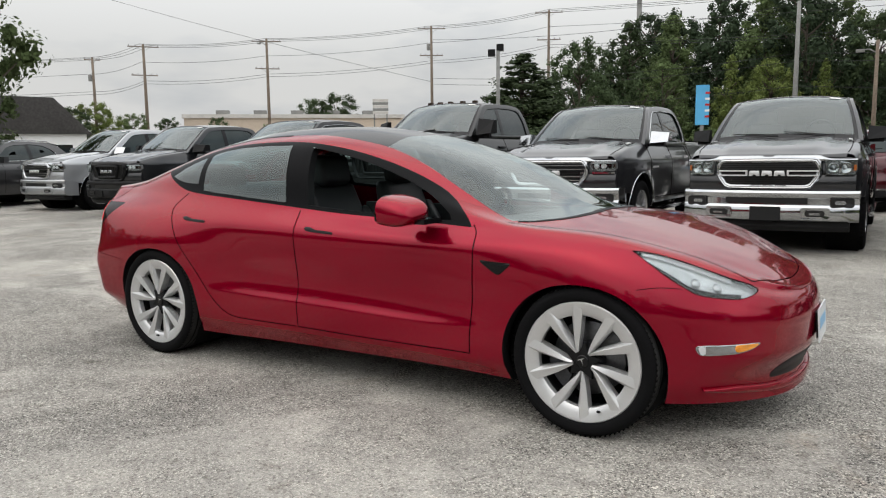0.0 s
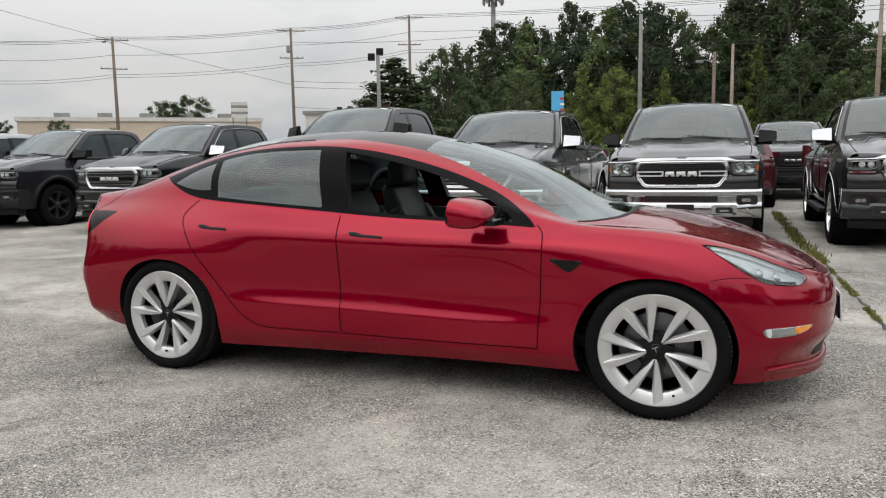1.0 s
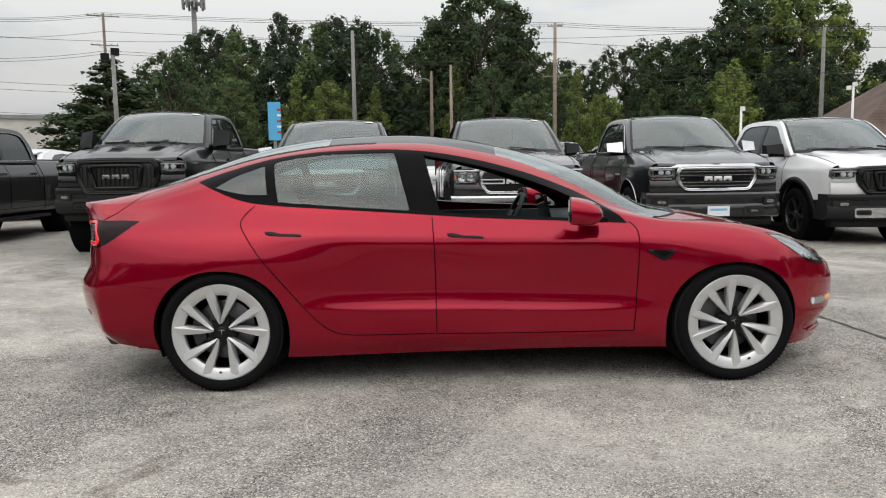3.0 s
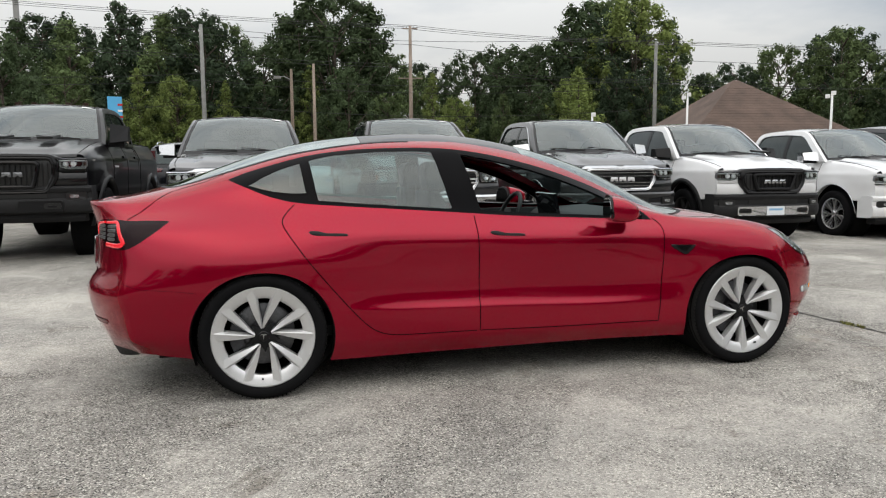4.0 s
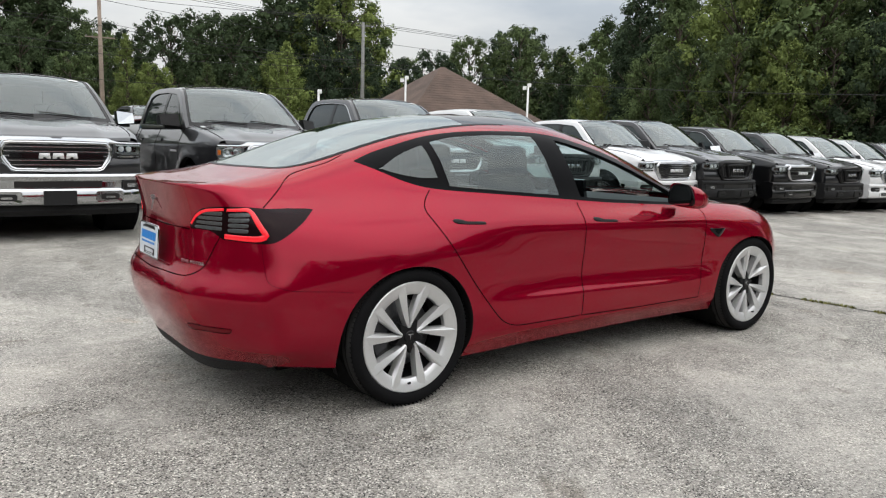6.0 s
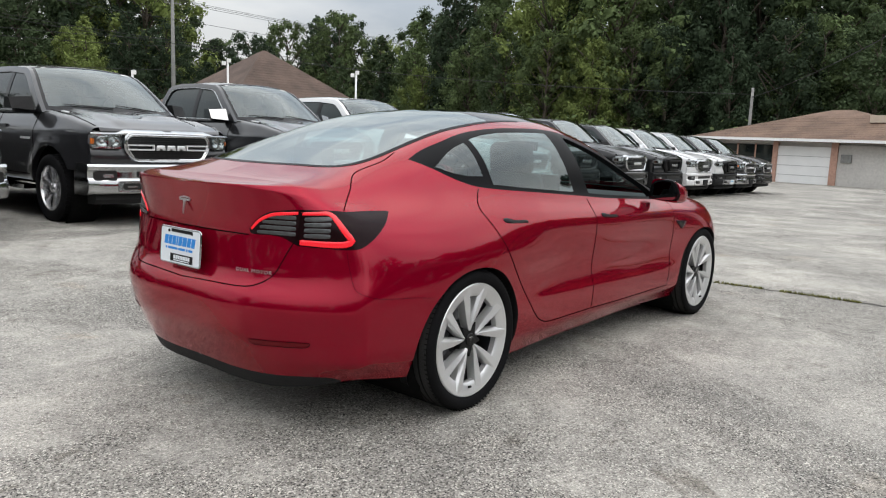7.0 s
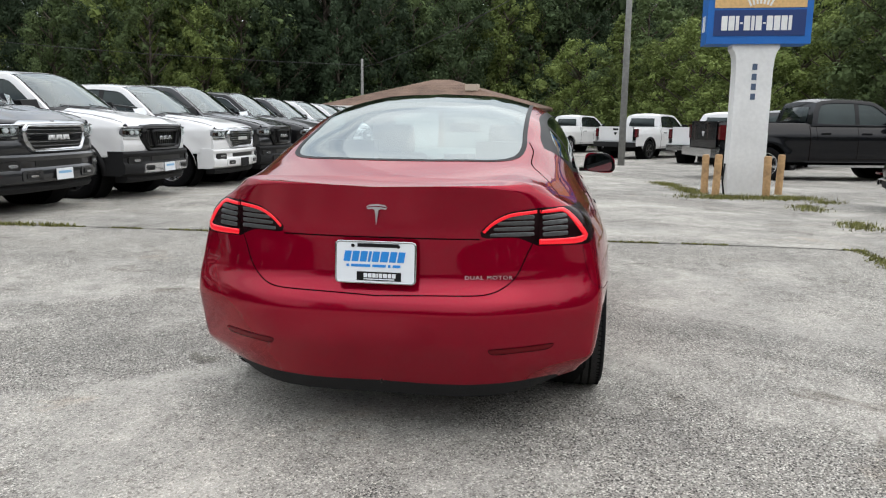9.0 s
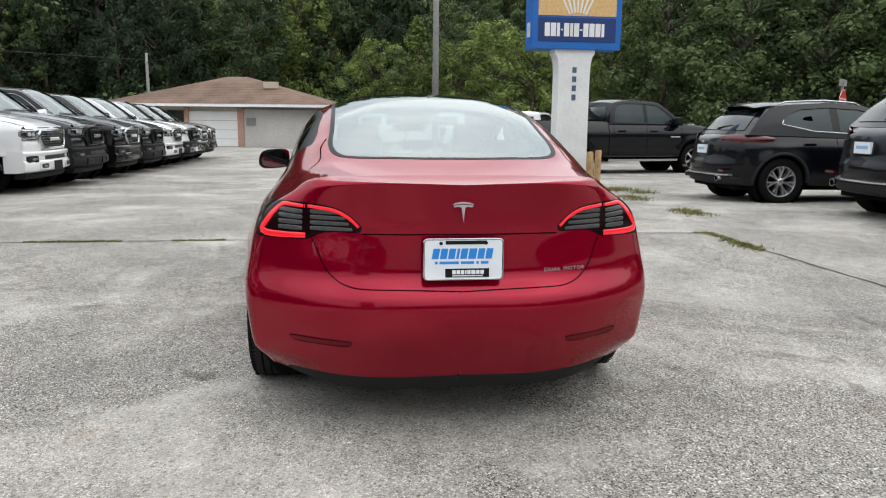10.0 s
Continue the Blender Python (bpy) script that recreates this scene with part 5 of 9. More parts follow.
def mirror_cap(sgn):
    """The painted shell of a door mirror."""
    bm = bmesh.new()
    rows = []
    for f in np.linspace(0, 1, 9):
        # from the glass forwards: full outline shrinking to the front
        k = math.sqrt(max(1 - f ** 2.8, 0.0004))
        ring = []
        for a in np.linspace(0, math.tau, 28, endpoint=False):
            cy, cz = math.cos(a), math.sin(a)
            yy = math.copysign(abs(cy) ** 0.6, cy) * 0.110 * (0.45 + 0.55 * k)
            zz = math.copysign(abs(cz) ** 0.6, cz) * 0.071 * k
            zz -= 0.012 * cy
            ring.append(bm.verts.new((0.488 + f * 0.17 + 0.03 * f * -cy * 0, sgn * (0.985 + yy - f * 0.015), 0.985 + zz - 0.022 * f)))
        rows.append(ring)
    for r0, r1 in zip(rows, rows[1:]):
        for q in range(28):
            bm.faces.new((r0[q], r0[(q + 1) % 28], r1[(q + 1) % 28], r1[q])).smooth = True
    bm.faces.new(rows[0])
    bm.faces.new(rows[-1])
    bmesh.ops.recalc_face_normals(bm, faces=bm.faces)
    return smooth(bm, 50)


WHEEL = car_wheel()
red_car()

# ---------------------------------------------------------------- pickups and other parked vehicles


def paint(name, base, metal=0.3, rough=0.35, coat=1.0):
    return material(name, base, rough, metal, coat=coat, coat_rough=0.02, grain=0.04, scale=500, stain=0.04, stain_scale=2.5, spec=0.2)


PAINTS = {"black": paint("black_paint", (0.0035, 0.0035, 0.004), 0.1, coat=0.6), "granite": paint("granite_grey_paint", (0.019, 0.019, 0.021), 0.3), "maximum": paint("dark_steel_paint", (0.014, 0.0145, 0.0165), 0.3),
          "white": paint("bright_white_paint", (0.66, 0.66, 0.66), 0.0), "maroon": paint("maroon_paint", (0.06, 0.004, 0.008)), "silver": paint("billet_silver_paint", (0.36, 0.37, 0.38), 0.6), "navy": paint("black_blue_paint", (0.0016, 0.002, 0.0036), 0.0, rough=0.25, coat=0.35)}
TRUCK_GLASS = material("truck_glass", (0.014, 0.018, 0.018), 0.02, spec=0.5, stain=0.5, stain_scale=1.4)
TRUCK_GLASS.node_tree.nodes["Principled BSDF"].inputs["Specular Tint"].default_value = (0.86, 1.0, 0.99, 1)
CAB_GREY = material("grey_seat_cloth", (0.05, 0.05, 0.052), 0.85, grain=0.2, scale=60)
TRUCK_SCREEN = glass("truck_windscreen", (0.48, 0.60, 0.59), r0=0.105)
CAB_DARK = material("dark_cab_lining", (0.02, 0.02, 0.02), 0.8, grain=0.2, scale=40)
STICKER = material("paper_sticker", (0.75, 0.76, 0.72), 0.7, stain=0.05, stain_scale=30)
GRILLE_BLACK = material("grille_black", (0.01, 0.01, 0.01), 0.35, grain=0.2, scale=200)
ALLOY = material("machined_alloy", (0.62, 0.62, 0.63), 0.2, 0.85, grain=0.1, scale=120)
ALLOY_BLACK = material("black_alloy", (0.02, 0.02, 0.02), 0.3, coat=0.4)
MARK_SILVER = material("satin_silver_mark", (0.62, 0.62, 0.62), 0.45, 0.4)
LENS_AMBER_DARK = material("dark_amber_lens", (0.03, 0.014, 0.006), 0.3)
ORANGE = material("orange_lens", (0.7, 0.16, 0.01), 0.3, coat=1.0)


def skewed(bm, fn):
    for v in bm.verts:
        v.co = Vector(fn(v.co))
    return bm


def truck_wheel(radius, style):
    """A pickup's wheel, outer face towards -y."""
    w = holder("wheel")
    r = radius
    rim = r * 0.66
    part("tyre", lathe([(rim, -0.12), (rim + 0.02, -0.135), (r - 0.05, -0.14), (r - 0.02, -0.13), (r - 0.005, -0.11), (r, -0.07), (r, 0.07), (r - 0.005, 0.11), (r - 0.03, 0.13), (rim, 0.12)], 56), RUBBER, w)
    tread = bmesh.new()
    for k in range(48):
        a = k * math.tau / 48
        for s in (-1, 1):
            box(tread, -0.008, 0.006, -0.035, 0.035, -0.013, 0.013, Matrix.Rotation(-a, 4, "Y") @ pose(r - 0.004, s * 0.085, 0, 15 * s, 0, 0))
    tagged(part("tread_block", tread, RUBBER, w), kind="stuff")
    mat = ALLOY_BLACK if style == "black" else ALLOY
    part("rim", lathe([(rim, -0.115), (rim + 0.004, -0.128), (rim - 0.01, -0.128), (rim - 0.02, -0.10), (rim - 0.03, 0.0), (rim - 0.03, 0.1)], 56), mat, w)
    n = 6 if style != "split" else 7
    for k in range(n):
        for s in ((0,) if style != "split" else (-1, 1)):
            bm = bmesh.new()
            rows = []
            for f, half, d in ((0.12, 0.030, -0.085), (0.5, 0.024, -0.10), (1.0, 0.036, -0.112)):
                rr = f * (rim - 0.012)
                a = radians(s * 9 * f)
                c, t = Vector((math.sin(a) * rr, 0, math.cos(a) * rr)), Vector((math.cos(a), 0, -math.sin(a)))
                hw = half * (0.6 if s else 1.15)
                rows.append([bm.verts.new(c - t * hw + Vector((0, d + 0.05, 0))), bm.verts.new(c - t * hw * 0.8 + Vector((0, d, 0))), bm.verts.new(c + t * hw * 0.8 + Vector((0, d, 0))), bm.verts.new(c + t * hw + Vector((0, d + 0.05, 0)))])
            for r0, r1 in zip(rows, rows[1:]):
                for q in range(4):
                    bm.faces.new((r0[q], r0[(q + 1) % 4], r1[(q + 1) % 4], r1[q]))
            bmesh.ops.recalc_face_normals(bm, faces=bm.faces)
            part("spoke", moved(smooth(bm, 30), Matrix.Rotation(k * math.tau / n, 4, "Y")), mat, w)
    part("hub_cap", lathe([(0.0, -0.118), (0.04, -0.118), (0.052, -0.108), (0.06, -0.07)], 24), mat, w)
    part("wheel_back", lathe([(rim - 0.03, 0.0), (0.0, 0.01)], 40), UNDER, w)
    return w


TRUCK_WHEELS = {}


def sheet(rows, closed=False, bm=None):
    """A smooth sheet through rows of points."""
    bm = bm or bmesh.new()
    vs = [[bm.verts.new(p) for p in r] for r in rows]
    n = len(vs)
    for i in range(n if closed else n - 1):
        a, b = vs[i], vs[(i + 1) % n]
        for q in range(len(a) - 1):
            f = bm.faces.new((a[q], a[q + 1], b[q + 1], b[q]))
            f.smooth = True
    return bm


def split_points(pts, n=4, closed=True):
    """Each side of an outline cut into n equal pieces."""
    out = []
    m = len(pts)
    for i in range(m if closed else m - 1):
        a, b = pts[i], pts[(i + 1) % m]
        out += [tuple(p + (q - p) * k / n for p, q in zip(a, b)) for k in range(n)]
    return out if closed else out + [tuple(pts[-1])]


HOOD_X, HOOD_Z = [-1.40, -0.70, -0.35, -0.17, -0.10, -0.05], [1.363, 1.288, 1.218, 1.162, 1.144, 1.128]
PILLAR = [(-1.33, 1.275), (-1.62, 1.508), (-1.92, 1.728), (-2.03, 1.790), (-2.13, 1.825)]


def cab_y(z):
    """How far out the cab's side stands at a height."""
    d = z - 1.275
    return 0.915 - 0.20 * d - 0.24 * d * d


def pickup(kind, colour, grille="chrome", bumper="chrome", mirrors="black", wheels="six", hd=False, scoop=False, plate=False, running=True, label="", led=False):
    """A crew-cab pickup, nose at the origin and looking along +x."""
    paint_ = PAINTS[colour]
    up = 0.24 if hd else 0.0
    lift = Matrix.Translation((0, 0, up - 0.0124)) @ Matrix.Diagonal((1, 1, 1.045, 1))
    top = holder("pickup_truck")
    put(top, label, "pickup truck")
    fr, rr, wr = -1.0, -4.68, 0.41 + up * 0.25
    reach = wr + 0.085
    bright_trim = bumper == "chrome" or mirrors == "chrome"

    def flank(x, z):
        zz = z - up
        y = 1.0 - 0.05 * max(0.0, (0.85 - zz) / 0.45) ** 2 - 0.088 * max(0.0, (zz - 0.95) / 0.33) ** 2
        y += 0.012 * math.exp(-((zz - 1.10) / 0.05) ** 2) - 0.010 * math.exp(-((zz - 0.80) / 0.12) ** 2)
        if x > -1.0:
            y -= 0.07 * ((x + 1.0) / 0.83) ** 2
        if x > -0.36:
            y -= 0.035 * ((x + 0.36) / 0.19) ** 2
        if x < -5.4:
            y -= 0.04 * ((-5.4 - x) / 0.42) ** 2
        for cx in (fr, rr):
            d = max(math.hypot(x - cx, z - wr - 0.02) - reach, 0.0)
            y += 0.024 * math.exp(-(d / 0.10) ** 2)
        return y

    def low(x):
        z = (0.47 if x > -5.2 else 0.60) + up if x < fr else 0.66 + up
        for cx in (fr, rr):
            if abs(x - cx) < reach:
                z = max(z, wr + 0.02 + math.sqrt(max(reach ** 2 - (x - cx) ** 2, 0)))
        return z

    def rail(x):
        return (float(np.interp(x, HOOD_X, HOOD_Z)) - 0.042 if x > -1.40 else float(np.interp(x, [-5.8, -3.69, -3.63, -1.40], [1.365, 1.355, 1.321, 1.321]))) + up

    xs = set(np.linspace(-0.17, -5.80, 110).tolist())
    for cx in (fr, rr):
        xs |= {cx + reach * math.cos(a) for a in np.linspace(0.02, math.pi - 0.02, 30)}
    xs = sorted(xs, reverse=True)
    body = bmesh.new()
    for s in (-1, 1):
        rows = []
        for x in xs:
            z0, z1 = low(x), rail(x)
            row = [(x, s * (flank(x, z0) - 0.07), z0 + 0.004), (x, s * (flank(x, z0) - 0.006), z0)]
            row += [(x, s * flank(x, z0 + (z1 - z0) * f), z0 + (z1 - z0) * f) for f in np.linspace(0.02, 1, 17)]
            y1 = flank(x, z1)
            row += [(x, s * (y1 - a), z1 + b) for a, b in ((0.012, 0.020), (0.040, 0.034), (0.090, 0.042))]
            rows.append(row)
        sheet(rows, bm=body)
    bmesh.ops.recalc_face_normals(body, faces=body.faces)
    body_ob = part("body", smooth(body, 38), paint_, top)
    part("underbody", block(-5.7, -0.35, -0.62, 0.62, 0.38 + up, 0.64 + up, 0.03), UNDER, top)
    part("inner_body", block(-3.62, -0.35, -0.86, 0.86, 0.52 + up, 1.09 + up, 0.02), UNDER, top)
    for cx in (fr, rr):
        for s in (-1, 1):
            well = lathe([(reach, 0.0), (reach, 0.36), (0.0, 0.36)], 28)
            part("wheel_well", moved(well, pose(cx, s * 0.95, wr + 0.02) @ Matrix.Diagonal((1, -s, 1, 1))), UNDER, top)
    # bonnet with a raised middle
    rows = []
    for f in np.linspace(0, 1, 27) ** 1.25:
        row = []
        for u in np.linspace(-1, 1, 33):
            edge_x = -0.175 + (-1.385 + 0.175) * f
            y = u * (flank(edge_x, rail(edge_x)) - 0.088)
            x = (-0.055 - 0.165 * abs(y) ** 3) * (1 - f) + (-1.205 - 0.17 * u * u) * f
            z = float(np.interp(x, HOOD_X, HOOD_Z)) if f > 0 else 1.118
            wide = 0.50 + 0.09 * f
            k = min(max((wide + 0.05 - abs(y)) / 0.10, 0.0), 1.0)
            z += 0.012 * (1 - u * u) + (0.030 * k * k * (3 - 2 * k) - 0.016 * math.exp(-(y / 0.20) ** 2) * f) * min(f * 6, 1.0)
            row.append((x, y, z))
        rows.append(row)
    hood = sheet(rows)
    bmesh.ops.recalc_face_normals(hood, faces=hood.faces)
    bonnet = part("bonnet", moved(hood, Matrix.Translation((0, 0, up))), paint_, top)
    for s in (-1, 1):
        seam = [(x, s * (flank(x, rail(x)) - 0.089), rail(x) + 0.043) for x in np.linspace(-0.22, -1.36, 16)]
        part("bonnet_joint", tube(seam, 0.005, 5), GAP, bonnet)
    if scoop:
        for s in (-0.30, 0.30):
            part("bonnet_scoop", moved(block(-1.02, -0.62, s - 0.10, s + 0.10, -0.012, 0.024, 0.012), pose(0, 0, 1.318 + up, 0, 6, 0)), GRILLE_BLACK, bonnet, "black bonnet scoop")
    if kind == "c":
        part("bonnet_scoop", moved(block(-1.06, -0.72, 0.30, 0.46, 0.0, 0.030, 0.012), pose(0, 0, 1.322 + up, 0, 6, 0)), GRILLE_BLACK, bonnet, "black bonnet vent")
    # nose: painted fascia round grille and lamps
    bow = lambda c: (c.x - 0.165 * abs(c.y) ** 3 - 1.2 * max(0.0, abs(c.y) - 0.80) ** 2, c.y, c.z + up)

    def across(section, half, name_mat, cuts=24, bevel=0.0):
        bm = prism(section, 2 * half, "y", -half, bevel)
        bmesh.ops.subdivide_edges(bm, edges=[e for e in bm.edges if abs(e.verts[0].co.y - e.verts[1].co.y) > 1], cuts=cuts, use_grid_fill=True)
        return smooth(skewed(bm, bow), 38)
    part("nose_panel", across([(-0.10, 0.68), (-0.05, 0.70), (-0.026, 0.75), (-0.020, 0.83), (-0.032, 0.91), (-0.045, 0.925), (-0.048, 1.08), (-0.075, 1.118), (-0.30, 1.13), (-0.30, 0.68)], 0.905, paint_), paint_, top)

    # cab
    def side(x, z, s, out=0.0):
        return (x, s * (cab_y(z) + out), z)
    outer = PILLAR + [(-2.60, 1.858), (-3.10, 1.858), (-3.34, 1.836), (-3.46, 1.79), (-3.55, 1.62), (-3.62, 1.275), (-2.9, 1.270), (-2.1, 1.270)]
    light = [(-1.545, 1.305), (-1.735, 1.478), (-1.985, 1.668), (-2.075, 1.722), (-2.17, 1.752), (-2.60, 1.786), (-3.08, 1.786), (-3.27, 1.766), (-3.36, 1.725), (-3.43, 1.58), (-3.475, 1.335), (-2.9, 1.318), (-2.1, 1.306)]
    fo, fl = split_points(outer, 4), split_points(light, 4)
    cab = bmesh.new()
    for s in (-1, 1):
        rows = [[side(*a, s), side(*[p + (q - p) * 0.5 for p, q in zip(a, b)], s, 0.004), side(*b, s, 0.0), side(*b, s, -0.022)] for a, b in zip(fo, fl)]
        sheet(rows, True, cab)
    roof_x = [-2.13, -2.22, -2.36, -2.60, -2.85, -3.10, -3.34, -3.46]
    edge_z = np.interp([-x for x in roof_x], [-p[0] for p in outer[4:9]], [p[1] for p in outer[4:9]])
    rows = []
    for x, z in zip(roof_x, edge_z):
        row = []
        for u in np.linspace(-1, 1, 21):
            fwd = 0.075 * (1 - u * u) * min(max((x + 2.6) / 0.47, 0.0), 1.0)
            row.append((x + fwd, u * cab_y(z), z + 0.052 * (1 - abs(u) ** 2.4) * (1.0 if x > -3.4 else 0.7)))
        rows.append(row)
    sheet(rows, bm=cab)
    back = [[(x + 0.03 * 0, u * cab_y(z), z + (0.036 * (1 - abs(u) ** 2.4) if z > 1.78 else 0)) for u in np.linspace(-1, 1, 13)] for x, z in outer[8:11]]
    sheet(back, bm=cab)

    def screen(u, v, out=0.0):
        """The windscreen: u across, v from cowl to roof."""
        t = v * 4
        i = min(int(t), 3)
        (xa, za), (xb, zb_) = PILLAR[i], PILLAR[i + 1]
        x, z = xa + (xb - xa) * (t - i), za + (zb_ - za) * (t - i)
        k = 1 - u * u
        return (x + k * (0.15 * (1 - v) + 0.085 * v) + out * 0.6, u * cab_y(z), z + k * (0.030 + 0.022 * v) + out * 0.75)
    vs_ = np.linspace(0, 1, 13)
    for s in (-1, 1):
        sheet([[screen(s * u, v) for u in (1.0, 0.975, 0.945)] for v in vs_], bm=cab)
    sheet([[screen(u, v) for u in np.linspace(-0.945, 0.945, 13)] for v in (0.965, 1.0)], bm=cab)
    bmesh.ops.remove_doubles(cab, verts=cab.verts, dist=0.0015)
    bmesh.ops.recalc_face_normals(cab, faces=cab.faces)
    cab_ob = part("cab", moved(smooth(cab, 42), lift), paint_, top)
    frit = bmesh.new()
    for s in (-1, 1):
        sheet([[screen(s * u, v, -0.003) for u in (0.95, 0.90)] for v in vs_], bm=frit)
    for v0, v1 in ((-0.02, 0.075), (0.925, 0.968)):
        sheet([[screen(u, max(v, 0.0), -0.003) for u in np.linspace(-0.95, 0.95, 17)] for v in (v0, v1)], bm=frit)
    part("windscreen_seal", moved(frit, lift), BLACK_GLOSS, cab_ob)
    ws = sheet([[screen(u, v, -0.006) for u in np.linspace(-0.95, 0.95, 19)] for v in np.linspace(0.0, 0.97, 11)])
    bmesh.ops.recalc_face_normals(ws, faces=ws.faces)
    pane = part("windscreen", moved(ws, lift), TRUCK_SCREEN, cab_ob, "tinted windscreen")
    for nm, u, v, w, h, mat in (("sticker", 0.72, 0.845, 0.090, 0.048, STICKER), ("sticker", -0.78, 0.885, 0.045, 0.018, STICKER), ("sensor_housing", 0.0, 0.86, 0.15, 0.075, CAB_DARK)):
        part(nm, moved(sheet([[screen(u + a * w * (1.0 if b > 0 or nm == "sticker" else 0.6), v + b * h, -0.012 if nm != "sticker" else 0.004) for a in (-1, 0, 1)] for b in (-1, 1)]), lift), mat, pane)
    for s in (-1, 1):
        part("wiper", moved(tube([screen(s * 0.36 + 0.30 + k * -0.13, 0.050 + 0.008 * k, 0.010) for k in range(6)], 0.007, 6), lift), BLACK_SATIN, pane)
    part("windscreen_cowl", moved(sheet([[(screen(u, 0.0)[0] + d, screen(u, 0.0)[1], screen(u, 0.0)[2] + e) for u in np.linspace(-0.98, 0.98, 17)] for d, e in ((0.0, 0.004), (0.06, 0.012), (0.12, 0.0))]), lift), BLACK_PLASTIC, cab_ob)
    part("dashboard", moved(prism([(-1.36, 1.275), (-1.60, 1.335), (-1.95, 1.36), (-2.02, 1.25), (-1.36, 1.25)], 1.66, "y", -0.83, 0.02), lift), CAB_DARK, cab_ob)
    for sy in (-0.38, 0.38):
        seat = part("front_seat", moved(prism([(-2.42, 1.22), (-2.54, 1.52), (-2.66, 1.54), (-2.66, 1.22)], 0.50, "y", sy - 0.25, 0.04), lift), CAB_GREY, cab_ob)
        part("headrest", moved(block(-2.67, -2.57, sy - 0.13, sy + 0.13, 1.55, 1.70, 0.04), lift), CAB_GREY, seat)
    part("rear_seat", moved(block(-3.42, -3.28, -0.70, 0.70, 1.24, 1.54, 0.04), lift), CAB_GREY, cab_ob)
    part("cab_floor", moved(block(-3.6, -1.45, -0.84, 0.84, 1.20, 1.245, 0.004), lift), CAB_DARK, cab_ob)
    part("steering_wheel", moved(tube([(-2.02 + 0.07 * math.sin(a), 0.38 + 0.18 * math.cos(a), 1.38 + 0.17 * math.sin(a)) for a in np.linspace(0, math.tau, 20, endpoint=False)], 0.016, 6, True), lift), CAB_DARK, cab_ob)
    part("headliner", moved(sheet([[(x, u * (cab_y(1.80) - 0.02), 1.815) for u in (-1, 0, 1)] for x in (-2.10, -2.7, -3.42)]), lift), CAB_GREY, cab_ob)
    rw = prism([(-0.62, 1.36), (0.62, 1.36), (0.56, 1.70), (-0.56, 1.70)], 0.012, "x", 0.0, 0.004, 1)
    part("rear_window", moved(skewed(rw, lambda c: (float(np.interp(c.z, [1.275, 1.62, 1.79], [-3.632, -3.562, -3.472])) - c.x, c.y, c.z)), lift), TRUCK_GLASS, cab_ob)
    for s in (-1, 1):
        for nm, poly in (("front_window", [p for p in light[:5]] + [(-2.46, 1.775), (-2.475, 1.311)]), ("rear_side_window", [(-2.545, 1.312), (-2.535, 1.781)] + light[5:11] + [(-2.9, 1.318)])):
            ring = [side(x, z, s, -0.020) for x, z in split_points(poly, 4)]
            g = bmesh.new()
            mid = Vector((sum(p[0] for p in ring) / len(ring), 0, sum(p[2] for p in ring) / len(ring)))
            rings = [[g.verts.new(side(mid.x + (p[0] - mid.x) * k, mid.z + (p[2] - mid.z) * k, s, -0.018)) for p in ring] for k in (1.0, 0.66, 0.33)]
            for r0, r1 in zip(rings, rings[1:]):
                for q in range(len(r0)):
                    g.faces.new((r0[q], r0[(q + 1) % len(r0)], r1[(q + 1) % len(r0)], r1[q])).smooth = True
            c0 = g.verts.new(side(mid.x, mid.z, s, -0.018))
            for q in range(len(ring)):
                g.faces.new((rings[-1][q], rings[-1][(q + 1) % len(ring)], c0)).smooth = True
            bmesh.ops.recalc_face_normals(g, faces=g.faces)
            part(nm, moved(g, lift), TRUCK_GLASS, cab_ob)
        part("window_pillar", moved(sheet([[side(x, z, s, -0.012) for x in (-2.455, -2.555)] for z in (1.308, 1.45, 1.62, 1.785)]), lift), BLACK_GLOSS, cab_ob)
        if mirrors == "chrome":
            part("window_strip", moved(tube([side(x, z, s, 0.001) for x, z in split_points(light, 3)], 0.007, 5, True), lift), CHROME, cab_ob)
        for x, z0 in ((-1.42, 0.70), (-2.50, 0.55), (-3.50, 0.95)):
            pts = [(x, s * (flank(x, z + up) + 0.0005), z + up) for z in np.linspace(1.31, z0, 12)]
            part("door_joint", tube(pts, 0.0045, 5), GAP, body_ob)
        part("sill_joint", tube([(x, s * (flank(x, 0.55 + up) + 0.0005), 0.55 + up) for x in np.linspace(-1.58, -3.95, 12)], 0.004, 5), GAP, body_ob)
        part("cab_bed_gap", tube([(-3.655, s * (flank(-3.655, z + up) - 0.004), z + up) for z in np.linspace(1.31, 0.5, 10)], 0.011, 5), GAP, body_ob)
        for x in (-2.30, -3.28):
            y = flank(x, 1.14 + up)
            part("door_handle", block(x - 0.11, x + 0.11, s * y - 0.026, s * y + 0.026, 1.125 + up, 1.160 + up, 0.012), CHROME if mirrors == "chrome" else BLACK_SATIN if mirrors == "black" and colour == "white" else paint_, body_ob)
        if mirrors != "chrome" or colour != "white":
            part("door_badge", block(-1.78, -1.50, s * flank(-1.64, 1.0 + up) - 0.002, s * flank(-1.64, 1.0 + up) + 0.003, 0.985 + up, 1.012 + up, 0.001), MARK_SILVER, body_ob, "small silver badge")
        # mirror on its arm
        mm = pose(-1.60, s * 1.075, (1.42 if not hd else 1.48) + up)
        tall = 1.0 if not hd else 1.65
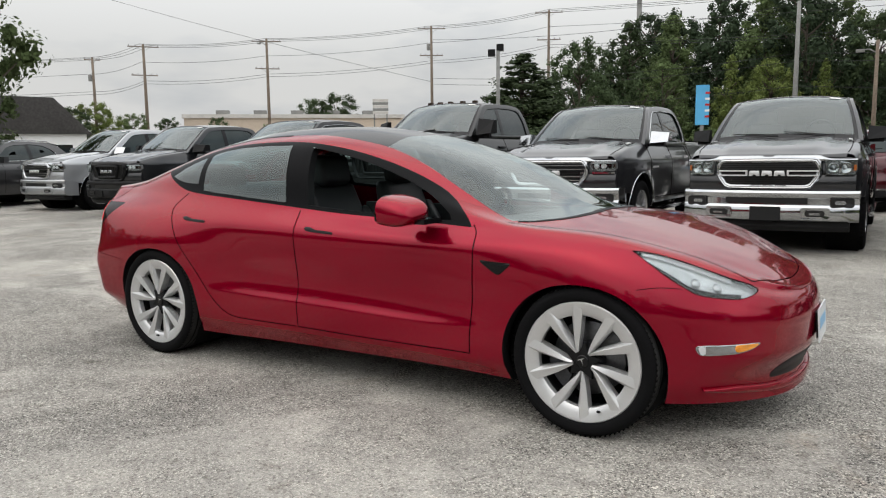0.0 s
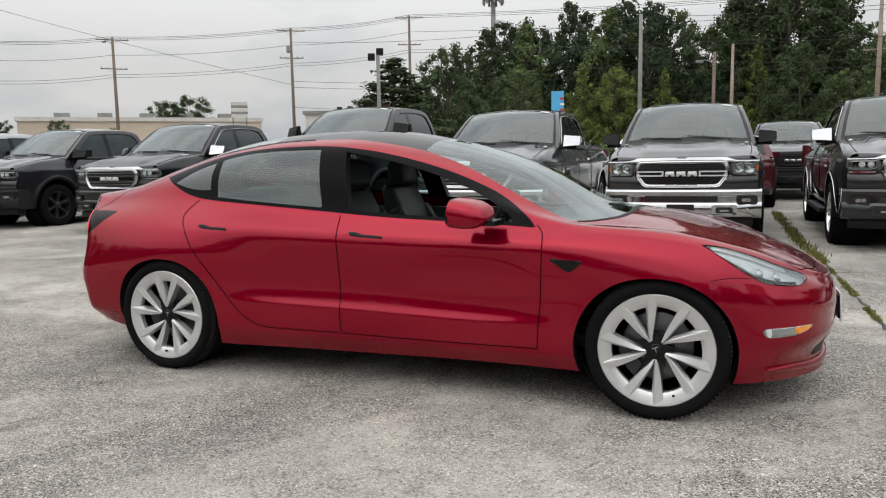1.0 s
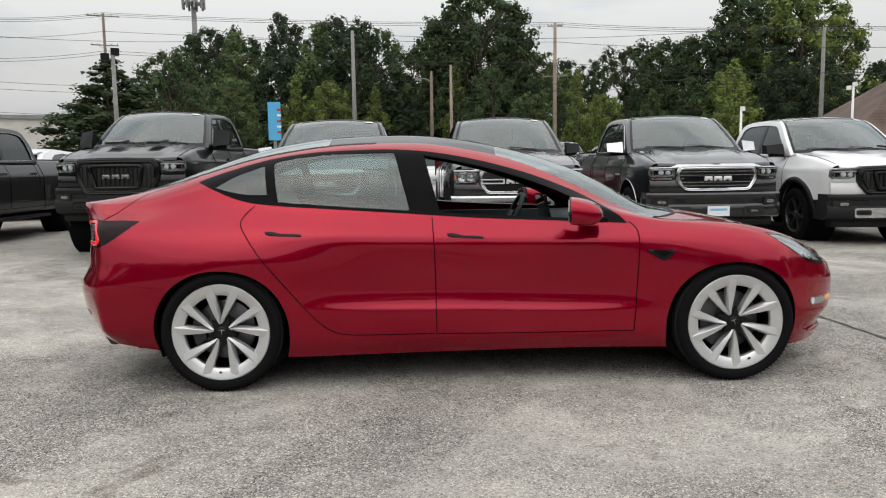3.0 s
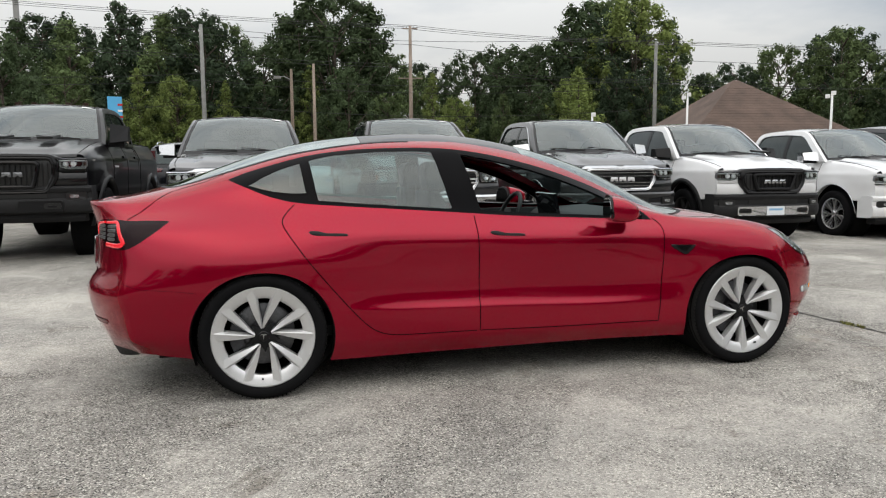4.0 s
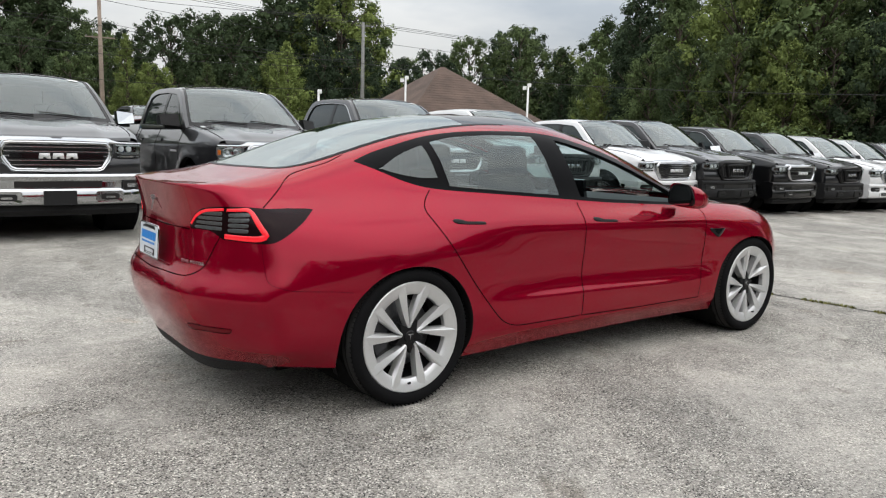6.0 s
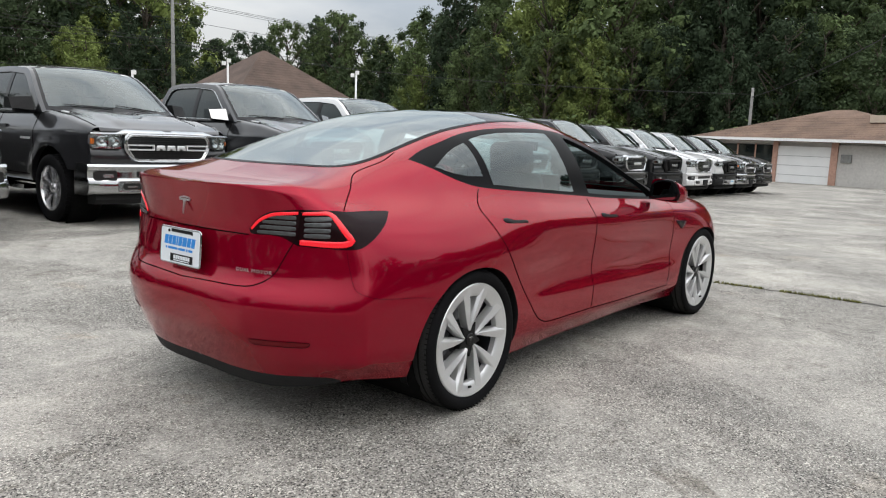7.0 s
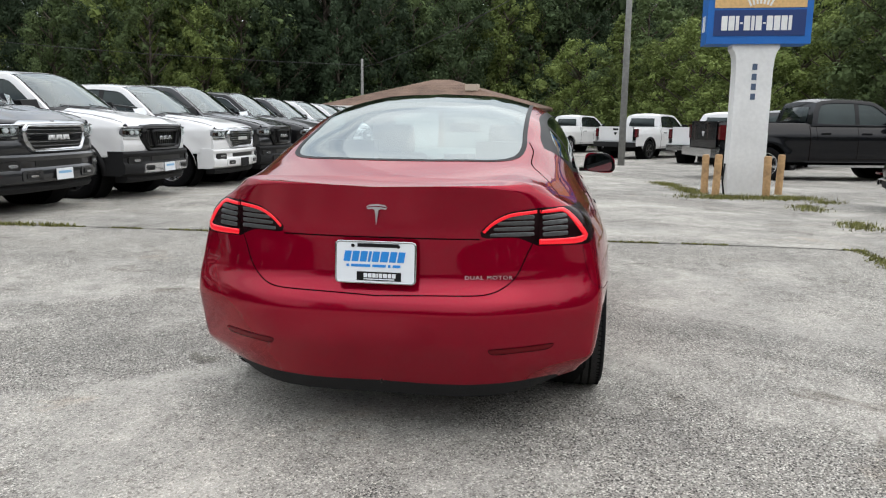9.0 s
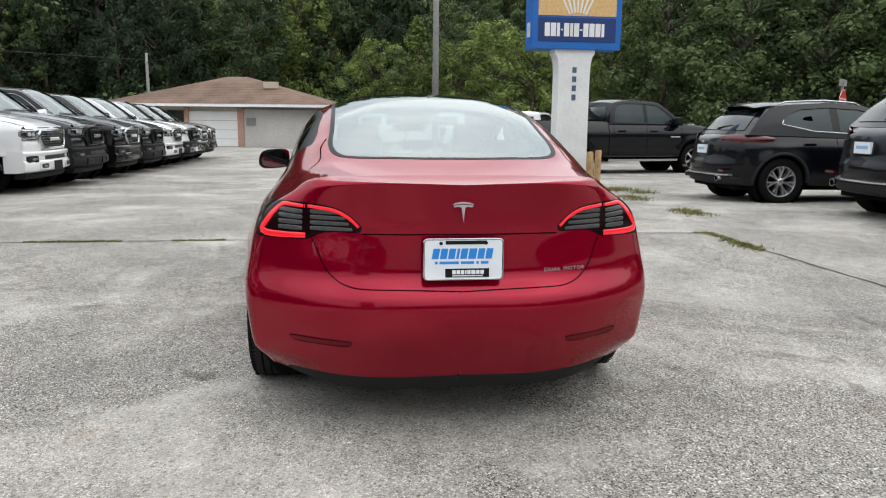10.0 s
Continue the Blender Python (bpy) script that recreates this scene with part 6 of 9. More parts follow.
        cap = skewed(block(-0.08, 0.09, -0.115, 0.115, -0.072 * tall, 0.080 * tall, 0.065, segments=5), lambda c: (c.x - 0.05 * s * c.y / 0.115 - (0.45 * c.z if c.x > 0 else 0.0), c.y, c.z * (1 - 0.12 * s * c.y / 0.115)))
        mir = part("door_mirror", moved(cap, mm), CHROME if mirrors == "chrome" else BLACK_SATIN if mirrors == "black" else paint_, top)
        part("mirror_arm", moved(block(-0.035, 0.045, -0.26, 0.06, -0.115 * tall, -0.062 * tall, 0.016), mm @ Matrix.Diagonal((1, s, 1, 1))), BLACK_SATIN, mir)
        part("mirror_glass", moved(block(-0.080, -0.075, -0.10, 0.10, -0.052, 0.058, 0.002), mm), MIRROR, mir)
        if hd or bumper == "black":
            for cx in (fr, rr):
                rows = []
                for a in np.linspace(-0.10, math.pi + 0.10, 26):
                    row = []
                    for rad, out in ((-0.004, -0.05), (-0.004, 0.020), (0.02, 0.032), (0.055, 0.026), (0.07, 0.002)):
                        x, z = cx + (reach + rad) * math.cos(a), wr + 0.02 + (reach + rad) * math.sin(a)
                        row.append((x, s * (flank(max(min(x, -0.17), -5.8), z) + out), z))
                    rows.append(row)
                fl_ = sheet(rows)
                bmesh.ops.recalc_face_normals(fl_, faces=fl_.faces)
                part("wheel_arch_flare", fl_, BLACK_SATIN, top)
        elif bright_trim:
            for cx in (fr, rr):
                pts = [(cx + (reach + 0.004) * math.cos(a), s * (flank(max(min(cx + (reach + 0.004) * math.cos(a), -0.17), -5.8), wr + 0.03 + reach * math.sin(a)) + 0.001), wr + 0.02 + (reach + 0.004) * math.sin(a)) for a in np.linspace(0.0, math.pi, 24)]
                if mirrors == "chrome":
                    part("arch_strip", tube(pts, 0.009, 6), CHROME, body_ob)
        if running:
            part("running_board", block(-3.70, -1.58, s * 0.985 - 0.075, s * 0.985 + 0.075, 0.36 + up, 0.415 + up, 0.022), CHROME if bumper == "chrome" else BLACK_SATIN, top)
        # head lamp round the corner of the nose
        slim = led or grille == "black" or (grille == "billet") or grille == "slats"
        lout = [(0.605, 0.945), (0.590, 1.085), (0.78, 1.092), (0.905, 1.078), (0.912, 0.985), (0.890, 0.925), (0.70, 0.922)] if not slim else [(0.610, 0.985), (0.590, 1.085), (0.78, 1.092), (0.908, 1.082), (0.915, 1.005), (0.890, 0.965), (0.70, 0.962)]
        nose = lambda c: bow(Vector((c.x - 0.028, s * c.y, c.z)))

        def on_nose(bm):
            skewed(bm, nose)
            bmesh.ops.recalc_face_normals(bm, faces=bm.faces)
            return bm

        def lamp_block(y0, y1, z0, z1, x0, x1, bev=0.004):
            bm = box(bmesh.new(), x0, x1, y0, y1, z0, z1)
            bmesh.ops.subdivide_edges(bm, edges=[e for e in bm.edges if abs(e.verts[0].co.y - e.verts[1].co.y) > 0.1], cuts=6, use_grid_fill=True)
            return on_nose(bm)
        zc = sum(p[1] for p in lout) / len(lout)
        lamp = part("head_lamp", on_nose(prism(lout, 0.12, "x", -0.125, 0.008)), LAMP_SMOKE, top, "clear head lamp" if not slim else "slim smoked head lamp")
        part("lamp_lens", on_nose(prism([(0.76 + (y - 0.76) * 0.97, zc + (z - zc) * 0.96) for y, z in lout], 0.010, "x", 0.030, 0.004)), LENS, lamp)
        if slim:
            for yy in (0.675, 0.765):
                part("projector", on_nose(moved(lathe([(0.0, 0.022), (0.024, 0.020), (0.034, 0.010), (0.037, -0.01)], 18, "x"), pose(0.004, yy, zc + 0.004))), LAMP_WHITE, lamp)
            part("light_bar", lamp_block(0.615, 0.895, zc + 0.040, zc + 0.052, 0.0, 0.026), LAMP_WHITE, lamp)
            part("lamp_trim", lamp_block(0.625, 0.895, 0.930, 0.952, -0.03, 0.012), CHROME if grille != "black" else paint_, lamp)
            part("turn_signal", lamp_block(0.880, 0.904, zc - 0.022, zc + 0.026, -0.02, 0.022), LENS_AMBER_DARK, lamp)
            part("lamp_recess", lamp_block(0.625, 0.86, zc - 0.030, zc + 0.034, 0.0, 0.0015), LAMP_DARK, lamp)
        else:
            for yy, r_ in ((0.680, 0.052), (0.800, 0.058)):
                part("reflector", on_nose(moved(lathe([(0.012, 0.000), (r_ * 0.6, 0.008), (r_, 0.026), (r_ + 0.004, 0.024)], 24, "x"), pose(-0.004, yy, 1.005))), CHROME, lamp)
                part("bulb", on_nose(moved(lathe([(0.0, 0.022), (0.013, 0.018), (0.014, 0.0)], 14, "x"), pose(0.0, yy, 1.005))), LAMP_WHITE, lamp)
            part("lamp_divider", on_nose(prism([(0.735, 0.935), (0.752, 0.935), (0.772, 1.080), (0.745, 1.080)], 0.03, "x", -0.005, 0.004)), CHROME, lamp)
            part("lamp_trim", lamp_block(0.605, 0.90, 0.926, 0.942, -0.01, 0.024), CHROME, lamp)
            part("lamp_trim", lamp_block(0.60, 0.90, 1.072, 1.084, -0.01, 0.024), CHROME, lamp)
            part("turn_signal", lamp_block(0.878, 0.904, 0.975, 1.035, -0.02, 0.022), ORANGE, lamp)
        if grille != "black":
            part("bonnet_badge", moved(block(-0.10, 0.07, -0.018, 0.018, -0.003, 0.006, 0.003), pose(-0.98, s * 0.79, 1.332 + up, s * -10, 5, s * 4)), MARK_SILVER, bonnet, "small silver badge")
        part("tail_lamp", block(-5.835, -5.69, s * 0.925 - 0.085, s * 0.925 + 0.028, 0.98 + up, 1.32 + up, 0.025), LENS_RED, top, "red tail lamp")
        rows = [[(x, s * 0.83, 1.405 + up), (x, s * 0.78, 1.403 + up), (x, s * 0.765, 0.86 + up)] for x in (-3.70, -4.7, -5.79)]
        part("bed_wall", sheet(rows), BLACK_PLASTIC, top)
    part("bed_floor", block(-5.80, -3.70, -0.77, 0.77, 0.84 + up, 0.87 + up, 0.004), BLACK_PLASTIC, top)
    part("bed_front", block(-3.715, -3.675, -0.84, 0.84, 0.66 + up, 1.395 + up, 0.01), paint_, top)
    # grille: an opening with cut corners inside a broad frame
    gz = 0.940 + up
    gm = pose(-0.020, 0, gz)
    gh = 0.135 if not hd else 0.19
    if hd:
        gm = pose(-0.005, 0, gz - 0.045)
    gout = [(-0.530, gh * 0.55), (-0.500, gh * 0.94), (-0.46, gh), (0.46, gh), (0.500, gh * 0.94), (0.530, gh * 0.55), (0.515, gh * -0.1), (0.450, -gh * 0.86), (0.405, -gh), (-0.405, -gh), (-0.450, -gh * 0.86), (-0.515, -gh * 0.1)]
    gbow = lambda c: (c.x - 0.165 * abs(c.y) ** 3, c.y, c.z)
    g = part("grille", skewed(moved(prism(gout, 0.05, "x", -0.03, 0.004), gm), gbow), GRILLE_BLACK, top)
    frame_mat = CHROME if grille in ("chrome", "slats", "billet") else BLACK_GLOSS if grille == "black" else paint_
    thick = 0.062 if grille != "black" else 0.085
    sect = [(-0.02, -0.010), (0.030, -0.006), (0.046, thick * 0.25), (0.040, thick * 0.45), (0.046, thick * 0.62), (0.026, thick * 0.95), (-0.03, thick)]
    go = split_points(gout, 3)
    rows = []
    for y, z in go:
        d = Vector((0, y / 0.53 * 0.75, z / gh)).normalized()
        d.y *= 0.9
        rows.append([Vector((a, y, z)) + d * b * (1.0 if z > -gh * 0.5 else 0.85) for a, b in sect])
    ring = sheet(rows, True)
    bmesh.ops.recalc_face_normals(ring, faces=ring.faces)
    part("grille_frame", skewed(moved(smooth(ring, 36), gm), gbow), frame_mat, g)

    def width_at(z):
        return float(np.interp(z, [-gh, -gh * 0.86, gh * -0.1, gh * 0.55, gh * 0.94, gh], [0.405, 0.450, 0.515, 0.530, 0.50, 0.46]))

    def bar(z, h, x0, x1, y0=None, y1=None):
        w = width_at(z)
        bm = box(bmesh.new(), x0, x1, -w if y0 is None else y0, w if y1 is None else y1, z - h, z + h)
        bmesh.ops.subdivide_edges(bm, edges=[e for e in bm.edges if abs(e.verts[0].co.y - e.verts[1].co.y) > 0.15], cuts=8, use_grid_fill=True)
        return skewed(moved(bm, gm), gbow)
    if grille == "slats":
        for k in range(6):
            part("grille_bar", bar(-gh + 2 * gh * (k + 0.6) / 6.2, 0.0085, 0.018, 0.042), CHROME, g)
    elif grille in ("billet", "body"):
        for k in range(5):
            part("grille_bar", bar(-gh + 2 * gh * (k + 0.75) / 5.5, 0.0045, 0.020, 0.034), LAMP_GREY, g)
        for k in range(11):
            part("grille_bar", bar(-gh + 2 * gh * (k + 0.5) / 11, 0.004, 0.019, 0.026), BLACK_SATIN, g)
        for s in (-1, 1):
            part("grille_bar", bar(0.0, 0.026, 0.020, 0.036, min(s * 0.20, s * 0.47), max(s * 0.20, s * 0.47)), BLACK_GLOSS, g)
    elif grille == "chrome":
        for k in range(10):
            part("grille_bar", bar(-gh + 2 * gh * (k + 0.5) / 10, 0.0035, 0.019, 0.024), BLACK_SATIN, g)
        for s in (-1, 1):
            for zz in (-0.022, 0.030):
                part("grille_wing", bar(zz, 0.0085, 0.020, 0.046, min(s * 0.215, s * 0.535), max(s * 0.215, s * 0.535)), MARK_SILVER, g)
            part("grille_wing", bar(0.004, 0.030, 0.020, 0.046, s * 0.222 - 0.010, s * 0.222 + 0.010), MARK_SILVER, g)
    else:
        for k in range(16):
            y = -0.48 + 0.064 * k
            part("grille_bar", bar(0.0, gh * 0.8, 0.018, 0.026, y - 0.006, y + 0.006), BLACK_SATIN, g)
        inner = [(-0.36, gh * 0.62), (-0.33, gh * 0.78), (0.33, gh * 0.78), (0.36, gh * 0.62), (0.29, -gh * 0.78), (-0.29, -gh * 0.78)]
        rows = [[Vector((a, y, z)) + Vector((0, y / 0.4, z / gh)).normalized() * b for a, b in ((0.0, -0.012), (0.050, -0.012), (0.060, 0.008), (0.050, 0.034), (0.0, 0.038))] for y, z in split_points(inner, 3)]
        ring = sheet(rows, True)
        bmesh.ops.recalc_face_normals(ring, faces=ring.faces)
        part("grille_ring", skewed(moved(smooth(ring, 36), gm), gbow), BLACK_SATIN if not hd else BLACK_GLOSS, g)
    # the maker's mark as plain slanted blocks
    for y in (-0.135, 0.0, 0.135):
        mk = prism([(y - 0.060, -0.030), (y - 0.020, -0.030), (y - 0.012, -0.012), (y + 0.012, -0.012), (y + 0.020, -0.030), (y + 0.060, -0.030), (y + 0.050, 0.032), (y - 0.050, 0.032)], 0.022, "x", 0.034, 0.003, 1)
        part("grille_mark", moved(mk, gm), MARK_SILVER if grille != "black" else LAMP_SMOKE if hd else LAMP_GREY, g)
    # brow over grille and lamps, dipped in the middle
    rows = []
    for y in np.linspace(-0.915, 0.915, 61):
        a = abs(y)
        k = min(max((0.66 - a) / 0.14, 0.0), 1.0)
        k = k * k * (3 - 2 * k)
        z = 1.098 + up + 0.014 * k - 0.012 * math.exp(-(y / 0.05) ** 4) - 0.012 * max(a - 0.6, 0)
        hgt = (0.010 + 0.019 * k) * (1 - 0.25 * math.exp(-(y / 0.05) ** 4))
        x = -0.020 - 0.165 * a ** 3 - 1.2 * max(0.0, a - 0.80) ** 2
        rows.append([(x + b, y, z + c * hgt) for b, c in ((-0.10, 1.35), (-0.02, 1.2), (0.020, 0.75), (0.034, -0.2), (0.026, -1.0), (-0.06, -1.0))])
    brow = sheet(rows)
    bmesh.ops.recalc_face_normals(brow, faces=brow.faces)
    part("bonnet_strip", smooth(brow, 35), CHROME if grille in ("chrome", "slats", "billet") else BLACK_GLOSS if grille == "black" else paint_, g)
    # bumper
    bmat = {"chrome": CHROME, "black": BLACK_PLASTIC, "body": paint_}[bumper]
    sec = [(-0.08, 0.375), (-0.01, 0.385), (0.030, 0.41), (0.046, 0.46), (0.048, 0.545), (0.030, 0.575), (0.018, 0.585), (0.018, 0.655), (0.034, 0.675), (0.036, 0.715), (0.015, 0.742), (-0.04, 0.748), (-0.30, 0.748), (-0.30, 0.375)]
    bump = part("front_bumper", across(sec, 0.955, bmat), bmat, top, {"chrome": "chrome front bumper", "black": "black front bumper", "body": "painted front bumper"}[bumper])

    def slot(y0, y1, z0, z1, x0, x1, r=None):
        bm = prism(rounded(y0, y1, z0, z1, min(r or 0.028, (z1 - z0) * 0.48)), x1 - x0, "x", x0)
        return skewed(bm, bow)
    for y0, y1 in ((-0.44, -0.15), (-0.151, 0.151), (0.15, 0.44)):
        part("bumper_grille", slot(y0, y1, 0.592, 0.662, 0.0, 0.026, 0.004), GRILLE_BLACK, bump)
    dam = BLACK_PLASTIC
    part("air_dam", across([(-0.07, 0.385), (-0.05, 0.33), (-0.09, 0.27), (-0.25, 0.27), (-0.25, 0.385)], 0.86, dam), dam, bump)
    skid = ALLOY if kind == "c" else CHROME if bumper == "chrome" else paint_ if bumper == "body" else BLACK_SATIN
    for s in (-1, 1):
        if bumper == "black":
            part("skid_plate", slot(min(s * 0.12, s * 0.64), max(s * 0.12, s * 0.64), 0.415, 0.555, 0.03, 0.066), skid, bump, "silver skid plate" if kind == "c" else "black skid plate")
        else:
            part("hook_surround", slot(s * 0.52 - 0.15, s * 0.52 + 0.15, 0.425, 0.552, 0.03, 0.060), skid, bump)
        part("tow_hook_pocket", slot(s * 0.52 - 0.10, s * 0.52 + 0.10, 0.452, 0.525, 0.0, 0.070), GRILLE_BLACK, bump)
        part("tow_hook", slot(s * 0.52 - 0.055, s * 0.52 + 0.055, 0.470, 0.495, 0.04, 0.078), CHROME if bumper != "black" else BLACK_SATIN, bump)
        fg = part("fog_pocket", slot(s * 0.79 - 0.115, s * 0.79 + 0.115, 0.555, 0.665, -0.06, 0.046), GRILLE_BLACK, bump)
        part("fog_lamp", slot(s * 0.77 - 0.055, s * 0.77 + 0.055, 0.590, 0.632, 0.0, 0.052), LAMP_GREY, fg)
    if plate:
        pl = part("front_plate", block(0.070, 0.078, -0.155, 0.155, 0.415 + up, 0.555 + up, 0.003), PLATE, bump, "white dealer plate")
        part("plate_bar", block(0.0782, 0.080, -0.12, 0.12, 0.49 + up, 0.522 + up, 0), PLATE_PALE_BLUE, pl)
    elif bumper == "chrome" or grille == "slats":
        part("plate_mount", block(0.050, 0.068, -0.165, 0.165, 0.40 + up, 0.56 + up, 0.006), BLACK_PLASTIC, bump, "empty black plate mount")
    if hd:
        for k in range(5):
            part("clearance_lamp", block(-2.20 - 0.03 * abs(k - 2), -2.12 - 0.03 * abs(k - 2), (k - 2) * 0.24 - 0.035, (k - 2) * 0.24 + 0.035, 1.945 + up, 1.985 + up, 0.012), LENS_AMBER_DARK, cab_ob)
    # tailgate and rear bumper
    tg = part("tailgate", block(-5.835, -5.79, -0.80, 0.80, 0.79 + up, 1.40 + up, 0.015), paint_, top)
    part("tailgate_handle", block(-5.847, -5.833, -0.12, 0.12, 1.25 + up, 1.33 + up, 0.01), BLACK_SATIN, tg)
    part("tailgate_mark", moved(prism([(-0.075, 0.03), (-0.05, 0.055), (0.05, 0.055), (0.075, 0.03), (0.035, -0.015), (0.02, -0.06), (-0.02, -0.06), (-0.035, -0.015)], 0.012, "x", -5.847, 0.003), pose(0, 0, 1.11 + up)), BLACK_SATIN if colour in ("white", "silver") else MARK_SILVER, tg)
    part("tail_panel", block(-5.81, -5.60, -0.93, 0.93, 0.64 + up, 0.80 + up, 0.02), paint_, top)
    part("rear_bumper", block(-6.0, -5.78, -0.95, 0.95, 0.56 + up, 0.76 + up, 0.04, segments=3), CHROME if bright_trim else paint_ if bumper == "body" else BLACK_PLASTIC, top)
    key = (round(wr, 3), wheels)
    for cx in (fr, rr):
        for s in (-1, 1):
            m = pose(cx, s * 0.87, wr, 0, 0, 0 if s < 0 else 180) @ Matrix.Rotation(random.uniform(0, 6), 4, "Y")
            if key in TRUCK_WHEELS:
                w = copy_thing(TRUCK_WHEELS[key], m)
            else:
                w = TRUCK_WHEELS[key] = truck_wheel(wr, wheels)
            w.matrix_basis = m
            w.parent = top
    return top


KINDS = {
    "granite_chrome": pickup("a", "granite", "chrome", "chrome", "black", "six", label="granite grey crew-cab pickup with chrome bumper and split chrome grille"),
    "granite_led": pickup("j", "granite", "billet", "chrome", "chrome", "split", led=True, label="granite grey pickup with slim smoked lamps and chrome bumper"),
    "granite_limited": pickup("b", "maximum", "billet", "body", "chrome", "split", plate=True, label="dark grey pickup with chrome-framed grille and dealer plate"),
    "white_offroad": pickup("c", "white", "black", "black", "black", "black", plate=True, label="white off-road pickup with black grille and black wheels"),
    "white_longhorn": pickup("d", "white", "slats", "body", "chrome", "split", label="white pickup with a chrome slatted grille and alloy wheels"),
    "dark_offroad": pickup("e", "maximum", "black", "black", "black", "black", label="dark grey off-road pickup with black grille and bumper"),
    "black_chrome": pickup("f", "black", "billet", "body", "chrome", "split", label="black crew-cab pickup with chrome mirrors and chrome-framed grille"),
    "black_heavy": pickup("g", "black", "black", "black", "black", "black", hd=True, scoop=True, label="tall black heavy-duty pickup with roof marker lamps and bonnet scoop"),
    "silver": pickup("h", "silver", "billet", "body", "chrome", "six", label="silver crew-cab pickup with chrome-framed grille"),
    "black_plain": pickup("i", "navy", "chrome", "chrome", "black", "six", label="black crew-cab pickup with chrome side steps"),
}
ROW = [(-15.9, "silver", 6.2), (-12.5, "dark_offroad", 5.9), (-8.75, "black_chrome", 5.72), (-4.68, "black_heavy", 5.55), (-1.8, "granite_led", 5.70), (1.13, "granite_chrome", 5.72), (4.08, "granite_limited", 5.72), (6.85, "white_offroad", 5.72),
       (10.0, "white_longhorn", 5.72), (12.1, "dark_offroad", 5.6), (15.0, "black_chrome", 5.6), (17.6, "dark_offroad", 5.6), (20.2, "white_longhorn", 5.6), (22.8, "white_offroad", 5.6), (25.4, "granite_chrome", 5.7), (28.0, "black_chrome", 5.8)]
taken = set()


def stand(kind, x, y, heading, group):
    k = {"black_heavy": 1.015, "black_plain": 1.16}.get(kind, 1.06)
    m = pose(x, y, ground_z(x), 0, 0, heading) @ Matrix.Scale(k, 4)
    if kind in taken:
        ob = copy_thing(KINDS[kind], m)
    else:
        taken.add(kind)
        ob = KINDS[kind]
        ob.matrix_basis = m
    return put(ob, group=group)


for x, kind, y in ROW:
    stand(kind, x, y + 0.28, -90 + random.uniform(-1, 1), "row of parked pickups")


